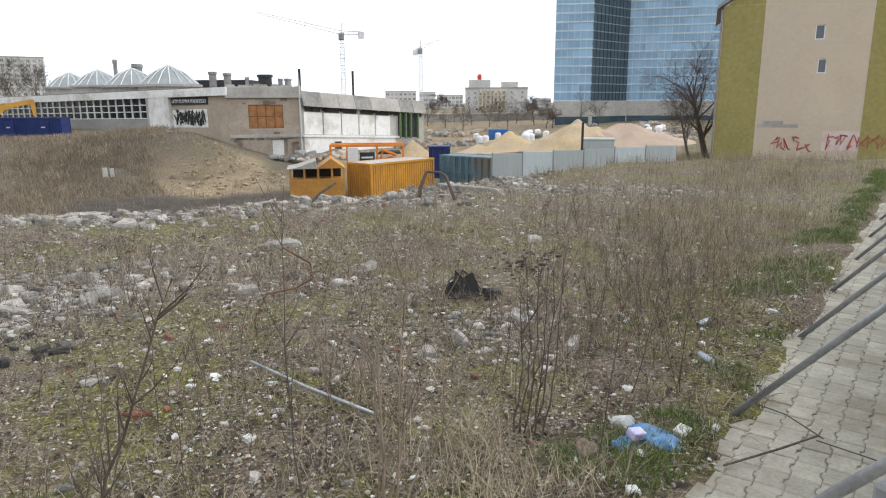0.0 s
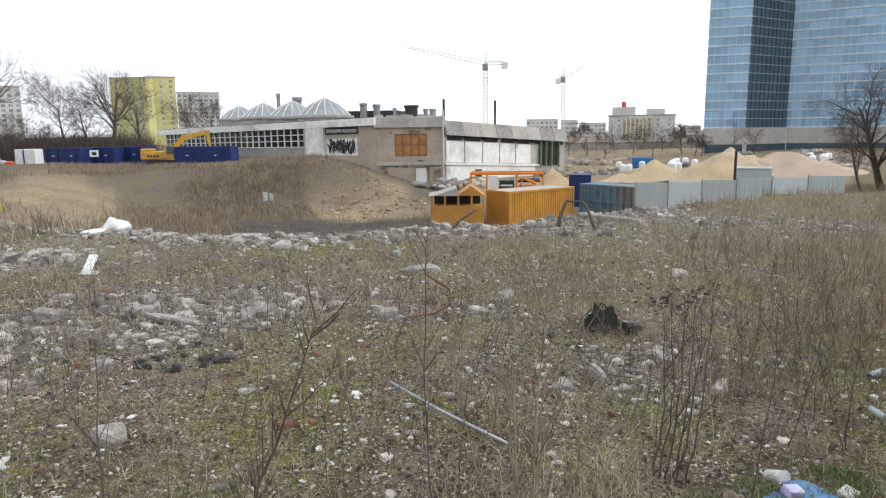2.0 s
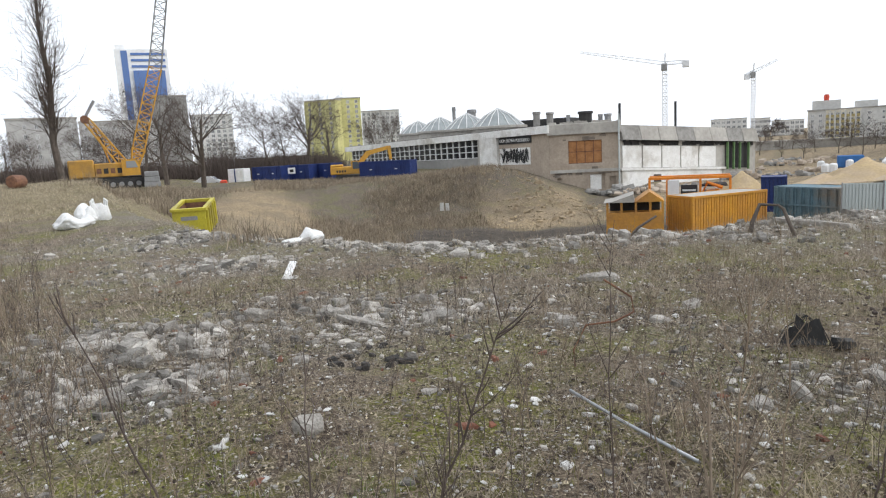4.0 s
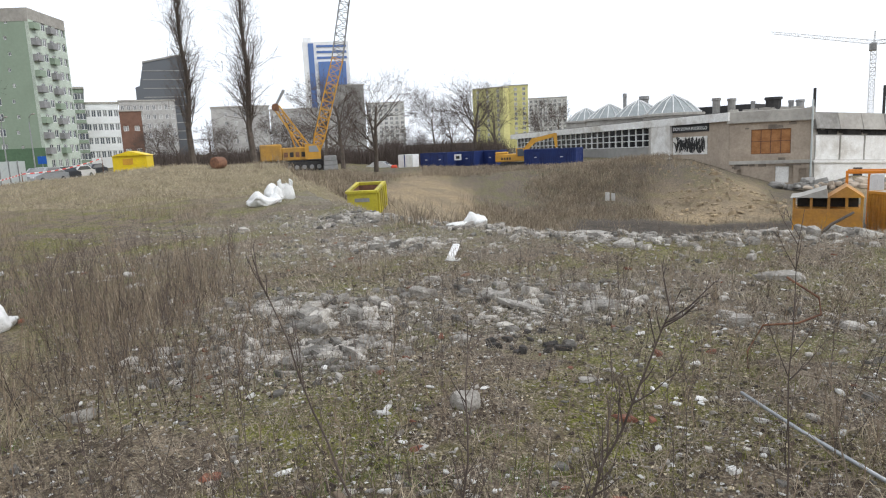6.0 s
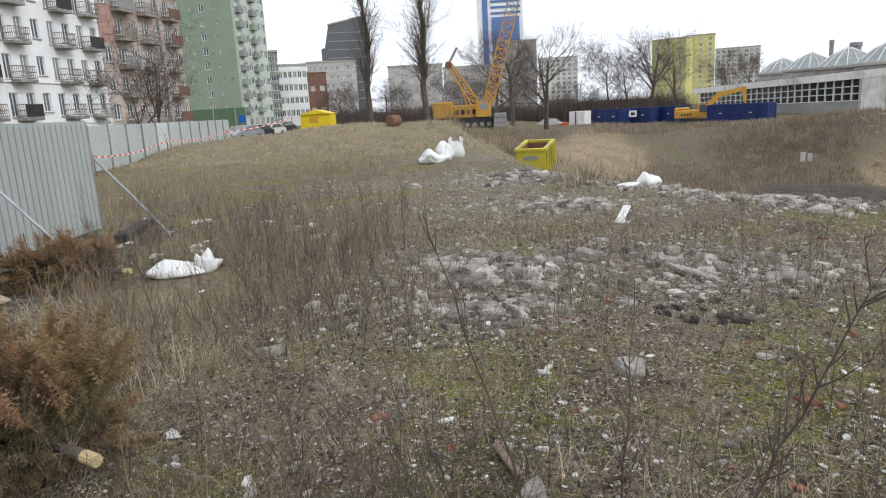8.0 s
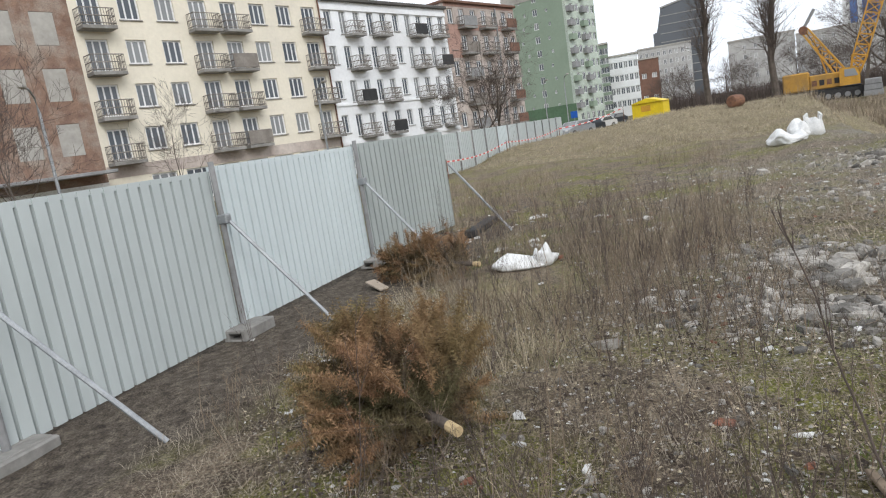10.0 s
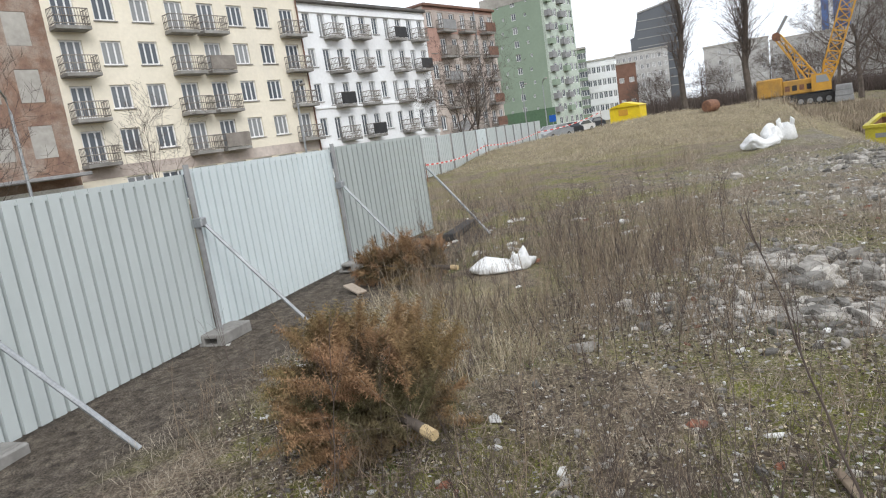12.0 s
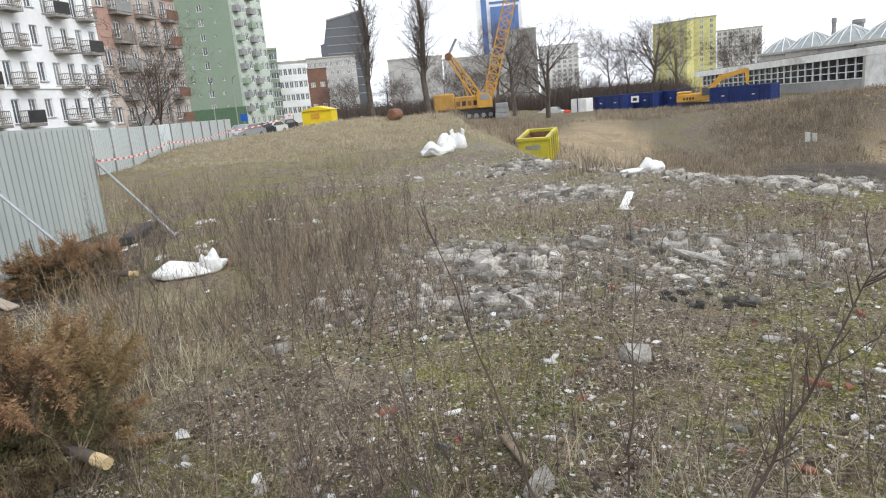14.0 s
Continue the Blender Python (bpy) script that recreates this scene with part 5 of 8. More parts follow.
z_bank = -1.85
for az0, az1 in ((42.2, 39.9), (39.85, 37.6), (37.55, 35.75)):
    m, L = span_pose(az0, az1, 100, 97, z_bank)
    container(m, L, 2.4, 2.5, M_BLUE, "navy blue site container with doors", doors=2, name="site_container")
m, L = span_pose(33.4, 29.1, 88, 85, z_bank)
container(m, L, 2.4, 2.55, M_BLUE, "navy blue site container beside the excavator", doors=2, name="site_container")
m, L = span_pose(39.3, 38.7, 96.5, 96.3, z_bank + 1.35)
sg = thing("notice_board", "small white notice on the blue container", "sign", m)
part("board", Geo().box(0, -0.08, 0, L, -0.04, 0.85), M_FRAME, sg)
part("picture", Geo().box(L * 0.25, -0.1, 0.2, L * 0.75, -0.085, 0.6), M_BLACK, sg)
m, L = span_pose(44.1, 42.85, 98, 97, z_bank + 0.1)
hut = thing("site_hut", "white site hut with blue corner strip", "hut", m)
part("body", Geo().bevel_box(0, 0, 0, L, 2.2, 2.35, 0.03), M_FRAME, hut)
part("corner_strip", Geo().box(L * 0.4, -0.03, 0.02, L * 0.47, -0.003, 2.33), M_BLUE, hut)
part("door", Geo().box(L * 0.55, -0.03, 0.05, L * 0.92, -0.003, 2.1), M_WHITEPAINT, hut)
m, L = span_pose(44.75, 44.2, 97, 97, z_bank + 0.1)
solo("fuel_tank", Geo().bevel_box(0, 0, 0, L, 0.9, 0.95, 0.15), M_RED, "small orange-red fuel tank beside the hut", "tank", m)

# yellow skip
a, b = (-20.45, 17.4), (-19.4, 18.2)
L = math.hypot(b[0] - a[0], b[1] - a[1])
zs = 2 - 27 * math.tan(radians(5.8))
sk = thing("skip", "open lemon yellow steel skip on the slope", "skip", along(a, b, zs) @ pose(0, 0, 0, 6))
W, H, D = L * 0.9, 0.92, 2.2
for x0, y0, x1, y1 in ((0, 0, W, 0.07), (0, D - 0.07, W, D), (0, 0.071, 0.07, D - 0.071), (W - 0.07, 0.071, W, D - 0.071)):
    part("side", Geo().bevel_box(x0, y0, 0, x1, y1, H, 0.01), M_LEMON, sk)
for x0, y0, x1, y1 in ((0.09, 0.075, W - 0.09, 0.085), (0.09, D - 0.085, W - 0.09, D - 0.075), (0.075, 0.09, 0.085, D - 0.09), (W - 0.085, 0.09, W - 0.075, D - 0.09)):
    part("lining", Geo().box(x0, y0, 0.1, x1, y1, H - 0.03), M_RUST, sk, "rusty inner side")
part("floor_plate", Geo().box(0.07, 0.07, 0.02, W - 0.07, D - 0.07, 0.1), M_RUST, sk)
part("rim", Geo().box(-0.05, -0.05, H + .001, W + 0.05, 0.1, H + 0.1).box(-0.05, D - 0.1, H + .001, W + 0.05, D + 0.05, H + 0.1).box(-0.05, 0.101, H + .001, 0.1, D - 0.101, H + 0.1).box(W - 0.1, 0.101, H + .001, W + 0.05, D - 0.101, H + 0.1), M_LEMON, sk)
for i in range(5):
    y = 0.1 + (D - 0.3) * i / 4
    part("rib", Geo().bevel_box(W + 0.002, y, 0, W + 0.09, y + 0.12, H, 0.01), M_LEMON, sk)
part("lettering_bar", Geo().box(W * 0.25, -0.012, H * 0.62, W * 0.75, -0.003, H * 0.78), M_GREYPAINT, sk)

# yellow site booth
m, L = span_pose(67.5, 65.1, 85, 84, 0.0)
bt = thing("site_booth", "bright yellow site booth with low gabled roof", "booth", m)
M_SIGNAL = mat("signal_yellow_paint", (0.8, 0.6, 0.02), (0.72, 0.52, 0.02), 1, rough=0.5)
part("body", Geo().bevel_box(0, 0, 0, L, 3, 2.2, 0.03), M_SIGNAL, bt)
part("roof", Geo().side_prism([(-0.15, 2.21), (L + 0.15, 2.21), (L / 2, 2.75)], -0.2, 3.2), M_SIGNAL, bt)
part("shutter", Geo().box(L * 0.3, -0.04, 1.2, L * 0.6, -0.003, 1.9), M_YELLOW, bt)

# grey box before the sand
m, L = span_pose(-12.0, -14.6, 52, 52, -3.4)
bx = thing("site_box", "grey-green steel site box before the sand heap", "container", m)
part("body", Geo().bevel_box(0, 0, 0, L, 2, 2.6, 0.03), M_SHEET_D, bx)
part("lid", Geo().bevel_box(-0.05, -0.05, 2.61, L + 0.05, 2.05, 2.72, 0.02), M_SHEET, bx)
x, y = polar(-12.0, 50)
solo("steel_post", Geo().tube([(x, y, -3.6), (x, y, 0.6)], 0.09, 6), M_DARK, "dark steel post before the sand heap", "post")


# ---- sand heaps ----
def heap(az, d, r, h, label, seed, material=M_SAND, stretch=1.0):
    x, y = polar(az, d)
    g, rings, sides = Geo(), 14, 40
    for i in range(rings + 1):
        t = i / rings
        for s in range(sides):
            a = 2 * math.pi * s / sides
            rr = r * t * (1 + 0.16 * noise.noise((2 * math.cos(a), 2 * math.sin(a), seed)))
            px, py = rr * math.cos(a) * stretch, rr * math.sin(a)
            z = h * (1 - t) ** 1.08 * (1 + 0.0) + 0.3 * h * noise.noise((px * 0.6, py * 0.6, seed)) * (1 - t) - 0.05 * t
            g.v.append((px, py, z))
    for i in range(rings):
        for s in range(sides):
            q = (s + 1) % sides
            g.f.append((i * sides + s, (i + 1) * sides + s, (i + 1) * sides + q, i * sides + q))
    solo("sand_heap", g, material, label, "sand heap", pose(x, y, height(x, y) - 0.1), group="sand heaps", smooth=True)


M_PINKSAND = mat("reddish_gravel", (0.42, 0.32, 0.24), (0.36, 0.275, 0.21), 0.6, bump=0.4, bscale=3)
heap(-6.1, 85, 5.2, 2.5, "yellow sand heap on the building site", 1.0)
heap(-3.4, 84, 2.6, 1.1, "low yellow sand heap", 2.0, stretch=1.2)
heap(-8.3, 88, 3.2, 1.0, "low spread yellow sand heap", 3.0, stretch=1.3)
heap(-11.6, 78, 6.8, 3.4, "tall yellow sand heap with pale crest", 4.0)
heap(-15.3, 80, 7.5, 2.7, "broad reddish gravel heap", 5.0, M_PINKSAND, 1.5)
heap(2.2, 72, 3.4, 2.7, "yellow sand heap beside the low wing", 6.0)
rnd = random.Random(11)
for i in range(22):
    az = rnd.choice((rnd.uniform(-9.3, -6.8), rnd.uniform(-18.5, -16.3), rnd.uniform(-3, -8)))
    x, y = polar(az, rnd.uniform(98, 118))
    solo("water_tank", Geo().lathe([(0.42, 0), (0.5, 0.08), (0.5, 0.95), (0.35, 1.15), (0.15, 1.2)], 10), M_FRAME, "white plastic tank on the building site", "tank", pose(x, y, height(x, y) - 0.05), group="white tanks")
x, y = polar(-5.0, 112)
solo("site_tank", Geo().bevel_box(-1.6, -1, 0, 1.6, 1, 1.7, 0.1), mat("tarpaulin_blue", (0.05, 0.16, 0.4), None, 1), "blue covered stack on the building site", "stack", pose(x, y, height(x, y) - 0.05))
for i in range(50):
    az, d = (rnd.uniform(-20, 9), rnd.uniform(88, 150)) if i < 34 else (rnd.uniform(3, 13), rnd.uniform(78, 84))
    x, y = polar(az, d)
    g = Geo()
    for k in range(14):
        g.rock((rnd.uniform(-2.5, 2.5), rnd.uniform(-1, 1), rnd.uniform(0, 0.5)), rnd.uniform(0.25, 0.8), 0.7, rnd)
    solo("debris_pile", g, M_CONCRETE if i % 2 else M_BUFF, "pile of broken concrete on the building site", "debris", pose(x, y, height(x, y)), kind="stuff")


# ---- machines ----
def lattice(parent, name, p0, p1, w0, w1, bays, r, material, label=""):
    """A four-chord lattice girder."""
    p0, p1 = Vector(p0), Vector(p1)
    d = (p1 - p0).normalized()
    u = d.cross(Vector((0, 1, 0))).normalized()
    v = d.cross(u).normalized()
    g = Geo()

    def corner(t, i):
        w = w0 + (w1 - w0) * t
        return p0 + (p1 - p0) * t + u * w * (0.5 if i in (0, 3) else -0.5) + v * w * (0.5 if i < 2 else -0.5)

    for i in range(4):
        g.tube([corner(0, i), corner(1, i)], r, 5)
    for b in range(bays):
        t0, t1 = b / bays, (b + 1) / bays
        for i in range(4):
            j = (i + 1) % 4
            g.tube([corner(t0, i), corner(t1, j)] if b % 2 else [corner(t0, j), corner(t1, i)], r * 0.6, 4)
            g.tube([corner(t1, i), corner(t1, j)], r * 0.6, 4)
    return part(name, g, material, parent, label)


def crawler_crane():
    a, b = polar(56.5, 72), polar(50.7, 72)
    z = height(*polar(53, 72)) - 0.05
    c = thing("crawler_crane", "yellow crawler crane with raised lattice boom", "crane", along(a, b, z))
    u = 72 * radians(1)
    X = lambda az: (56.5 - az) * u
    Z = lambda el: 2 + 72 * math.tan(radians(el)) - z
    for y in (0.0, 3.0):
        t = part("track", Geo().side_prism([(2.2, 0.25), (2.9, 0.0), (6.7, 0.0), (7.4, 0.3), (7.4, 0.75), (6.9, 1.0), (2.8, 1.0), (2.2, 0.75)], y, y + 0.8), M_DARK, c, "black crawler track")
        for i in range(6):
            x = 2.9 + 3.8 * i / 5
            part("roller", Geo().tube([(x, y - 0.04, 0.42), (x, y + 0.84, 0.42)], 0.24, 10), M_GREYPAINT, t)
    part("undercarriage", Geo().bevel_box(3.2, 0.85, 0.4, 6.2, 2.95, 1.1, 0.05), M_GREYPAINT, c)
    part("counterweight", Geo().bevel_box(0.0, 0.2, 1.15, 2.2, 3.6, 2.9, 0.12), M_YELLOW, c)
    part("engine_house", Geo().bevel_box(2.21, 0.3, 1.15, 5.0, 3.5, 2.5, 0.08), M_YELLOW, c)
    part("cab", Geo().side_prism([(4.6, 1.2), (6.2, 1.2), (6.2, 2.1), (5.9, 2.75), (4.6, 2.75)], 0.0, 1.1), M_YELLOW, c)
    part("cab_window", Geo().side_prism([(5.0, 1.95), (6.05, 1.95), (5.8, 2.6), (5.0, 2.6)], -0.03, -0.004), M_GLASS, c)
    part("deck", Geo().bevel_box(2.2, 0.2, 1.02, 6.3, 3.6, 1.14, 0.02), M_BLACK, c)
    for i, x in enumerate((2.4, 3.0, 3.6, 4.2)):
        part("vent", Geo().box(x, 0.28, 1.5, x + 0.4, 0.297, 2.0), M_DARK if i % 2 else M_RUST, c)
    hinge = (X(52.0), 1.9, 1.5)
    tip = (X(49.55), 1.9, Z(7.4))
    far = (X(47.9), 1.9, Z(15.5))
    mid = tuple(hinge[i] + (tip[i] - hinge[i]) * 0.22 for i in range(3))
    lattice(c, "boom_foot", hinge, mid, 0.5, 1.15, 4, 0.09, M_YELLOW)
    lattice(c, "boom", mid, tip, 1.1, 1.15, 9, 0.055, M_YELLOW, "orange-yellow lattice boom")
    lattice(c, "boom_head", tip, far, 1.15, 0.9, 13, 0.055, M_GREYPAINT, "grey lattice boom extension")
    gan = (X(54.9), 1.9, Z(3.6))
    lattice(c, "gantry", (X(52.3), 1.9, 1.6), gan, 0.9, 0.6, 6, 0.08, M_YELLOW)
    part("gantry_leg", Geo().tube([(X(53.6), 1.9, 2.5), (X(54.4), 1.9, Z(3.0))], 0.07, 5), M_YELLOW, c)
    part("sheave", Geo().tube([(gan[0] - 0.1, 1.5, gan[2]), (gan[0] - 0.1, 2.3, gan[2])], 0.4, 10), M_RUST, c)
    for dy in (-0.35, 0.35):
        part("rope", Geo().tube([(X(53.0), 1.9 + dy, 2.5), (gan[0], 1.9 + dy, gan[2])], 0.03, 4), M_DARK, c)
    part("pulley_block", Geo().tube([(X(54.85), 1.9, Z(3.9)), (X(54.2), 1.9, Z(5.0))], 0.16, 6), M_GREYPAINT, c)
    part("rope", Geo().tube([(far[0] + 0.3, 1.9, far[2]), (tip[0] + 1.0, 1.9, Z(9)), (X(50.2), 1.9, 3)], 0.025, 4), M_DARK, c)
    m, L = span_pose(51.4, 50.2, 70, 70, z + 0.02)
    o = thing("steel_stack", "grey steel ballast stack beside the crane", "ballast", m)
    for i in range(3):
        part("slab", Geo().bevel_box(0.05 * i, 0, 0.5 * i, L - 0.05 * i, 2, 0.5 * i + 0.48, 0.04), M_GREYPAINT, o)


def excavator():
    m, L = span_pose(36.9, 31.3, 91, 91, z_bank + 0.1)
    u = L / 5.6
    X = lambda az: (36.9 - az) * u
    e = thing("excavator", "yellow tracked excavator behind the blue container", "excavator", m)
    for y in (0, 2.2):
        part("track", Geo().side_prism([(0.6, 0.2), (1.1, 0), (4.0, 0), (4.5, 0.2), (4.4, 0.7), (0.8, 0.75)], y, y + 0.6), M_DARK, e)
    part("body", Geo().bevel_box(0.1, 0.1, 0.85, 3.2, 2.7, 1.9, 0.12), M_YELLOW, e)
    part("engine_cover", Geo().bevel_box(0.1, 0.2, 1.9, 1.8, 2.6, 2.2, 0.1), M_YELLOW, e)
    cab = part("cab", Geo().side_prism([(2.9, 0.9), (4.2, 0.9), (4.2, 1.9), (3.9, 2.6), (2.9, 2.6)], 0.1, 1.2), M_YELLOW, e)
    part("cab_window", Geo().side_prism([(3.1, 1.55), (4.1, 1.55), (3.85, 2.5), (3.1, 2.5)], 0.05, 0.09), M_GLASS, cab)
    for i in range(4):
        part("letter_bar", Geo().box(0.9 + 0.35 * i, 0.085, 1.15, 1.12 + 0.35 * i, 0.098, 1.45), M_BLACK, e)
    k = lambda az, el: (X(az), 91 * math.tan(radians(el)) + 2 - z_bank - 0.1)
    boom = [k(34.7, -1.4), k(34.3, -0.6), k(33.7, 0.05), k(31.9, 0.4), k(31.62, 0.15), k(33.4, -0.28), k(33.9, -0.75), k(34.25, -1.45)]
    part("boom", Geo().side_prism(boom[::-1], 1.2, 1.65), M_YELLOW, e)
    part("stick", Geo().side_prism([k(31.95, 0.42), k(31.6, 0.4), k(31.55, -0.75), k(31.75, -0.8)][::-1], 1.15, 1.7), M_YELLOW, e)
    part("ram", Geo().tube([(k(34.0, -1.2)[0], 1.4, k(34.0, -1.2)[1]), (k(33.2, -0.2)[0], 1.4, k(33.2, -0.2)[1])], 0.1, 8), M_STEEL, e)


def tower_crane(az, d, el, jib_az, jib_el, tail_az, tail_el, label, base_el):
    x, y = polar(az, d)
    z0 = -5
    top = 2 + d * math.tan(radians(el))
    c = thing("tower_crane", label, "crane", pose(x, y, z0, 0, 0, az))
    u = d * radians(1)
    m_w = mat("crane_grey", (0.75, 0.76, 0.78), (0.68, 0.69, 0.7), 0.2)
    lattice(c, "mast", (0, 0, 0), (0, 0, top - z0), 2.0, 2.0, 24, 0.16, m_w)
    J = lambda a, e: ((az - a) * u, 0, 2 + d * math.tan(radians(e)) - z0)
    lattice(c, "jib", (0, 0, top - z0), J(jib_az, jib_el), 1.6, 0.8, 16, 0.075, m_w)
    lattice(c, "counter_jib", (0, 0, top - z0), J(tail_az, tail_el), 1.6, 1.4, 5, 0.12, m_w)
    tx, _, tz = J(tail_az, tail_el)
    part("counterweight", Geo().bevel_box(tx - 1.5, -1, tz - 2.5, tx + 1.5, 1, tz + 0.5, 0.2), m_w, c)
    part("cab", Geo().bevel_box(-1.6, -1.5, top - z0 - 3.2, 1.0, 1.5, top - z0 - 0.3, 0.2), M_GREYPAINT, c)
    part("mast_head", Geo().tube([(0, 0, top - z0), (0.3, 0, top - z0 + 4.5)], 0.35, 5), m_w, c)


crawler_crane()
excavator()
tower_crane(7.92, 330, 5.6, 14.5, 7.04, 6.35, 5.6, "pale tower crane with long raised jib", 1)
tower_crane(1.5, 400, 4.4, -0.1, 5.1, 1.95, 4.2, "distant pale tower crane", 1)


# ---- cars ----
def car(m, paint, label):
    c = thing("car", label, "car", m)
    prof = [(0.0, 0.35), (0.1, 0.75), (0.95, 0.92), (1.6, 1.4), (3.0, 1.45), (3.75, 0.98), (4.2, 0.9), (4.25, 0.4), (4.1, 0.28), (0.15, 0.28)]
    part("body", Geo().side_prism([(x, z) for x, z in prof[::-1]], 0, 1.72), paint, c)
    part("side_window", Geo().side_prism([(1.15, 0.95), (3.55, 0.98), (2.95, 1.36), (1.7, 1.33)], -0.02, -0.003), M_GLASS, c)
    part("windscreen", Geo().add([(0.98, 0.1, 0.96), (0.98, 1.6, 0.96), (1.56, 1.5, 1.4), (1.56, 0.22, 1.4)], [(0, 3, 2, 1)]), M_GLASS, c)
    for x in (0.85, 3.4):
        for y in (-0.02, 1.56):
            w = part("wheel", Geo().tube([(x, y, 0.31), (x, y + 0.18, 0.31)], 0.31, 16), M_DARK, c)
            part("rim", Geo().tube([(x, y - 0.01, 0.31), (x, y + 0.19, 0.31)], 0.19, 10), M_STEEL, w)
    for y in (0.15, 1.3):
        part("headlight", Geo().bevel_box(-0.02, y, 0.58, 0.1, y + 0.3, 0.72, 0.02), M_FRAME, c)
    return c


M_SILVER = mat("silver_car_paint", (0.42, 0.44, 0.46), (0.38, 0.4, 0.42), 1, rough=0.3, metal=0.5)
M_CARDARK = mat("dark_car_paint", (0.05, 0.055, 0.065), (0.04, 0.045, 0.05), 1, rough=0.3, metal=0.3)
M_CARWHITE = mat("white_car_paint", (0.6, 0.6, 0.6), (0.55, 0.55, 0.55), 1, rough=0.3)
for az, d, pnt, lab in ((72.7, 64, M_SILVER, "silver hatchback parked by the street"), (71.6, 72, M_CARDARK, "dark grey parked car"), (70.4, 80, M_CARWHITE, "white parked estate car"), (69.3, 92, M_CARDARK, "dark parked car by the kerb")):
    x, y = polar(az, d)
    car(pose(x, y, max(0.0, height(x, y)) - 0.02, 0, 0, 125), pnt, lab)
x, y = polar(45.3, 102)
car(pose(x, y, -1.75, 0, 0, 210), M_CARWHITE, "white van parked beside the site hut")


def street_lamp(x, y, h, turn, label="grey street lamp with curved arm"):
    o = thing("street_lamp", label, "street lamp", pose(x, y, 0, 0, 0, turn))
    part("pole", Geo().tube([(0, 0, -0.5), (0, 0, h - 1.0), (0.25, 0, h - 0.3), (0.9, 0, h), (1.6, 0, h)], [0.09, 0.07, 0.06, 0.05, 0.05], 6), M_STEEL, o)
    part("lamp_head", Geo().bevel_box(1.5, -0.12, h - 0.08, 2.15, 0.12, h + 0.08, 0.04), M_GREYWALL, o)


for az, d, h, t in ((93.0, 48, 6.8, 20), (113.5, 37, 7.0, 10), (72.6, 95, 7.6, 0), (74.3, 90, 7.0, 0)):
    x, y = polar(az, d)
    street_lamp(x, y, h, t)
x, y = polar(72.1, 82)
o = thing("parking_sign", "blue square parking sign on a pole", "road sign", pose(x, y, 0, 0, 0, 70))
part("pole", Geo().tube([(0, 0, -0.3), (0, 0, 2.6)], 0.04, 5), M_STEEL, o)
part("plate", Geo().box(-0.4, -0.06, 1.75, 0.4, -0.041, 2.55), mat("sign_blue", (0.02, 0.12, 0.5), None, 1), o)


# ---- trees ----
TWIG = [0.012]


def grow(limbs, twigs, p, d, length, r, level, deep, rnd, up, kids, wig=0.16):
    n = 4 if level < 2 else 3
    pts, rad = [p], [r]
    q = Vector(d)
    for i in range(n):
        q = (q + Vector((rnd.uniform(-wig, wig), rnd.uniform(-wig, wig), rnd.uniform(-wig, wig) + up))).normalized()
        pts.append(pts[-1] + q * (length / n))
        rad.append(r * (1 - 0.72 * (i + 1) / n))
    (limbs if level < 2 else twigs).tube(pts, rad, 6 if level == 0 else (4 if level == 1 else 3), False)
    if level >= deep:
        return
    for k in range(kids[level]):
        t = rnd.uniform(0.3 if level else 0.22, 1.0) * n
        i = min(int(t), n - 1)
        at_p = pts[i].lerp(pts[i + 1], t - i)
        axis = (pts[i + 1] - pts[i]).normalized()
        side = axis.orthogonal().normalized()
        side.rotate(Matrix.Rotation(rnd.uniform(0, 6.283), 3, axis))
        sp = rnd.uniform(0.45, 0.95) if up < 0.2 else rnd.uniform(0.2, 0.45)
        nd = (axis * (1 - sp * 0.55) + side * sp).normalized()
        grow(limbs, twigs, at_p, nd, length * rnd.uniform(0.5, 0.8) * (1.15 - 0.4 * t / n), max(TWIG[0], rad[i] * 0.5), level + 1, deep, rnd, up, kids, wig)


def tree(az, d, h, seed, label, up=0.05, kids=(9, 6, 6, 4), r=None, z=None, lean=0.0, trunk_part=0.55):
    rnd = random.Random(seed)
    x, y = polar(az, d)
    TWIG[0] = min(0.022, max(0.008, 0.00012 * d))
    z = height(x, y) - 0.15 if z is None else z
    t = thing("tree", label, "tree", pose(x, y, z))
    limbs, twigs = Geo(), Geo()
    grow(limbs, twigs, Vector((0, 0, 0)), Vector((lean, 0, 1)), h * trunk_part if up < 0.2 else h, (r or h * 0.028) * 0.75, 0, len(kids), rnd, up, kids)
    part("trunk", limbs, M_BARK, t)
    part("crown", twigs, M_TWIG, t, "crown of bare dark twigs")


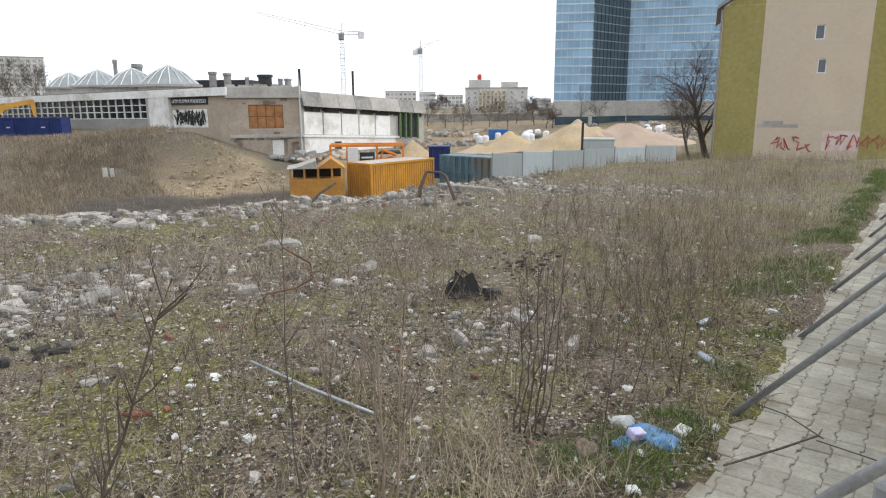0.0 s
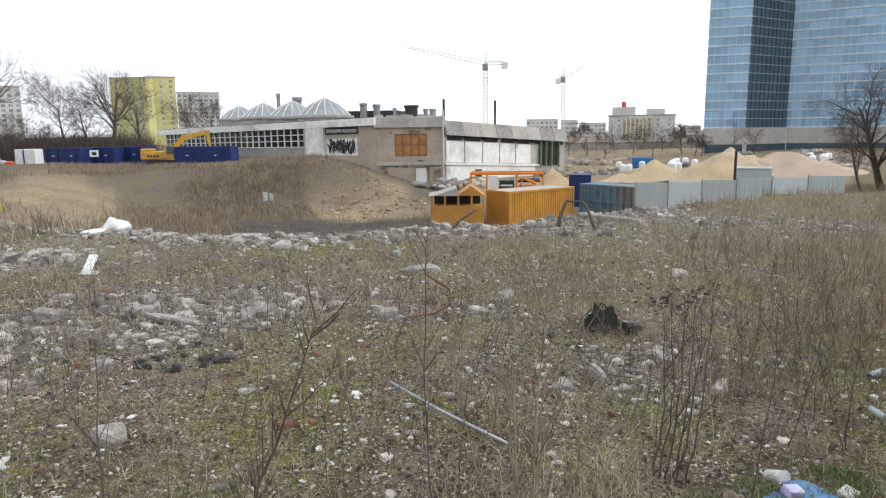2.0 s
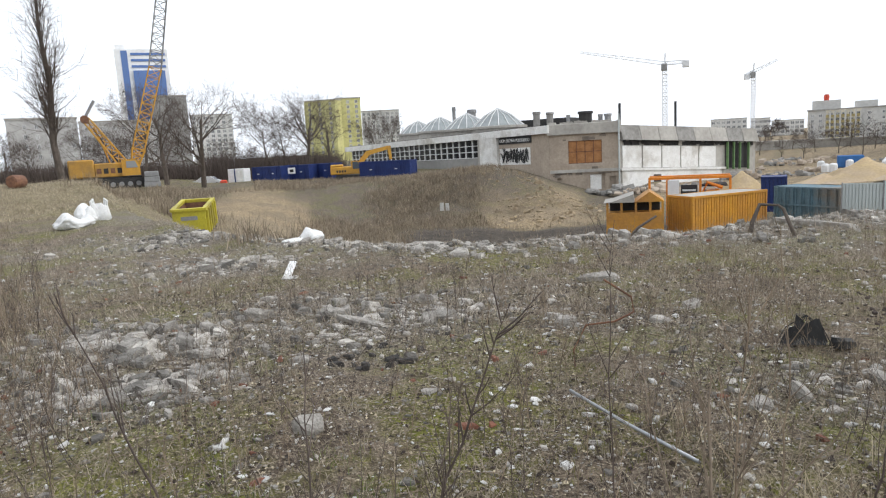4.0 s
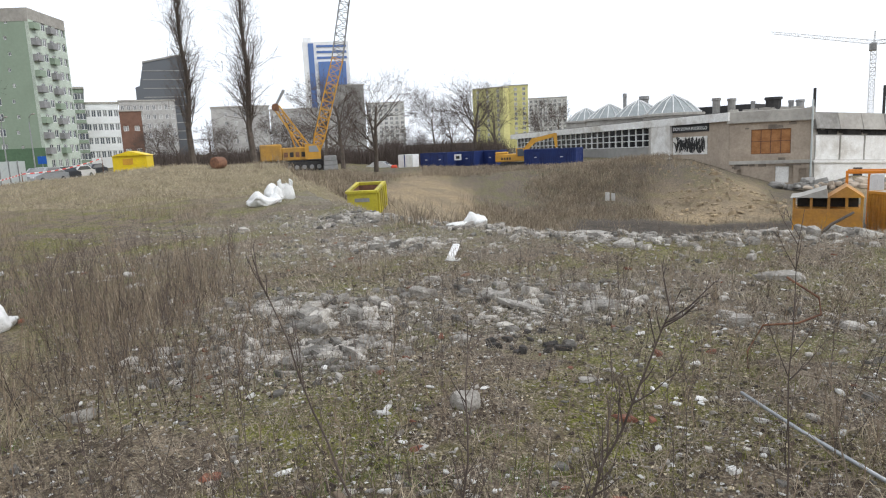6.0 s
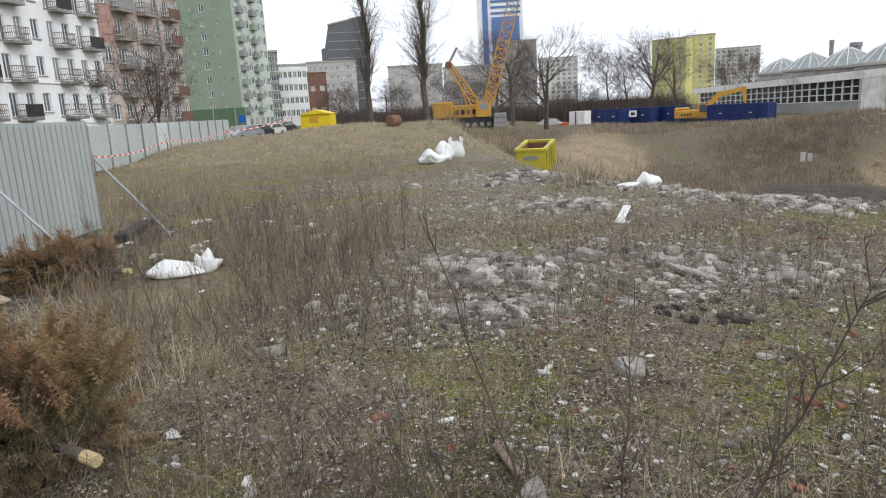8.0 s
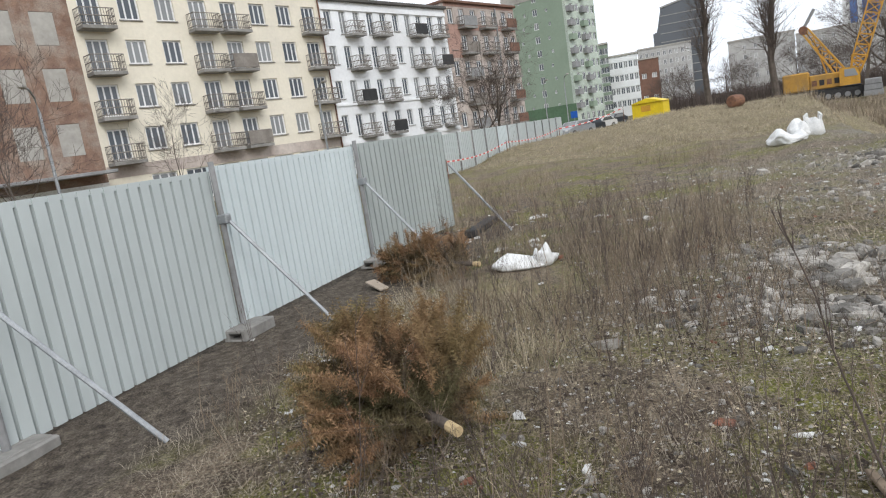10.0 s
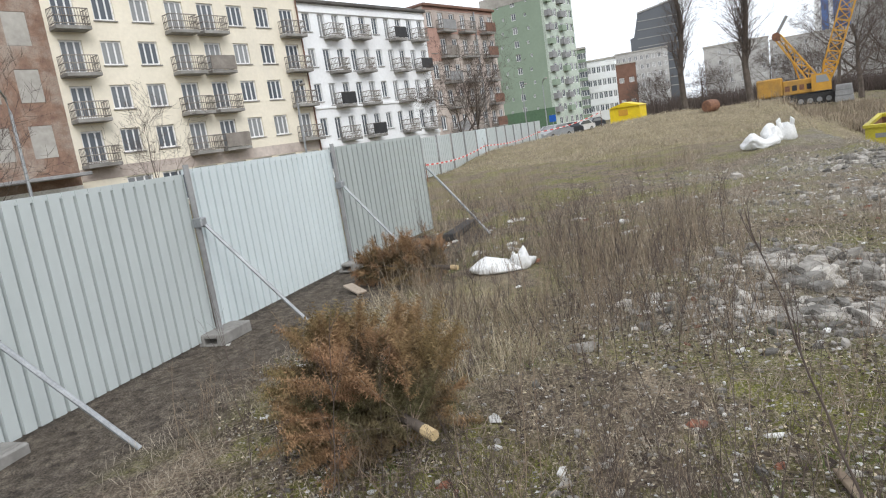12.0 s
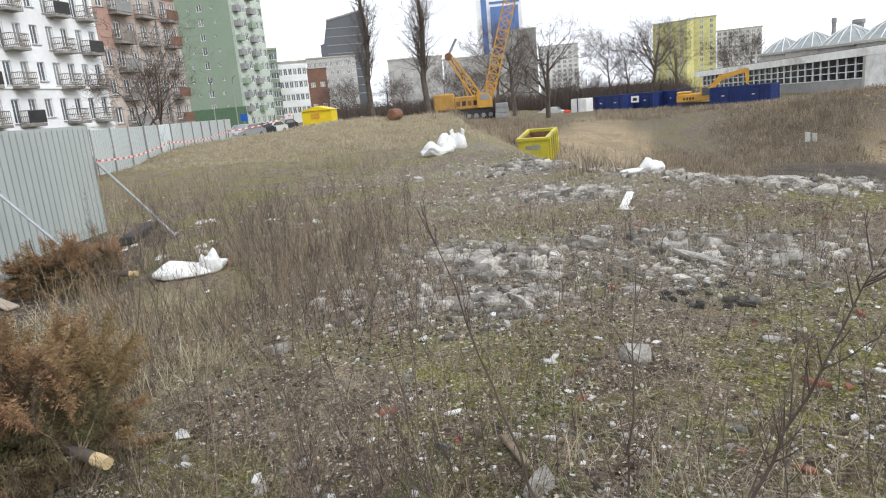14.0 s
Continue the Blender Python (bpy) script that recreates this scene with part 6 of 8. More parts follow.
def poplar(az, d, h, seed, label):
    rnd = random.Random(seed)
    TWIG[0] = 0.012
    x, y = polar(az, d)
    t = thing("tree", label, "tree", pose(x, y, height(x, y) - 0.2))
    limbs, twigs = Geo(), Geo()
    trunk = [Vector((0.14 * math.sin(i * 1.3 + seed), 0.14 * math.cos(i * 1.7), h * i / 10)) for i in range(11)]
    limbs.tube(trunk, [0.3 * (1 - 0.93 * i / 10) ** 1.1 for i in range(11)], 8)
    for k in range(105):
        s = rnd.uniform(0.14, 0.97) * 10
        i = int(s)
        p = trunk[i].lerp(trunk[i + 1], s - i)
        a = rnd.uniform(0, 6.283)
        sp = rnd.uniform(0.16, 0.42)
        grow(limbs, twigs, p, Vector((math.cos(a) * sp, math.sin(a) * sp, 1)), rnd.uniform(2.0, 4.6) * (1.12 - 0.07 * s), 0.06 * (1.1 - 0.08 * s), 1, 4, rnd, 0.12, (0, 6, 3, 0), 0.14)
    part("trunk", limbs, M_BARK, t)
    part("crown", twigs, M_TWIG, t, "narrow crown of upright bare twigs")


poplar(61.65, 62, 22, 3, "tall bare poplar with narrow upright crown")
poplar(57.0, 60, 22, 8, "tall slender bare poplar beside the crane")
tree(49.75, 90, 15, 21, "bare tree behind the crawler crane", r=0.42, up=0.1, kids=(11, 6, 5, 3))
tree(47.0, 82, 14.5, 22, "bare spreading tree beside the site hut", r=0.42, up=0.1, kids=(11, 6, 5, 3))
tree(51.3, 105, 16, 23, "bare tree behind the crane boom", r=0.35)
tree(38.8, 112, 18.5, 24, "bare spreading tree behind blue containers", r=0.5, up=0.08, kids=(11, 7, 5, 3))
tree(36.9, 118, 16, 25, "dark bare tree behind blue containers", r=0.35)
tree(41.9, 118, 14.5, 26, "dense bare tree behind containers", r=0.3, kids=(10, 7, 6, 4))
tree(40.5, 125, 14.5, 27, "dense bare tree behind containers", r=0.3)
tree(32.6, 200, 17, 28, "bare round-crowned tree behind the hall", r=0.4, up=0.12)
tree(31.4, 210, 17, 29, "bare round-crowned tree behind the hall", r=0.4, up=0.12)
for i, (az, d, h) in enumerate(((54.0, 125, 10), (55.4, 130, 11), (58.9, 140, 10), (60.3, 120, 9), (62.7, 120, 9), (64.0, 125, 10), (53.0, 130, 12), (48.3, 130, 10), (45.2, 135, 9), (43.6, 140, 9), (50.5, 140, 12), (52.0, 120, 10))):
    tree(az, d, h, 40 + i, "bare tree in the thicket behind the site", r=0.2, kids=(10, 6, 5, 3))
tree(78.4, 52, 11.5, 60, "bare street tree before the pink house", r=0.2, kids=(8, 6, 5, 3))
tree(79.8, 54, 9, 61, "bare street tree with thin limbs", r=0.14)
tree(104.6, 40, 8.2, 62, "young bare street tree before the cream house", r=0.06, up=0.12, kids=(10, 5, 4, 2))
tree(116.0, 30, 8.4, 63, "young bare street tree before the brick house", r=0.08, up=0.12, kids=(10, 6, 5, 3))
tree(119.5, 28, 8.0, 64, "young bare street tree", r=0.08, up=0.12, kids=(10, 6, 5, 3))
tree(-21.75, 60, 12.0, 65, "leaning bare tree with forked trunk beside the gable", r=0.36, lean=-0.35, kids=(11, 6, 6, 3), up=0.08)
tree(-20.6, 56, 7.5, 66, "bare multi-stemmed tree beside the gable", r=0.16, lean=-0.2, kids=(11, 7, 6, 4))
tree(-8.0, 170, 8, 67, "small bare tree on the building site", r=0.2)
tree(-9.0, 150, 6, 68, "small bare bush on the building site", r=0.15)
tree(0.2, 230, 9, 69, "distant small bare tree", r=0.2)
for i in range(26):
    az = 5.5 - 0.75 * i
    tree(az, 150 + 14 * (i * 7 % 5), 6 + (i * 5 % 4), 120 + i, "bare scrub tree beyond the building site", r=0.14, kids=(9, 6, 5))


# ---- big bags, sacks and litter ----
def sack(name, label, x, y, size, seed, material=M_BIGBAG, category="sack", dz=0.0, folds=2.2, fine=1):
    """A slumped woven sack: a bulging, creased cushion."""
    g, n, m_ = Geo(), 26 * fine, 14 * fine
    sx, sy, sz = size
    for j in range(m_ + 1):
        v = j / m_
        for i in range(n):
            a = 2 * math.pi * i / n
            ph = -math.pi / 2 + math.pi * v
            c = abs(math.cos(ph)) ** 0.55
            k = 1 + 0.2 * noise.noise((1.7 * math.cos(a), 1.7 * math.sin(a), seed + 2 * v)) + 0.12 * noise.noise((folds * 3 * math.cos(a), folds * 3 * math.sin(a), seed + 5 * v))
            if fine > 1:
                k += 0.22 * abs(noise.noise((5 * math.cos(a), 5 * math.sin(a), seed + 6 * v)))
            zz = (0.5 + 0.5 * math.sin(ph)) * sz * (0.8 + 0.55 * noise.noise((1.3 * math.cos(a) * c, 1.3 * math.sin(a) * c, seed + 7)))
            g.v.append((sx * c * k * math.cos(a), sy * c * k * math.sin(a), zz))
    for j in range(m_):
        for i in range(n):
            q = (i + 1) % n
            g.f.append((j * n + i, j * n + q, (j + 1) * n + q, (j + 1) * n + i))
    return solo(name, g, material, label, category, pose(x, y, height(x, y) - 0.03 + dz, 0, 0, seed * 37 % 360), smooth=True)


def bulk_bag(az, d, w, h, seed, label, slump=0.0):
    x, y = polar(az, d)
    o = thing("bulk_bag", label, "bulk bag", pose(x, y, height(x, y) - 0.05, 0, 0, az + 20 * slump), group="bulk bags")
    g, n = Geo(), 24
    prof = [(0.42, 0.0), (0.54, 0.12), (0.57, 0.45), (0.54, 0.78), (0.5, 0.9), (0.42, 0.86)]
    for r, z in prof:
        for i in range(n):
            a = 2 * math.pi * i / n
            sq = 1 / max(abs(math.cos(a)), abs(math.sin(a))) ** 0.55
            k = 1 + 0.3 * noise.noise((2.2 * math.cos(a), 2.2 * math.sin(a), seed + z * 3))
            g.v.append((w * r * sq * k * math.cos(a) + slump * z * 0.3, w * r * sq * k * math.sin(a), h * z * (1 + 0.4 * noise.noise((math.cos(a) * 2, math.sin(a) * 2, seed)))))
    for j in range(len(prof) - 1):
        for i in range(n):
            q = (i + 1) % n
            g.f.append((j * n + i, j * n + q, (j + 1) * n + q, (j + 1) * n + i))
    g.f.append(tuple(range((len(prof) - 1) * n, len(prof) * n)))
    part("body", g, M_BIGBAG, o, smooth=True)
    for a in (0.8, 2.4, 4.0, 5.5):
        c, s = math.cos(a) * w * 0.62, math.sin(a) * w * 0.62
        part("loop", Geo().tube([(c, s, h * 0.85), (c * 1.1, s * 1.1, h * 1.1), (c * 0.8, s * 0.8, h * 1.22), (c * 0.7, s * 0.7, h * 0.88)], 0.035, 5), M_BIGBAG, o)


sack("bulk_bag", "slumped white woven bulk bag on rubble", *polar(56.5, 23.6), (0.6, 0.52, 0.5), 4, category="bulk bag", fine=2, folds=1.4)
bulk_bag(54.7, 24.6, 0.5, 0.62, 2, "white bulk bag standing with raised loops")
sack("bulk_bag", "white woven bulk bag folded behind another", *polar(55.55, 24.6), (0.36, 0.36, 0.62), 11, category="bulk bag", fine=2)
sack("white_sack", "crumpled white plastic sack at the rubble edge", *polar(38.8, 15.4), (0.28, 0.2, 0.34), 6, folds=4)
sack("white_sack", "flat white plastic sheet at the rubble edge", *polar(40.3, 15.2), (0.3, 0.2, 0.12), 7)
s_ = sack("white_sack", "white woven sack lying in dry weeds", -9.25, 1.95, (0.5, 0.27, 0.22), 2.35, folds=1.5)
sack("white_sack", "crumpled white bag end in dry weeds", -9.1, 2.2, (0.13, 0.15, 0.32), 9, folds=2)
M_BLUEBAG = mat("blue_plastic_bag", (0.04, 0.14, 0.3), (0.09, 0.24, 0.42), 9, rough=0.35, spec=0.5)
M_LILAC = mat("lilac_packaging", (0.35, 0.3, 0.6), (0.6, 0.6, 0.65), 14, rough=0.4)
sack("plastic_bag", "crumpled blue plastic bag on grass beside the path", 1.27, 3.66, (0.17, 0.11, 0.085), 3.3, M_BLUEBAG, "plastic bag", folds=3, fine=2)
sack("plastic_bag", "crumpled blue plastic bag with pale edge", 1.1, 3.62, (0.1, 0.08, 0.065), 5.1, M_BLUEBAG, "plastic bag", folds=3, fine=2)
solo("carton", Geo().bevel_box(-0.05, -0.035, 0, 0.05, 0.035, 0.05, 0.006), M_LILAC, "lilac and white carton on the blue bag", "carton", pose(1.13, 3.6, height(1.13, 3.6) + 0.05, 14, 10, 30))
solo("carton", Geo().bevel_box(-0.06, -0.04, 0, 0.06, 0.04, 0.03, 0.006), M_WHITE_RUBBISH, "small white carton beside the blue bag", "carton", pose(1.45, 3.72, height(1.45, 3.72), 10, 0, 50))
solo("paper_cup", Geo().lathe([(0.035, 0), (0.045, 0.12), (0.047, 0.125)], 14), M_WHITE_RUBBISH, "white paper cup lying on grass", "cup", pose(1.1, 3.92, height(1.1, 3.92) + 0.05, 70, 0, 30))
sack("stone", "brown lump of clay beside the blue bag", 0.86, 3.62, (0.085, 0.07, 0.1), 12, mat("brown_clay", (0.2, 0.15, 0.115), (0.15, 0.11, 0.085), 8, bump=0.4), "stone")
M_PET = mat("clear_blue_plastic", (0.4, 0.45, 0.47), (0.3, 0.35, 0.38), 8, rough=0.12, spec=0.6)
for x, y, t, lab in ((2.43, 5.88, 40, "crushed blue-clear plastic bottle in weeds"), (2.05, 4.85, 100, "crushed clear plastic bottle near the path")):
    b = thing("plastic_bottle", lab, "bottle", pose(x, y, height(x, y) + 0.03, 0, 90, t) @ Matrix.Diagonal((0.8, 0.8, 0.8, 1)))
    part("body", Geo().lathe([(0.012, -0.12), (0.014, -0.1), (0.036, -0.07), (0.03, -0.02), (0.037, 0.03), (0.031, 0.07), (0.035, 0.12)], 12), M_PET, b, smooth=True)
    part("cap", Geo().lathe([(0.014, -0.14), (0.014, -0.121)], 10), M_BLUE, b)

# torn black umbrella
um = thing("umbrella", "torn black umbrella lying open on rubble", "umbrella", pose(0.22, 6.85, height(0.22, 6.85) + 0.01, 0, 0, 15) @ Matrix.Diagonal((0.62, 0.62, 0.85, 1)))
g = Geo()
n = 8
for i in range(n):
    a0, a1 = 2 * math.pi * i / n, 2 * math.pi * (i + 1) / n
    rr = (0.34, 0.27, 0.36, 0.22, 0.33, 0.3, 0.24, 0.35)
    p0, p1 = (rr[i] * math.cos(a0), rr[i] * 0.5 * math.sin(a0), 0.02), (rr[(i + 1) % n] * math.cos(a1), rr[(i + 1) % n] * 0.5 * math.sin(a1), 0.03)
    hi = (0.3, 0.18, 0.27, 0.34, 0.2, 0.29, 0.16, 0.32)
    r0 = ((p0[0]) * 0.62, p0[1] * 0.62, hi[i])
    r1 = ((p1[0]) * 0.62, p1[1] * 0.62, hi[(i + 1) % n])
    mid = ((p0[0] + p1[0]) * 0.26, (p0[1] + p1[1]) * 0.26, 0.1)
    top = (0.03, 0.0, 0.24)
    g.add([p0, p1, r1, mid, r0, top], [(0, 3, 4), (0, 1, 3), (1, 2, 3), (4, 3, 5), (3, 2, 5)])
part("canopy", g, M_BLACK, um)
for i in range(n):
    a = 2 * math.pi * i / n
    part("rib", Geo().tube([(0.03, 0, 0.34), (0.26 * math.cos(a), 0.14 * math.sin(a), 0.2), (0.38 * math.cos(a), 0.2 * math.sin(a), 0.02)], 0.006, 4), M_DARK, um)
solo("rag", Geo().rock((0, 0, 0.05), 0.16, 0.8, random.Random(4)), M_BLACK, "dark crumpled rag beside the umbrella", "rag", pose(0.52, 6.85, height(0.52, 6.85)))

# marked stones and slabs
def stone(x, y, size, squash, seed, label, material=M_STONE, dz=0.0):
    g = Geo().rock((0, 0, size * squash * 0.3), size, squash, random.Random(seed))
    solo("stone", g, material, label, "stone", pose(x, y, height(x, y) + dz, 0, 0, seed * 50))


for i, (x, y, sz, q, lab) in enumerate(((-3.06, 3.61, 0.16, 0.95, "upright pale broken stone on moss"), (-0.1, 5.24, 0.19, 0.7, "pale broken concrete lump in weeds"), (0.16, 5.5, 0.13, 0.8, "pale broken concrete lump in weeds"), (-5.4, 1.75, 0.15, 0.7, "rounded pale stone among dry weeds"),
                                        (-6.48, 2.95, 0.2, 0.6, "broad pale stone among dry weeds"), (-3.5, 1.2, 0.07, 0.6, "small white stone on moss"), (-2.35, 2.0, 0.16, 0.7, "pale stone half hidden by weeds"), (-4.3, 5.0, 0.16, 0.6, "white stone beside the black lump"), (-2.05, 6.9, 0.2, 0.8, "rounded grey stone on rubble"),
                                        (-2.3, 7.2, 0.15, 0.8, "rounded grey stone on rubble"), (-4.2, 7.6, 0.17, 0.8, "pale broken stone on rubble"), (-5.9, 6.2, 0.22, 0.6, "broken concrete piece on rubble"), (-5.0, 6.6, 0.24, 0.6, "broken concrete piece on rubble"), (-6.4, 6.9, 0.2, 0.6, "broken concrete piece on rubble"),
                                        (-4.9, 4.4, 0.12, 0.5, "flat pale stone on moss"), (-2.6, 4.6, 0.11, 0.5, "flat pale stone on moss"), (0.75, 6.0, 0.22, 0.4, "flat white concrete piece below the umbrella"), (-0.9, 8.1, 0.2, 0.4, "flat pale concrete piece"), (-6.8, 4.4, 0.2, 0.6, "broken concrete piece on rubble"))):
    stone(x, y, sz * 0.72, q, i + 3, lab)
M_CHAR = mat("charred_lump", (0.085, 0.078, 0.072), (0.045, 0.042, 0.04), 12, bump=0.6)
for k in range(16):
    q = random.Random(90 + k)
    stone(-3.6 + q.uniform(-0.38, 0.38), 5.3 + q.uniform(-0.42, 0.42), q.uniform(0.03, 0.085), 0.7, 40 + k, "black charred lump on rubble", M_CHAR)
stone(-4.5, 4.95, 0.07, 0.6, 52, "orange broken brick on rubble", M_BRICKBIT)
stone(-2.07, 4.18, 0.07, 0.4, 53, "orange broken tile on moss", M_BRICKBIT)
stone(-1.9, 4.26, 0.045, 0.5, 54, "dull red broken brick on moss", M_BRICKBIT)
stone(-2.9, 2.9, 0.05, 0.5, 55, "dull red broken brick on moss", M_BRICKBIT)
for x, y, l, w, t, lab in ((-4.37, 6.35, 0.42, 0.1, 5, "long pale concrete lump on rubble"), (-6.4, 11.6, 0.6, 0.2, 12, "pale concrete slab on the rubble edge"), (-2.2, 9.3, 0.45, 0.14, -8, "flat pale concrete slab"), (1.4, 9.8, 0.3, 0.1, 20, "flat pale concrete slab"), (-3.3, 12.9, 0.7, 0.2, 10, "pale concrete slab on the rubble edge"), (0.8, 14.8, 0.8, 0.16, -10, "pale concrete slab on the rubble edge")):
    g = Geo().rock((0, 0, 0.03), w * 1.1, 0.55, random.Random(int(l * 90 + t + 50)))
    g.v = [(px * l / w * 0.8, py, pz) for px, py, pz in g.v]
    solo("concrete_slab", g, M_STONE, lab, "concrete slab", pose(x, y, height(x, y) - 0.01, 4, 3, t))
solo("board_scrap", Geo().bevel_box(-0.07, -0.28, 0, 0.07, 0.28, 0.05, 0.02), M_FRAME, "white plastic panel leaning on rubble", "panel", pose(-7.6, 8.8, height(-7.6, 8.8) + 0.06, 22, 0, 25))
solo("board_scrap", Geo().bevel_box(-0.12, -0.12, 0, 0.12, 0.12, 0.03, 0.01), M_WHITE_RUBBISH, "white broken plastic piece on rubble", "panel", pose(-7.35, 8.5, height(-7.35, 8.5), 0, 4, 25))
x, y = polar(26.4, 58.8)
solo("white_marker", Geo().bevel_box(-0.36, -0.08, 0, 0.0, 0.08, 0.92, 0.015).bevel_box(0.14, -0.08, 0, 0.46, 0.08, 0.84, 0.015), M_WHITE_RUBBISH, "two white marker boards in the pit", "marker", pose(x, y, height(x, y) - 0.02, 0, 0, 26))

# pipe, hose, rods, planks
solo("steel_pipe", Geo().tube([(-1.4, 4.66, 0.16), (-0.95, 4.3, 0.13), (-0.42, 3.92, 0.1)], 0.0125, 10), M_STEEL, "thin grey pipe lying across weeds", "pipe", smooth=True)
g = Geo().tube([(-1.62, 5.6, 0.02), (-1.6, 5.5, 0.2), (-1.5, 5.55, 0.42), (-1.25, 5.55, 0.47), (-1.1, 5.6, 0.55), (-1.12, 5.6, 0.68), (-1.35, 5.6, 0.82)], 0.009, 6)
solo("steel_rod", g, M_RUST, "bent rusty reinforcing rod rising from rubble", "rod", smooth=True)
for pts, r in (([(-0.45, 13.6, -0.05), (-0.4, 13.7, 0.3), (-0.28, 13.9, 0.62), (0.05, 13.9, 0.6)], 0.05), ([(0.35, 13.6, -0.4), (0.3, 13.6, 0.1), (0.12, 13.7, 0.55), (0.02, 13.8, 0.62)], 0.045), ([(-2.6, 12.6, 0.0), (-2.35, 12.9, 0.3), (-2.05, 13.1, 0.5)], 0.03)):
    solo("dead_branch", Geo().tube(pts, [r, r * 0.9, r * 0.7, r * 0.5][:len(pts)], 6), M_BARK, "dark dead branch standing in rubble", "branch", smooth=True)
solo("timber_plank", Geo().bevel_box(-0.2, -0.025, 0, 0.2, 0.025, 0.025, 0.006), M_STEM, "weathered brown lath in weeds", "plank", pose(-2.67, 2.12, height(-2.67, 2.12) + 0.02, 3, 4, 160))
solo("dead_branch", Geo().tube([(1.55, 3.35, 0.06), (1.95, 3.5, 0.08), (2.22, 3.62, 0.09), (2.3, 3.72, 0.08)], [0.006, 0.007, 0.006, 0.003], 6), M_TWIG, "dark dead branch lying on the path", "branch")
solo("dead_branch", Geo().tube([(2.25, 3.62, 0.07), (2.2, 3.95, 0.06), (2.0, 4.25, 0.05)], 0.0045, 5), M_TWIG, "thin dead branch on the path", "branch")
solo("dead_branch", Geo().tube([(2.2, 3.6, 0.07), (2.5, 3.3, 0.06), (2.8, 3.1, 0.05)], 0.004, 5), M_TWIG, "thin dead twig on the path", "branch")
x, y = polar(59.8, 41)
o = thing("steel_drum", "rusty round drum lying on the mound", "drum", pose(x, y, height(x, y) + 0.28, 90, 0, 20))
part("shell", Geo().lathe([(0.24, -0.4), (0.33, -0.36), (0.36, 0.0), (0.33, 0.36), (0.24, 0.4)], 16), M_RUST, o)


# ---- felled fir trees ----
def felled_fir(a, b, r, seed, label, count=90, sprays=26):
    """A dead fir lying on its side; a is the sawn end, b the tip."""
    rnd = random.Random(seed)
    a, b = Vector(a), Vector(b)
    ax = (b - a).normalized()
    L = (b - a).length
    t = thing("felled_fir", label, "fir tree", Matrix.Translation(a))
    part("trunk", Geo().tube([Vector((0, 0, 0)), ax * L * 0.5, ax * L], [0.036, 0.028, 0.01], 9, False), M_BARK, t, smooth=True)
    part("sawn_end", Geo().tube([-ax * 0.1, ax * 0.004], [0.036, 0.038], 10), mat("fresh_cut_wood", (0.55, 0.42, 0.24), (0.48, 0.36, 0.2), 12), t, "pale sawn trunk end")
    boughs, inner, outer = Geo(), Geo(), Geo()
    side = ax.orthogonal().normalized()
    for k in range(count):
        s = rnd.uniform(0.07, 1.0)
        d = Vector(side)
        d.rotate(Matrix.Rotation(rnd.uniform(0, 6.283), 3, ax))
        p = ax * L * s
        ln = r * (1.1 - 0.6 * s) * rnd.uniform(0.6, 1.1)
        q = p + (d * 0.92 + ax * rnd.uniform(-0.05, 0.5)).normalized() * ln
        if (a + q).z > 0.98:
            q.z = 0.98 - a.z - rnd.uniform(0, 0.25)
        if (a + q).z < 0.03:
            q.z = 0.03 - a.z + rnd.uniform(0, 0.06)
        m1 = p.lerp(q, 0.5) + Vector((0, 0, rnd.uniform(-0.04, 0.03)))
        boughs.tube([p, m1, q], [0.0045, 0.004, 0.002], 4, False)
        for j in range(sprays):
            u = rnd.uniform(0.1, 1.0)
            o = (p.lerp(m1, u * 2) if u < 0.5 else m1.lerp(q, u * 2 - 1))
            w = ((q - p).normalized() * 0.8 + Vector((rnd.uniform(-1, 1), rnd.uniform(-1, 1), rnd.uniform(-0.7, 0.8))) * 0.75).normalized()
            l2 = rnd.uniform(0.06, 0.17)
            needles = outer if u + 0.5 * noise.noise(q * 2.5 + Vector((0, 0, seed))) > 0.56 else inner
            n1 = w.orthogonal().normalized()
            n1.rotate(Matrix.Rotation(rnd.uniform(0, 6.283), 3, w))
            for e in range(5):
                c = o + w * l2 * e / 5
                for sgn in (1, -1):
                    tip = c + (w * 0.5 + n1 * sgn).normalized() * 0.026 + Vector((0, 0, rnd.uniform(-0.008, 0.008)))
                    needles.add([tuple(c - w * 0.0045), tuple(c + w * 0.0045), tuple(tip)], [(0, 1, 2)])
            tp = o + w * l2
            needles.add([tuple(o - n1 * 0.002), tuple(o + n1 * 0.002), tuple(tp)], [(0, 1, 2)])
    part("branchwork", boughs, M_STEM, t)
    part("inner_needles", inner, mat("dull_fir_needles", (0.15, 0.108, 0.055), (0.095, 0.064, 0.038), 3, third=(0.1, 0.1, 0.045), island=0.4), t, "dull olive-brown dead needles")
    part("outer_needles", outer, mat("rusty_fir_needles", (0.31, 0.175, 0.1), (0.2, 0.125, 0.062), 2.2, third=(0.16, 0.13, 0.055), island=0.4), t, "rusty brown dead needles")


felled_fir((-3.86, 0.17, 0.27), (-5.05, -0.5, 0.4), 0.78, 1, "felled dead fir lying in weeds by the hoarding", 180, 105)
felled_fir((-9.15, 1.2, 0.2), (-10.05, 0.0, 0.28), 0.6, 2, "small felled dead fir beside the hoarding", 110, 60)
solo("timber_plank", Geo().bevel_box(-0.2, -0.08, 0, 0.2, 0.08, 0.03, 0.006), M_BUFF, "pale broken board beside the small fir", "plank", pose(-9.5, -0.2, height(-9.5, -0.2) + 0.05, 0, 12, 30))


# ---- plants, rubble and grit ----
rng = np.random.default_rng(7)


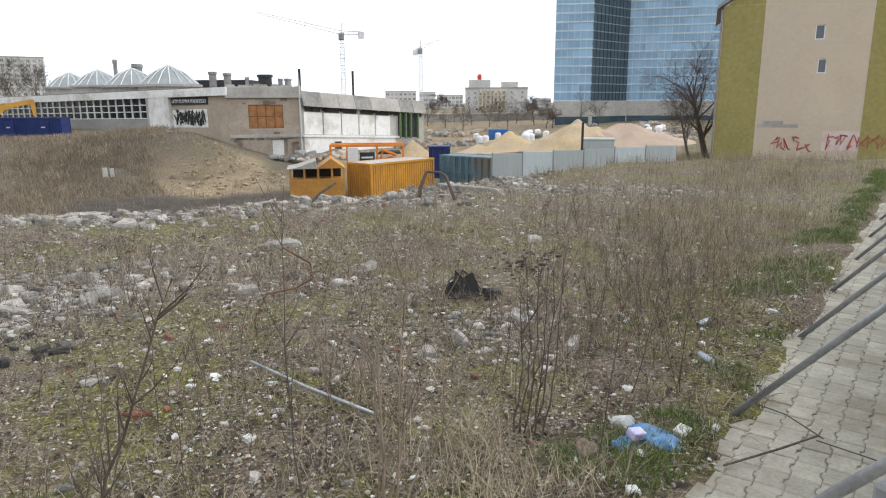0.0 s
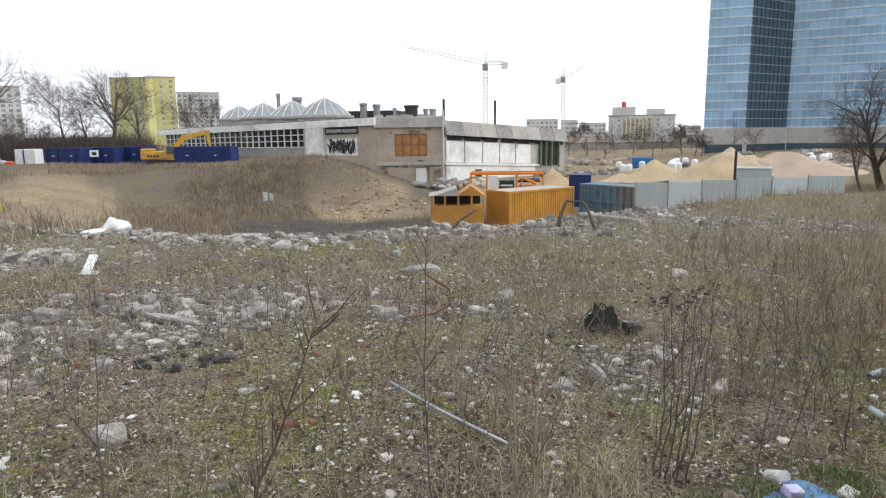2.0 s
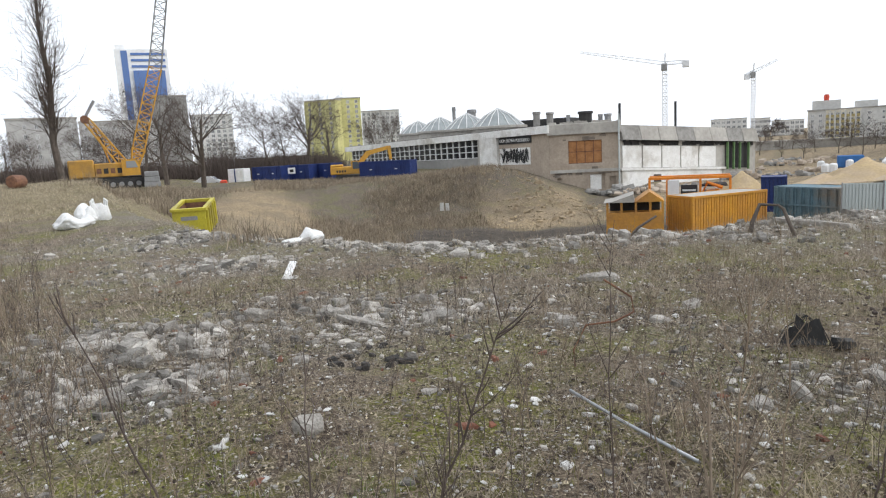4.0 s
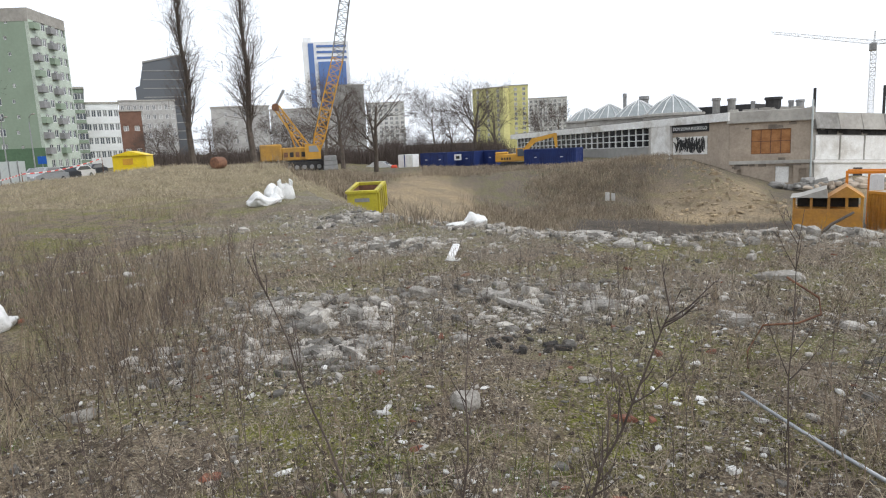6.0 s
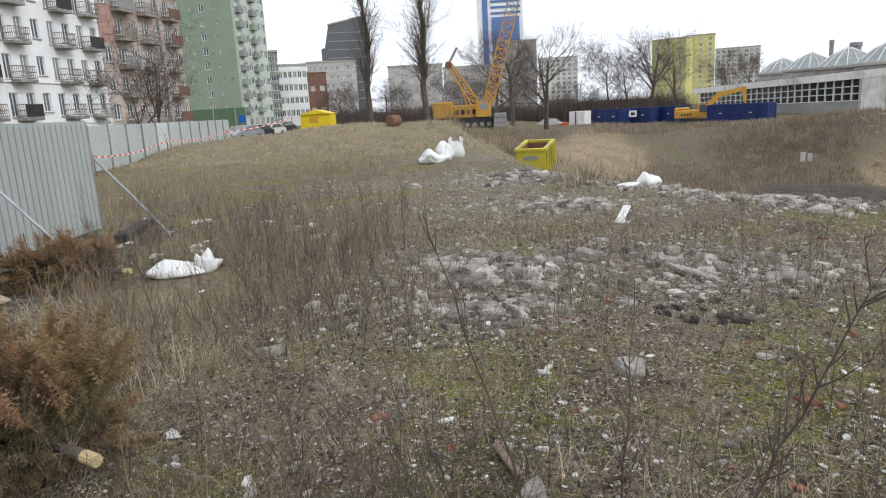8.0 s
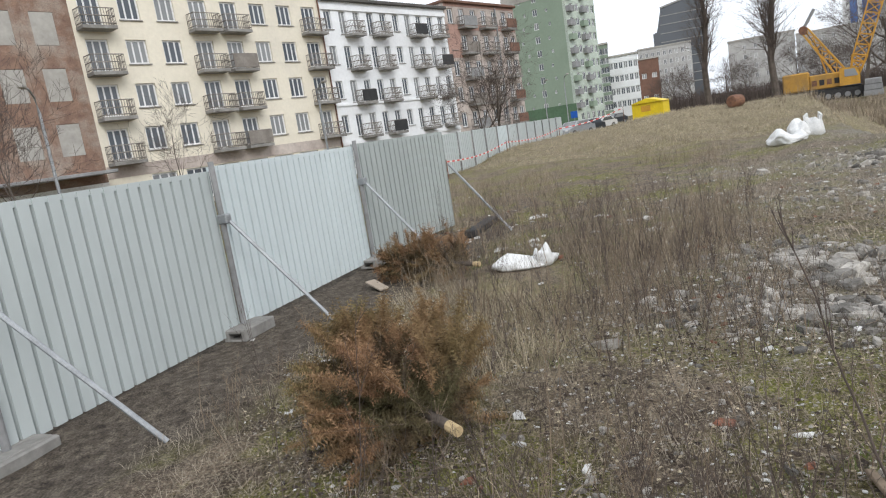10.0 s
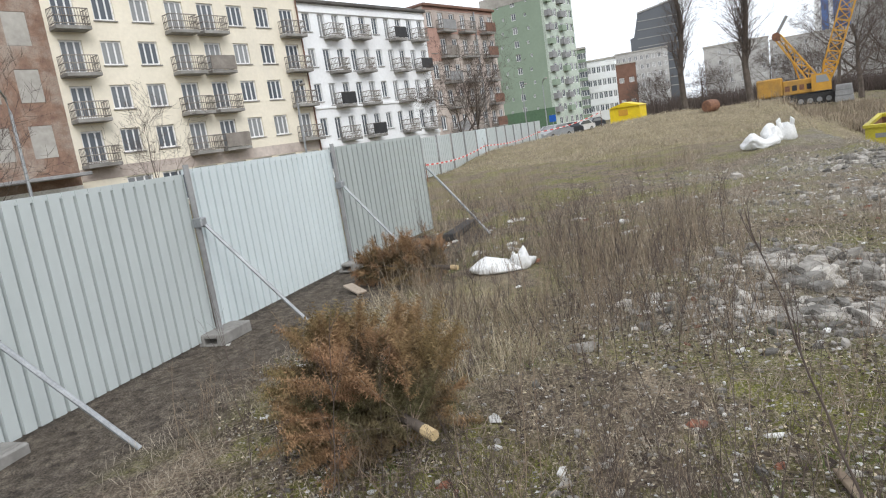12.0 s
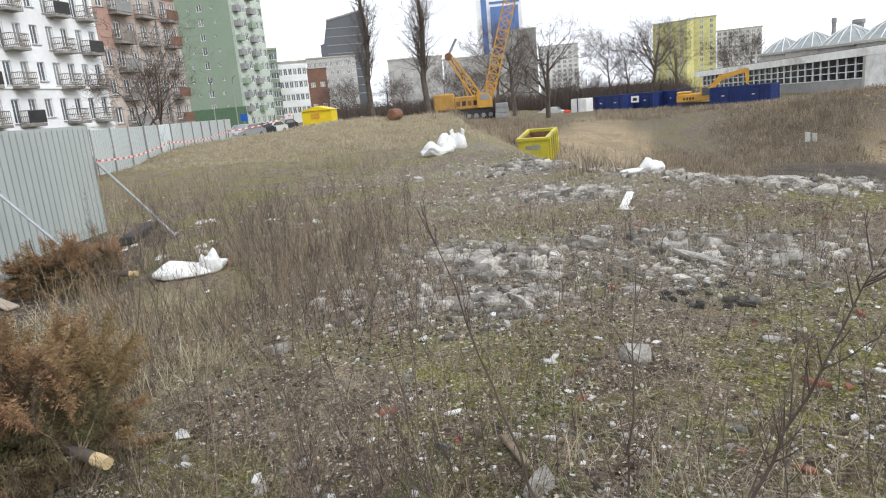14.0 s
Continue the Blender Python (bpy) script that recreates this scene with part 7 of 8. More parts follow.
def scatter(n, az0, az1, d0, d1, power=1.0):
    az = rng.uniform(az0, az1, n)
    d = d0 + (d1 - d0) * rng.uniform(0, 1, n) ** power
    return -np.sin(np.radians(az)) * d, np.cos(np.radians(az)) * d


def ground_z(xs, ys):
    return np.array([height(x, y) for x, y in zip(xs, ys)])


def blades(name, label, xs, ys, hts, wid, lean, material, category="grass"):
    """Thin bent blades, each a tapering strip."""
    n = len(xs)
    if not n:
        return
    zs = ground_z(xs, ys) - 0.01
    a, b = rng.uniform(0, 2 * np.pi, n), rng.uniform(0, 2 * np.pi, n)
    cx, cy = np.cos(a) * wid / 2, np.sin(a) * wid / 2
    lx, ly = np.cos(b) * lean * hts, np.sin(b) * lean * hts
    up = hts * np.sqrt(np.clip(1 - lean**2, 0.1, 1))
    v = np.empty((n, 5, 3))
    v[:, 0] = np.stack([xs - cx, ys - cy, zs], 1)
    v[:, 1] = np.stack([xs + cx, ys + cy, zs], 1)
    v[:, 2] = np.stack([xs + lx * 0.35 + cx * 0.75, ys + ly * 0.35 + cy * 0.75, zs + up * 0.6], 1)
    v[:, 3] = np.stack([xs + lx * 0.35 - cx * 0.75, ys + ly * 0.35 - cy * 0.75, zs + up * 0.6], 1)
    v[:, 4] = np.stack([xs + lx, ys + ly, zs + up], 1)
    k = np.arange(n)[:, None] * 5
    quads, tris = k + np.array([[0, 1, 2, 3]]), k + np.array([[3, 2, 4]])
    me = bpy.data.meshes.new(name)
    me.from_pydata(v.reshape(-1, 3).tolist(), [], quads.tolist() + tris.tolist())
    me.materials.append(material)
    solo(name, me, None, label, category, kind="stuff")


def clear(xs, ys, keep):
    m = np.array([keep(x, y) for x, y in zip(xs, ys)], bool)
    return xs[m], ys[m]


def off_path(x, y):
    return not (x > 0 and on_pavement(x, y) > 0.1 + 0.3 * noise.noise((x * 1.3, y * 1.3, 0)))


def by_fence(x, y):
    """The bare strip along the hoarding."""
    return -0.52 * x - 0.855 * y < 4.55 or x > -2.5 or x < -13.5


def open_ground(x, y):
    return off_path(x, y) and by_fence(x, y) and math.hypot(x, y) > 1.3 and hump(x, y, -8.6, 1.85, 1.5, 0.9) < 0.5


def tuft_spots(n, az0, az1, d0, d1, per, spread, keep=open_ground, power=1.0):
    cx, cy = scatter(n, az0, az1, d0, d1, power)
    cx, cy = clear(cx, cy, keep)
    xs = np.repeat(cx, per) + rng.normal(0, spread, len(cx) * per)
    ys = np.repeat(cy, per) + rng.normal(0, spread, len(cy) * per)
    return clear(xs, ys, keep)


def patchy(sc, lo):
    return lambda x, y: open_ground(x, y) and noise.noise((x * sc, y * sc, 6.6)) > lo


# short dead grass and moss tufts all over the waste ground
xs, ys = tuft_spots(6500, -36, 112, 1.5, 15, 13, 0.09, power=0.72)
blades("dead_grass", "short dead grass and litter on waste ground", xs, ys, rng.uniform(0.05, 0.17, len(xs)), 0.004, rng.uniform(0.4, 0.97, len(xs)), M_STRAW)
xs, ys = tuft_spots(420, -33, -13, 3.0, 9.5, 14, 0.1)
blades("dead_grass", "dead grass and litter beside the brick path", xs, ys, rng.uniform(0.04, 0.15, len(xs)), 0.0045, rng.uniform(0.5, 0.97, len(xs)), M_STEM)
xs, ys = tuft_spots(1400, -36, 112, 1.6, 11, 12, 0.07, keep=patchy(0.8, 0.05), power=0.8)
blades("green_tufts", "low dull green tufts between grit", xs, ys, rng.uniform(0.03, 0.1, len(xs)), 0.006, rng.uniform(0.2, 0.8, len(xs)), mat("dull_green_tufts", (0.14, 0.15, 0.035), (0.17, 0.15, 0.05), 3, island=0.3))
xs, ys = tuft_spots(3600, -34, 62, 7, 24, 13, 0.2, keep=patchy(0.35, -0.25), power=0.9)
blades("dead_grass", "flattened dead grass over the waste ground", xs, ys, rng.uniform(0.06, 0.22, len(xs)), 0.009, rng.uniform(0.5, 0.97, len(xs)), M_STRAW)
for az0, az1, d0, d1, n in ((64, 80, 2.4, 5.5, 150), (74, 96, 2.3, 4.0, 110), (30, 66, 2.2, 6.0, 90), (66, 84, 9.5, 14, 120)):
    xs, ys = tuft_spots(n, az0, az1, d0, d1, 26, 0.1, keep=patchy(0.9, 0.0))
    blades("green_tufts", "thin fresh grass coming up between dead stems", xs, ys, rng.uniform(0.04, 0.14, len(xs)), 0.005, rng.uniform(0.2, 0.85, len(xs)), M_GRASS)
# pale straw clumps
for az0, az1, d0, d1, n, per in ((-8, 3, 2.6, 3.9, 24, 26), (-16, 10, 2.4, 4.6, 22, 20), (82, 100, 2.7, 3.6, 4, 25), (76, 90, 5.4, 9, 60, 38), (-31, -20, 8, 16, 40, 50), (20, 75, 2.0, 3.4, 10, 25)):
    xs, ys = tuft_spots(n, az0, az1, d0, d1, per, 0.1)
    blades("straw_clumps", "clumps of pale bent straw", xs, ys, rng.uniform(0.14, 0.42, len(xs)), 0.005, rng.uniform(0.3, 0.95, len(xs)), M_PALESTRAW)
M_PATHWEED = mat("bleached_weed", (0.34, 0.275, 0.2), (0.2, 0.155, 0.115), 0.8, island=0.5)
# fresh grass by the path, and dead stems behind it
def path_side(n, u0, u1, s0, s1, per, spread, lo):
    u, v = rng.uniform(u0, u1, n), rng.uniform(s0, s1, n)
    cx, cy = 1.42 + 0.6 * u + 0.8 * v, 3.42 + 0.8 * u - 0.6 * v
    xs = np.repeat(cx, per) + rng.normal(0, spread, n * per)
    ys = np.repeat(cy, per) + rng.normal(0, spread, n * per)
    return clear(xs, ys, lambda x, y: off_path(x, y) and noise.noise((x * 0.75, y * 0.75, 2)) > lo)


for u0, u1, s0, s1, n, lo in ((2.3, 9.0, -0.75, 0.02, 380, -0.12), (7.0, 20.0, -0.55, 0.0, 420, -0.2), (-0.5, 1.5, -0.8, 0.0, 150, -0.1), (1.4, 3.2, -1.7, -1.0, 14, -0.3)):
    xs, ys = path_side(n, u0, u1, s0, s1, 44, 0.07, lo)
    blades("green_grass", "fresh green grass along the brick path", xs, ys, rng.uniform(0.03, 0.1, len(xs)), 0.006, rng.uniform(0.2, 0.85, len(xs)), M_GRASS)
for u0, u1, s0, s1, n, h0, h1 in ((3.0, 10.0, -3.2, -0.75, 130, 0.2, 0.6), (8.0, 24.0, -5.5, -0.6, 240, 0.2, 0.65), (0.6, 3.0, -2.0, -0.5, 50, 0.1, 0.3)):
    xs, ys = path_side(n, u0, u1, s0, s1, 15, 0.13, -0.35)
    blades("weed_haze", "dense brown dead weeds beside the path", xs, ys, rng.uniform(h0, h1, len(xs)), 0.005, rng.uniform(0.0, 0.8, len(xs)), M_PATHWEED, "weeds")
# brown weed haze further out
M_HAZEWEED = mat("dead_weed_haze", (0.33, 0.272, 0.195), (0.2, 0.16, 0.118), 0.8, island=0.45)
for az0, az1, d0, d1, n, per, h0, h1, w in ((-34, -8, 16, 40, 420, 14, 0.12, 0.45, 0.009), (-24, 4, 6, 17, 300, 12, 0.12, 0.4, 0.005), (60, 88, 8.5, 26, 900, 13, 0.2, 0.65, 0.008), (64, 86, 6.0, 10, 90, 12, 0.2, 0.65, 0.005), (9, 44, 15, 66, 4200, 18, 0.15, 0.7, 0.022), (18, 50, 40, 72, 3400, 16, 0.2, 0.7, 0.03), (22, 42, 66, 95, 2600, 16, 0.2, 0.6, 0.035), (-34, -14, 38, 52, 600, 16, 0.2, 0.55, 0.018), (44, 56, 40, 66, 400, 18, 0.3, 0.8, 0.03)):
    keep = patchy(0.25, -0.2) if d1 < 45 else (lambda x, y: off_path(x, y) and noise.noise((x * 0.09, y * 0.09, 3)) > rng.uniform(-0.6, 0.1) and hump(x, y, -37, 41, 17, 4, 133) < rng.uniform(0.1, 0.75) and hump(x, y, -17.9, 58, 5.2, 9) < rng.uniform(0.02, 0.6) and pit_mud(x, y) < rng.uniform(0.1, 1.1))
    xs, ys = tuft_spots(n, az0, az1, d0, d1, per, 0.22, keep=keep)
    blades("weed_haze", "dense brown dead weeds", xs, ys, rng.uniform(h0, h1, len(xs)), w, rng.uniform(0.0, 0.85, len(xs)), M_HAZEWEED, "weeds")
# dark scrub at the top of the bank, beside the sandy face
xs, ys = tuft_spots(520, 22.6, 33, 53, 66, 20, 0.5, keep=lambda x, y: hump(x, y, -17.9, 58, 5.2, 9) < 0.35 and noise.noise((x * 0.2, y * 0.2, 31)) > -0.25)
blades("scrub", "dark bare scrub on the bank of the pit", xs, ys, rng.uniform(0.2, 0.7, len(xs)), 0.03, rng.uniform(0.2, 0.95, len(xs)), M_HAZEWEED, "scrub")
# scrub behind the site containers
for az0, az1, d0, d1, n, h0, h1 in ((35, 46, 108, 128, 420, 1.8, 5.0), (46, 64, 112, 135, 480, 1.2, 3.6)):
    xs, ys = tuft_spots(n, az0, az1, d0, d1, 22, 0.8, keep=lambda x, y: True)
    blades("scrub", "dense bare brown scrub behind the site", xs, ys, rng.uniform(h0, h1, len(xs)), 0.06, rng.uniform(0.0, 0.6, len(xs)), M_TWIG, "scrub")
# hay-coloured grass on the mound
xs, ys = tuft_spots(3000, 52, 82, 22, 52, 20, 0.35, keep=lambda x, y: hump(x, y, -36, 19, 15, 9, 62) > 0.25)
blades("mound_grass", "matted hay-coloured grass on the mound", xs, ys, rng.uniform(0.08, 0.3, len(xs)), 0.016, rng.uniform(0.55, 0.98, len(xs)), mat("hay", (0.44, 0.378, 0.272), (0.31, 0.262, 0.183), 2, island=0.35))


def weed(g, x, y, h, rnd, r=0.004, twigs=9, lean=0.12, curl=0.05, heads=None):
    z = height(x, y) - 0.02
    a = rnd.uniform(0, 6.283)
    p = Vector((x, y, z))
    d = Vector((math.cos(a) * lean, math.sin(a) * lean, 1)).normalized()
    pts, rad = [p], [r]
    n = 6
    for i in range(n):
        d = (d + Vector((rnd.uniform(-curl, curl), rnd.uniform(-curl, curl), 0))).normalized()
        pts.append(pts[-1] + d * h / n)
        rad.append(r * (1 - 0.75 * (i + 1) / n))
    g.tube(pts, rad, 3, False)
    for k in range(twigs):
        t = rnd.uniform(0.25, 0.98) * n
        i = min(int(t), n - 1)
        q = pts[i].lerp(pts[i + 1], t - i)
        b = rnd.uniform(0, 6.283)
        sp = rnd.uniform(0.3, 0.8)
        e = Vector((math.cos(b) * sp, math.sin(b) * sp, 1)).normalized()
        ln = h * rnd.uniform(0.08, 0.26)
        tip = q + e * ln + Vector((0, 0, ln * 0.1))
        g.tube([q, q.lerp(tip, 0.5) + Vector((rnd.uniform(-.01, .01), rnd.uniform(-.01, .01), 0)), tip], [rad[i] * 0.6, rad[i] * 0.45, 0.0008], 3, False)
        if rnd.random() < 0.35:
            f = q.lerp(tip, rnd.uniform(0.4, 0.9))
            g.tube([f, f + Vector((rnd.uniform(-1, 1), rnd.uniform(-1, 1), 0.9)) * ln * 0.35], [rad[i] * 0.4, 0.0008], 3, False)
    return pts[-1]


rnd = random.Random(17)
for name, label, material, zones in (
    ("dead_weeds", "dead brown weeds with branching stems", M_STEM, ((-26, 108, 2.0, 7.5, 620, 0.2, 0.75), (-24, -6, 4.5, 16, 300, 0.25, 0.6), (56, 86, 5, 14, 800, 0.3, 0.9), (0, 60, 6, 13, 420, 0.2, 0.6))),
    ("dark_weeds", "dark bare weed stems", M_TWIG, ((-24, 104, 1.9, 6.0, 260, 0.3, 0.9), (-23, -8, 4.0, 12, 160, 0.3, 0.8), (20, 100, 1.9, 3.6, 200, 0.3, 0.75), (58, 84, 5, 14, 700, 0.4, 1.1), (24, 58, 5.5, 9, 160, 0.4, 0.9)))):
    g = Geo()
    for az0, az1, d0, d1, n, h0, h1 in zones:
        for _ in range(n):
            x, y = polar(rnd.uniform(az0, az1), d0 + (d1 - d0) * rnd.random() ** 0.8)
            if not open_ground(x, y) or noise.noise((x * 0.45, y * 0.45, 11)) < rnd.uniform(-0.55, 0.25) or rubble(x, y) > rnd.uniform(0.2, 1.2):
                continue
            weed(g, x, y, rnd.uniform(h0, h1), rnd, rnd.uniform(0.0022, 0.0042), rnd.randint(8, 18), rnd.uniform(0.05, 0.5), 0.12)
    solo(name, g, material, label, "weeds", kind="stuff")

# fallen stems and twigs on the ground
g = Geo()
for _ in range(5200):
    x, y = polar(rnd.uniform(-33, 108), 1.5 + 11 * rnd.random() ** 0.8)
    if not open_ground(x, y):
        continue
    a, ln = rnd.uniform(0, 6.283), rnd.uniform(0.08, 0.45)
    z = height(x, y) + 0.012
    x1, y1 = x + ln * math.cos(a), y + ln * math.sin(a)
    g.tube([(x, y, z), ((x + x1) / 2 + rnd.uniform(-.02, .02), (y + y1) / 2 + rnd.uniform(-.02, .02), z + rnd.uniform(0.005, 0.05)), (x1, y1, height(x1, y1) + rnd.uniform(0.005, 0.09))], [0.004, 0.003, 0.0012], 3, False)
solo("fallen_stems", g, mat("fallen_stem", (0.26, 0.21, 0.155), (0.16, 0.125, 0.095), 3, island=0.4), "fallen pale dead stems on the ground", "weeds", kind="stuff")
g = Geo()
for i in range(6000):
    x, y = polar(rnd.uniform(-30, 108) if i < 4200 else rnd.uniform(66, 96), 1.6 + 9 * rnd.random() ** 0.8)
    if not open_ground(x, y) or noise.noise((x * 0.6, y * 0.6, 21)) < -0.05:
        continue
    weed(g, x, y, rnd.uniform(0.08, 0.28), rnd, 0.0022, rnd.randint(4, 8), rnd.uniform(0.1, 0.9), 0.2)
solo("low_weeds", g, M_TWIG, "low tangled dark dead weeds", "weeds", kind="stuff")

# single tall stems that stand out before the camera
def tall_stem(az, d, top_az, top_el, top_d, r, seed, label, material=M_TWIG, bend=0.1, sides=14):
    rn = random.Random(seed)
    x0, y0 = polar(az, d)
    x1, y1 = polar(top_az, top_d)
    p0, p1 = Vector((x0, y0, height(x0, y0) - 0.03)), Vector((x1, y1, 2 + top_d * math.tan(radians(top_el))))
    r *= 0.62
    n = 9
    side = (p1 - p0).cross(Vector((0, 0, 1))).normalized()
    pts = [p0.lerp(p1, i / n) + side * bend * math.sin(math.pi * i / n) + Vector((rn.uniform(-.012, .012), rn.uniform(-.012, .012), 0)) for i in range(n + 1)]
    o = thing("tall_weed", label, "weed", Matrix.Translation(p0))
    st, tw = Geo(), Geo()
    loc = [p - p0 for p in pts]
    st.tube(loc, [r * (1 - 0.75 * i / n) for i in range(n + 1)], 6, False)
    L = (p1 - p0).length
    for k in range(sides):
        t = rn.uniform(0.3, 0.98) * n
        i = min(int(t), n - 1)
        q = loc[i].lerp(loc[i + 1], t - i)
        ax = (loc[i + 1] - loc[i]).normalized()
        sd = ax.orthogonal().normalized()
        sd.rotate(Matrix.Rotation(rn.uniform(0, 6.283), 3, ax))
        e = (ax + sd * rn.uniform(0.4, 0.9)).normalized()
        ln = L * rn.uniform(0.08, 0.24) * (1.25 - t / n * 0.6)
        m1 = q + e * ln * 0.5
        tip = m1 + (e + Vector((0, 0, 0.25))).normalized() * ln * 0.5
        tw.tube([q, m1, tip], [r * 0.4, r * 0.3, r * 0.1], 4, False)
        for _ in range(3):
            f = m1.lerp(tip, rn.random())
            tw.tube([f, f + (e + Vector((rn.uniform(-.8, .8), rn.uniform(-.8, .8), rn.uniform(-.2, .7)))).normalized() * ln * 0.25], [r * 0.22, r * 0.08], 3, False)
    part("stem", st, material, o)
    tagged(part("branching", tw, material, o), kind="stuff")


tall_stem(33.2, 2.7, 22.0, -13.0, 2.6, 0.016, 1, "dark leaning woody stem in front", bend=-0.06, sides=18)
tall_stem(37.0, 2.1, 27.5, -20, 2.2, 0.007, 11, "dark leaning woody stem in front")
tall_stem(49.2, 2.9, 57.9, -9.8, 2.9, 0.013, 2, "dark leaning woody stem with few shoots", bend=0.05, sides=10)
tall_stem(41.4, 2.6, 40.1, -15.0, 2.6, 0.011, 3, "dark upright weed stem")
tall_stem(30.5, 2.3, 29.5, -20, 2.35, 0.007, 12, "dark upright weed stem")
tall_stem(6.5, 2.15, 3.2, -12.0, 2.35, 0.010, 4, "pale brown upright weed stem", M_STEM, 0.03, 16)
for top_az, top_el, r_, sd, bend_ in ((5.8, -19.0, 0.019, 81, 0.02), (11.2, -17.6, 0.012, 82, -0.05), (7.2, -15.8, 0.011, 83, 0.04), (-4.4, -21.8, 0.012, 84, -0.12), (0.6, -18.0, 0.01, 85, -0.06)):
    tall_stem(5.9, 2.75, top_az, top_el, 2.85, r_, sd, "pale brown forked woody stem in straw", M_PALESTEM, bend_, 9)
tall_stem(0.2, 3.6, 0.3, -7.2, 3.7, 0.009, 5, "thin tall weed stem", M_STEM, 0.04, 12)
tall_stem(12.8, 3.1, 13.2, -6.5, 3.2, 0.009, 6, "thin tall weed stem with side shoots", M_TWIG, -0.04, 10)
for i in range(6):
    tall_stem(-7.6 + 0.5 * i - 1.5, 3.9, -9.6 + 0.8 * i - 1.2, -12.6 - 0.8 * (i % 3), 4.0, 0.0105, 70 + i, "brown tansy stem with dry flower heads", M_TWIG, 0.04, 8)
tall_stem(79.4, 3.1, 77.4, -9.5, 3.3, 0.006, 7, "thin brown weed stem", M_STEM, 0.02, 12)
tall_stem(77.6, 3.6, 77.2, -2.6, 3.8, 0.007, 8, "tall thin pale sapling stem", M_STEM, 0.05, 8)
tall_stem(99, 2.9, 94, -11.5, 3.0, 0.006, 9, "thin brown weed stem before the fir", M_TWIG, 0.05, 10)
tall_stem(104, 3.0, 103.5, -9, 3.1, 0.005, 10, "thin brown weed stem before the fir", M_TWIG, 0.03, 10)
tall_stem(66, 2.3, 68, -18, 2.4, 0.006, 13, "dark weed stem in front", M_TWIG, 0.04, 12)
tall_stem(58, 2.2, 60, -19, 2.3, 0.006, 14, "dark weed stem in front", M_TWIG, -0.04, 12)
tall_stem(23, 2.4, 24, -17, 2.5, 0.005, 15, "dark weed stem in front", M_TWIG, 0.04, 12)
tall_stem(-14, 3.4, -15.5, -12, 3.5, 0.006, 16, "brown weed stem beside the litter", M_TWIG, 0.04, 12)
tall_stem(-17, 4.6, -19, -11, 4.7, 0.006, 18, "brown weed stem beside the litter", M_TWIG, 0.04, 12)
heads = Geo()
for i in range(7):
    for k in range(9):
        x, y = polar(-9.8 + 0.75 * i + rnd.uniform(-0.5, 0.5), 4.0 + rnd.uniform(-0.05, 0.05))
        heads.rock((x, y, 2 + 4.0 * math.tan(radians(-12.4 - 0.6 * (i % 3))) + rnd.uniform(-0.05, 0.04)), rnd.uniform(0.008, 0.018), 0.7, rnd)
solo("flower_heads", heads, M_TWIG, "dry dark tansy flower heads", "flower heads", kind="stuff")

# clods on the broken sandy face
clods = Geo()
for _ in range(2600):
    x, y = polar(rnd.uniform(11, 26), rnd.uniform(48, 70))
    if hump(x, y, -17.9, 58, 5.5, 8) > rnd.uniform(0.15, 1.0):
        clods.rock((x, y, height(x, y)), 0.04 + min(0.25, rnd.expovariate(14)), rnd.uniform(0.4, 0.9), rnd)
solo("clay_clods", clods, mat("sandy_clay", (0.35, 0.275, 0.175), (0.26, 0.205, 0.14), 0.6, island=0.25, bump=0.4), "clods of sandy clay on the broken bank", "soil", kind="stuff")

# rubble
stones, bricks, chips = Geo(), Geo(), Geo()
for _ in range(95000):
    az, d = rnd.uniform(-22, 100), 1.6 + 20 * rnd.random() ** 0.9
    x, y = polar(az, d)
    e = float(np.interp(az, *EDGE))
    k = rubble(x, y)
    if az < 46:
        k = max(k, 0.8 * math.exp(-((d - e + 0.2) / 1.5) ** 2) * smooth01((az + 14) / 8))
    if not open_ground(x, y) or rnd.random() > 0.09 + 0.91 * k * k:
        continue
    s = min(0.17, 0.01 + rnd.expovariate(1 / (0.008 + 0.031 * k)))
    stones.rock((x, y, height(x, y) + s * 0.12), s, rnd.uniform(0.45, 0.85), rnd)
solo("rubble", stones, M_STONE, "broken concrete rubble and stones on soil", "rubble", kind="stuff")
for _ in range(480):
    x, y = polar(rnd.uniform(-22, 100), 1.6 + 15 * rnd.random())
    if open_ground(x, y) and rnd.random() < 0.25 + 0.7 * rubble(x, y):
        bricks.rock((x, y, height(x, y) + 0.005), rnd.uniform(0.015, 0.06), 0.6, rnd)
solo("brick_bits", bricks, M_BRICKBIT, "bits of broken red brick on soil", "rubble", kind="stuff")
for _ in range(14000):
    x, y = polar(rnd.uniform(-33, 105), 1.6 + 15 * rnd.random() ** 0.85)
    if open_ground(x, y) and rnd.random() < (0.3 if x > -4 else 0.12) + 0.7 * rubble(x, y):
        chips.rock((x, y, height(x, y) + 0.006), min(0.055, 0.005 + rnd.expovariate(1 / 0.011)), 0.45, rnd)
solo("white_bits", chips, M_WHITE_RUBBISH, "white bits of plaster, tile and paper", "litter", kind="stuff")
flecks = {M_STONE: Geo(), M_WHITE_RUBBISH: Geo(), M_PALESTRAW: Geo(), M_DARKBIT: Geo()}
kinds = list(flecks)
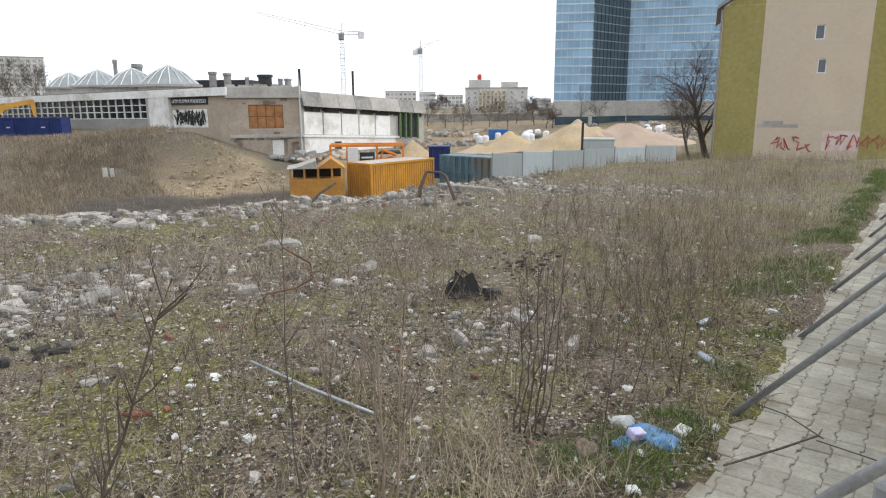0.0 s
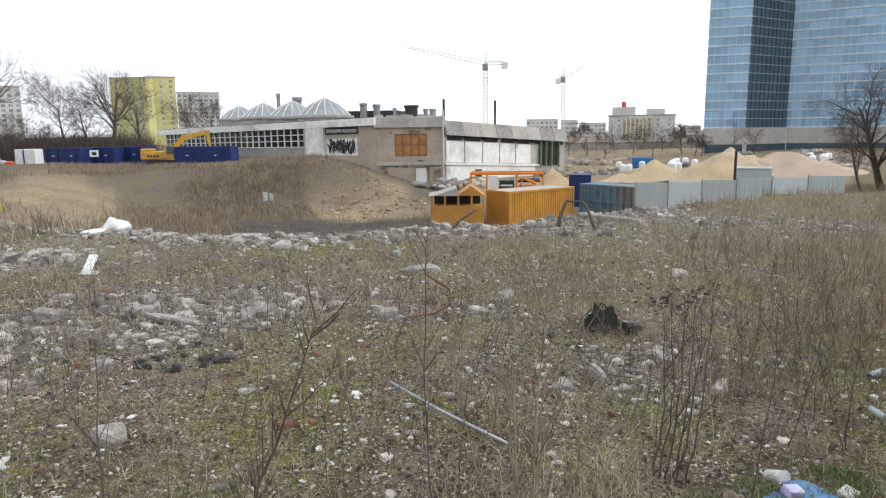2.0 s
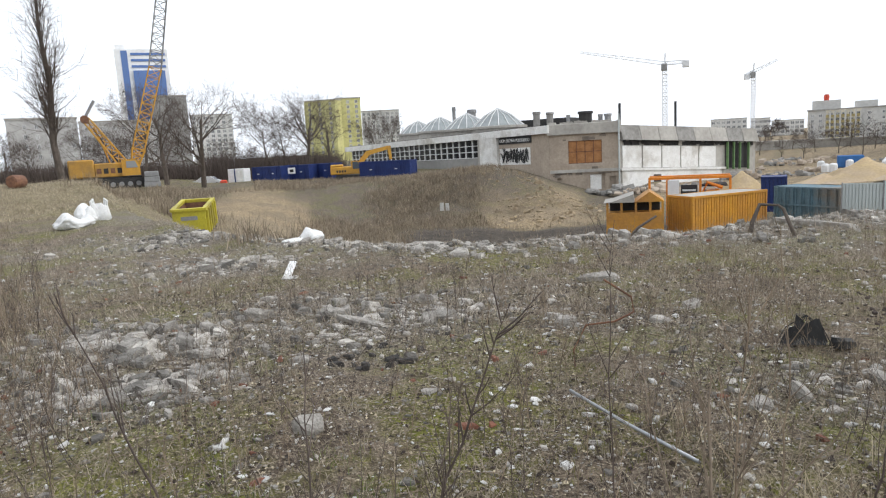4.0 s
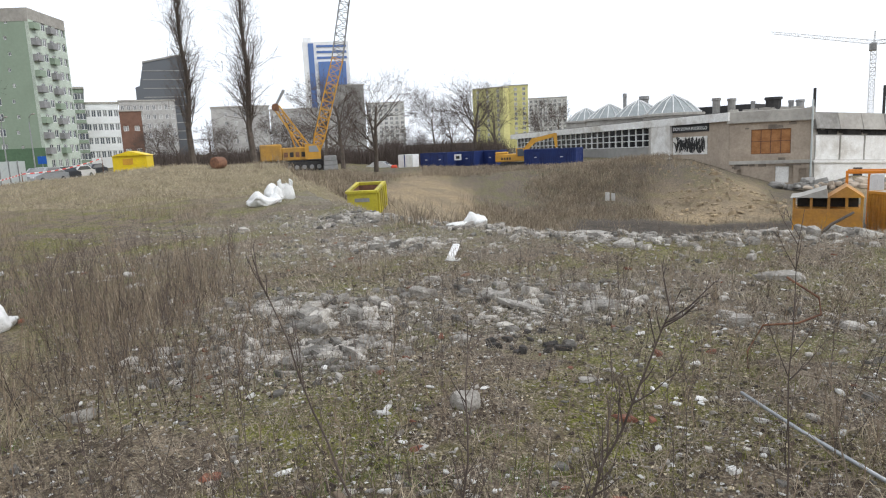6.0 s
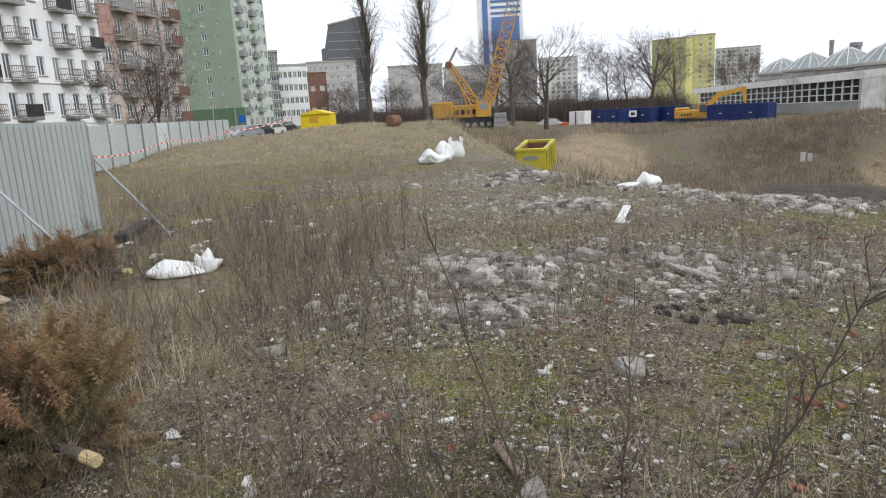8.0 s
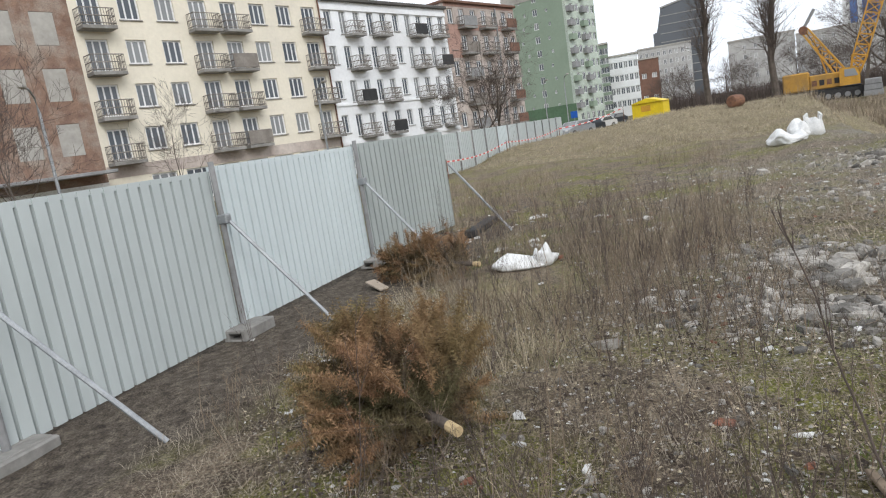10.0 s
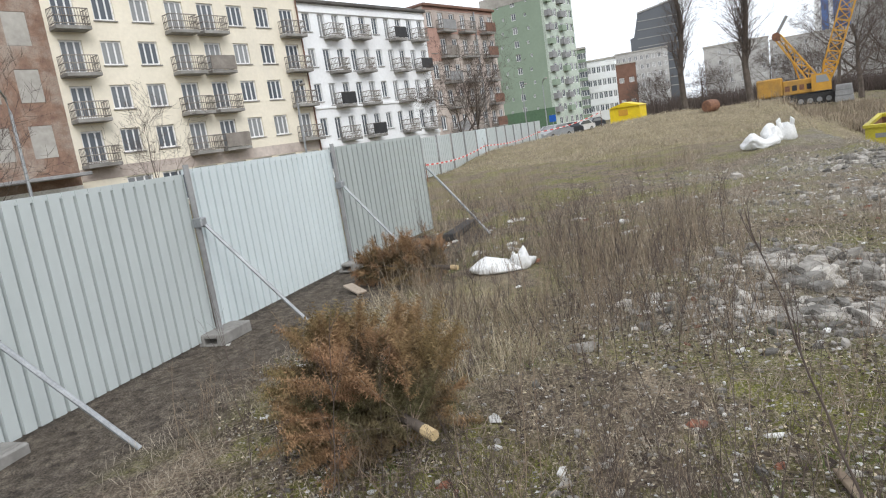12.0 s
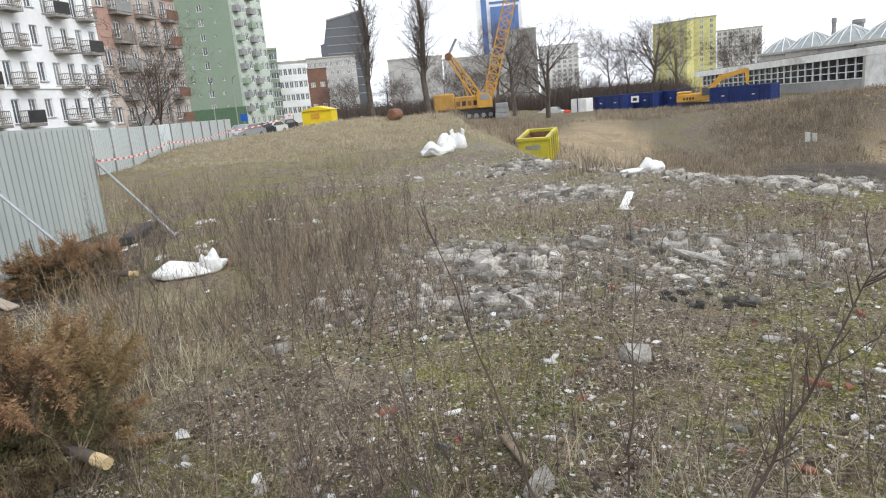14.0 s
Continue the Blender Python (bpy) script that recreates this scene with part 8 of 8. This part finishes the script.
for _ in range(62000):
    x, y = polar(rnd.uniform(-30, 104), 1.6 + 9.5 * rnd.random() ** 0.75)
    if not open_ground(x, y) or noise.noise((x * 1.1, y * 1.1, 14)) < rnd.uniform(-0.5, 0.35):
        continue
    kind = rnd.choices(kinds, (5, 0.6, 3.5, 4))[0]
    z, r, a = height(x, y) + 0.004, rnd.uniform(0.006, 0.021) * (1.0 if kind is not M_DARKBIT else 1.5), rnd.uniform(0, 6.283)
    c, q = math.cos(a) * r, math.sin(a) * r
    w = rnd.uniform(0.35, 0.9)
    flecks[kind].add([(x + c, y + q, z), (x - q * w, y + c * w, z + r * rnd.uniform(-0.1, 0.4)), (x - c, y - q, z), (x + q * w, y - c * w, z + r * rnd.uniform(-0.1, 0.4)), (x + c * 0.2, y + q * 0.2, z + r * rnd.uniform(0.3, 0.8))],
                     [(0, 1, 4), (1, 2, 4), (2, 3, 4), (3, 0, 4)])
for material, label in ((M_STONE, "small grit and mortar crumbs on soil"), (M_WHITE_RUBBISH, "small white tile and plaster flecks on soil"), (M_PALESTRAW, "pale dead leaf and straw flecks on soil"), (M_DARKBIT, "dark rotten leaves and clods on soil")):
    solo("grit", flecks[material], material, label, "grit", kind="stuff")
for i in range(26):
    x, y = polar(rnd.uniform(-31, -16), rnd.uniform(3.8, 9.5))
    if off_path(x, y):
        sack("paper_scrap", "crumpled white paper scrap in weeds", x, y, (rnd.uniform(0.03, 0.07), rnd.uniform(0.025, 0.045), rnd.uniform(0.02, 0.05)), i + 0.3, M_WHITE_RUBBISH, "litter", folds=3)
for i in range(12):
    x, y = polar(rnd.uniform(74, 112), rnd.uniform(3.2, 10))
    sack("paper_scrap", "crumpled white paper scrap on soil", x, y, (rnd.uniform(0.04, 0.09), rnd.uniform(0.03, 0.05), rnd.uniform(0.02, 0.05)), i + 0.7, M_WHITE_RUBBISH, "litter", folds=3)
for i in range(14):
    x, y = polar(rnd.uniform(64, 84), rnd.uniform(11, 14.5))
    sack("paper_scrap", "white rubbish piece in dry weeds", x, y, (rnd.uniform(0.08, 0.2), rnd.uniform(0.05, 0.1), rnd.uniform(0.04, 0.12)), i + 0.5, M_WHITE_RUBBISH, "litter", folds=3)

# ---- brick path ----
M_PAVER = mat("concrete_paver", (0.36, 0.335, 0.275), (0.28, 0.26, 0.21), 5, third=(0.22, 0.19, 0.14), per_object=0.14, island=0.14, bump=0.3, bscale=60)
M_JOINT = mat("path_sand", (0.24, 0.21, 0.155), (0.15, 0.14, 0.085), 8, bump=0.5)
path_m = pose(1.42, 3.42, 0, 0, 0, math.degrees(math.atan2(0.8, 0.6)))
bed = thing("brick_path", "grey concrete block path with sandy joints", "path", path_m, kind="structure")
part("bed", Geo().box(-3.2, -3.2, -0.05, 24, -0.05, 0.02), M_JOINT, bed)
wp, lp = 0.19, 0.15


def paver(g, x, y, dz=0.0, b=0.008):
    """An interlocking block with notched long sides."""
    w, l = wp - 0.004, lp - 0.004
    k = 0.016
    out = [(0, 0), (w * 0.28, 0), (w * 0.38, k), (w * 0.62, k), (w * 0.72, 0), (w, 0), (w, l), (w * 0.72, l), (w * 0.62, l + k), (w * 0.38, l + k), (w * 0.28, l), (0, l)]
    cx, cy = w / 2, l / 2
    n = len(out)
    v = [(x + px, y + py, 0.0) for px, py in out] + [(x + px, y + py, 0.03 - b * 0.6 + dz) for px, py in out] + [(x + cx + (px - cx) * (1 - 2 * b / w), y + cy + (py - cy) * (1 - 2 * b / l), 0.03 + dz) for px, py in out]
    f = [(i, (i + 1) % n, n + (i + 1) % n, n + i) for i in range(n)] + [(n + i, n + (i + 1) % n, 2 * n + (i + 1) % n, 2 * n + i) for i in range(n)] + [tuple(range(2 * n, 3 * n))]
    g.add(v, f)


one = Geo()
paver(one, 0, 0)
one_mesh = one.mesh("paver", M_PAVER)
rest = Geo()
singles = 0
for i in range(-11, 120):
    for j in range(21):
        # local x runs along the path, local -y to its right
        lx, ly = i * wp + (0.0 if j % 2 else 0.012), -j * lp + 0.15
        edge_in = -0.05 + 0.16 * noise.noise((lx * 1.1, ly * 0.5, 5.5))
        if -ly < edge_in and rnd.random() < 0.96:
            continue
        m = pose(lx, ly, rnd.uniform(-0.003, 0.003), rnd.uniform(-1, 1), rnd.uniform(-1, 1), rnd.uniform(-0.9, 0.9))
        if -1.0 < lx < 4.3 and -ly < 1.7 and singles < 300:
            part("paver", one_mesh, None, bed, m=m)
            singles += 1
        else:
            k = len(rest.v)
            rest.v += [tuple(m @ Vector(p)) for p in one.v]
            rest.f += [tuple(q + k for q in fc) for fc in one.f]
rp = part("pavers", rest, M_PAVER, bed)
tagged(rp, kind="stuff")


# the western half is set out from its own survey line, turned a little against the eastern one
WEST = pose(-0.055, -0.043, 0, 0, 0, -1.05)
STAYS = ("factory", "site_container", "notice_board", "site_hut", "fuel_tank", "roof_", "tower_crane", "white_marker", "steel_pipe", "ground", "brick_path")
LINES = ("steel_strut", "steel_cable", "barrier_tape", "tape_stake")
for ob in list(scene.objects):
    if ob.parent or ob.type not in ("MESH", "EMPTY") or ob.name.startswith(STAYS):
        continue
    px, py = ob.matrix_basis.translation[:2]
    d, az = math.hypot(px, py), bearing(px, py)
    if ob.name.startswith(LINES) or (d > 75 and 30 < az) or (20 <= d <= 75 and az > 44) or (0.5 < d < 20 and az > 24) or (1 < d < 20 and px < 0 and py < 0):
        ob.matrix_basis = WEST @ ob.matrix_basis
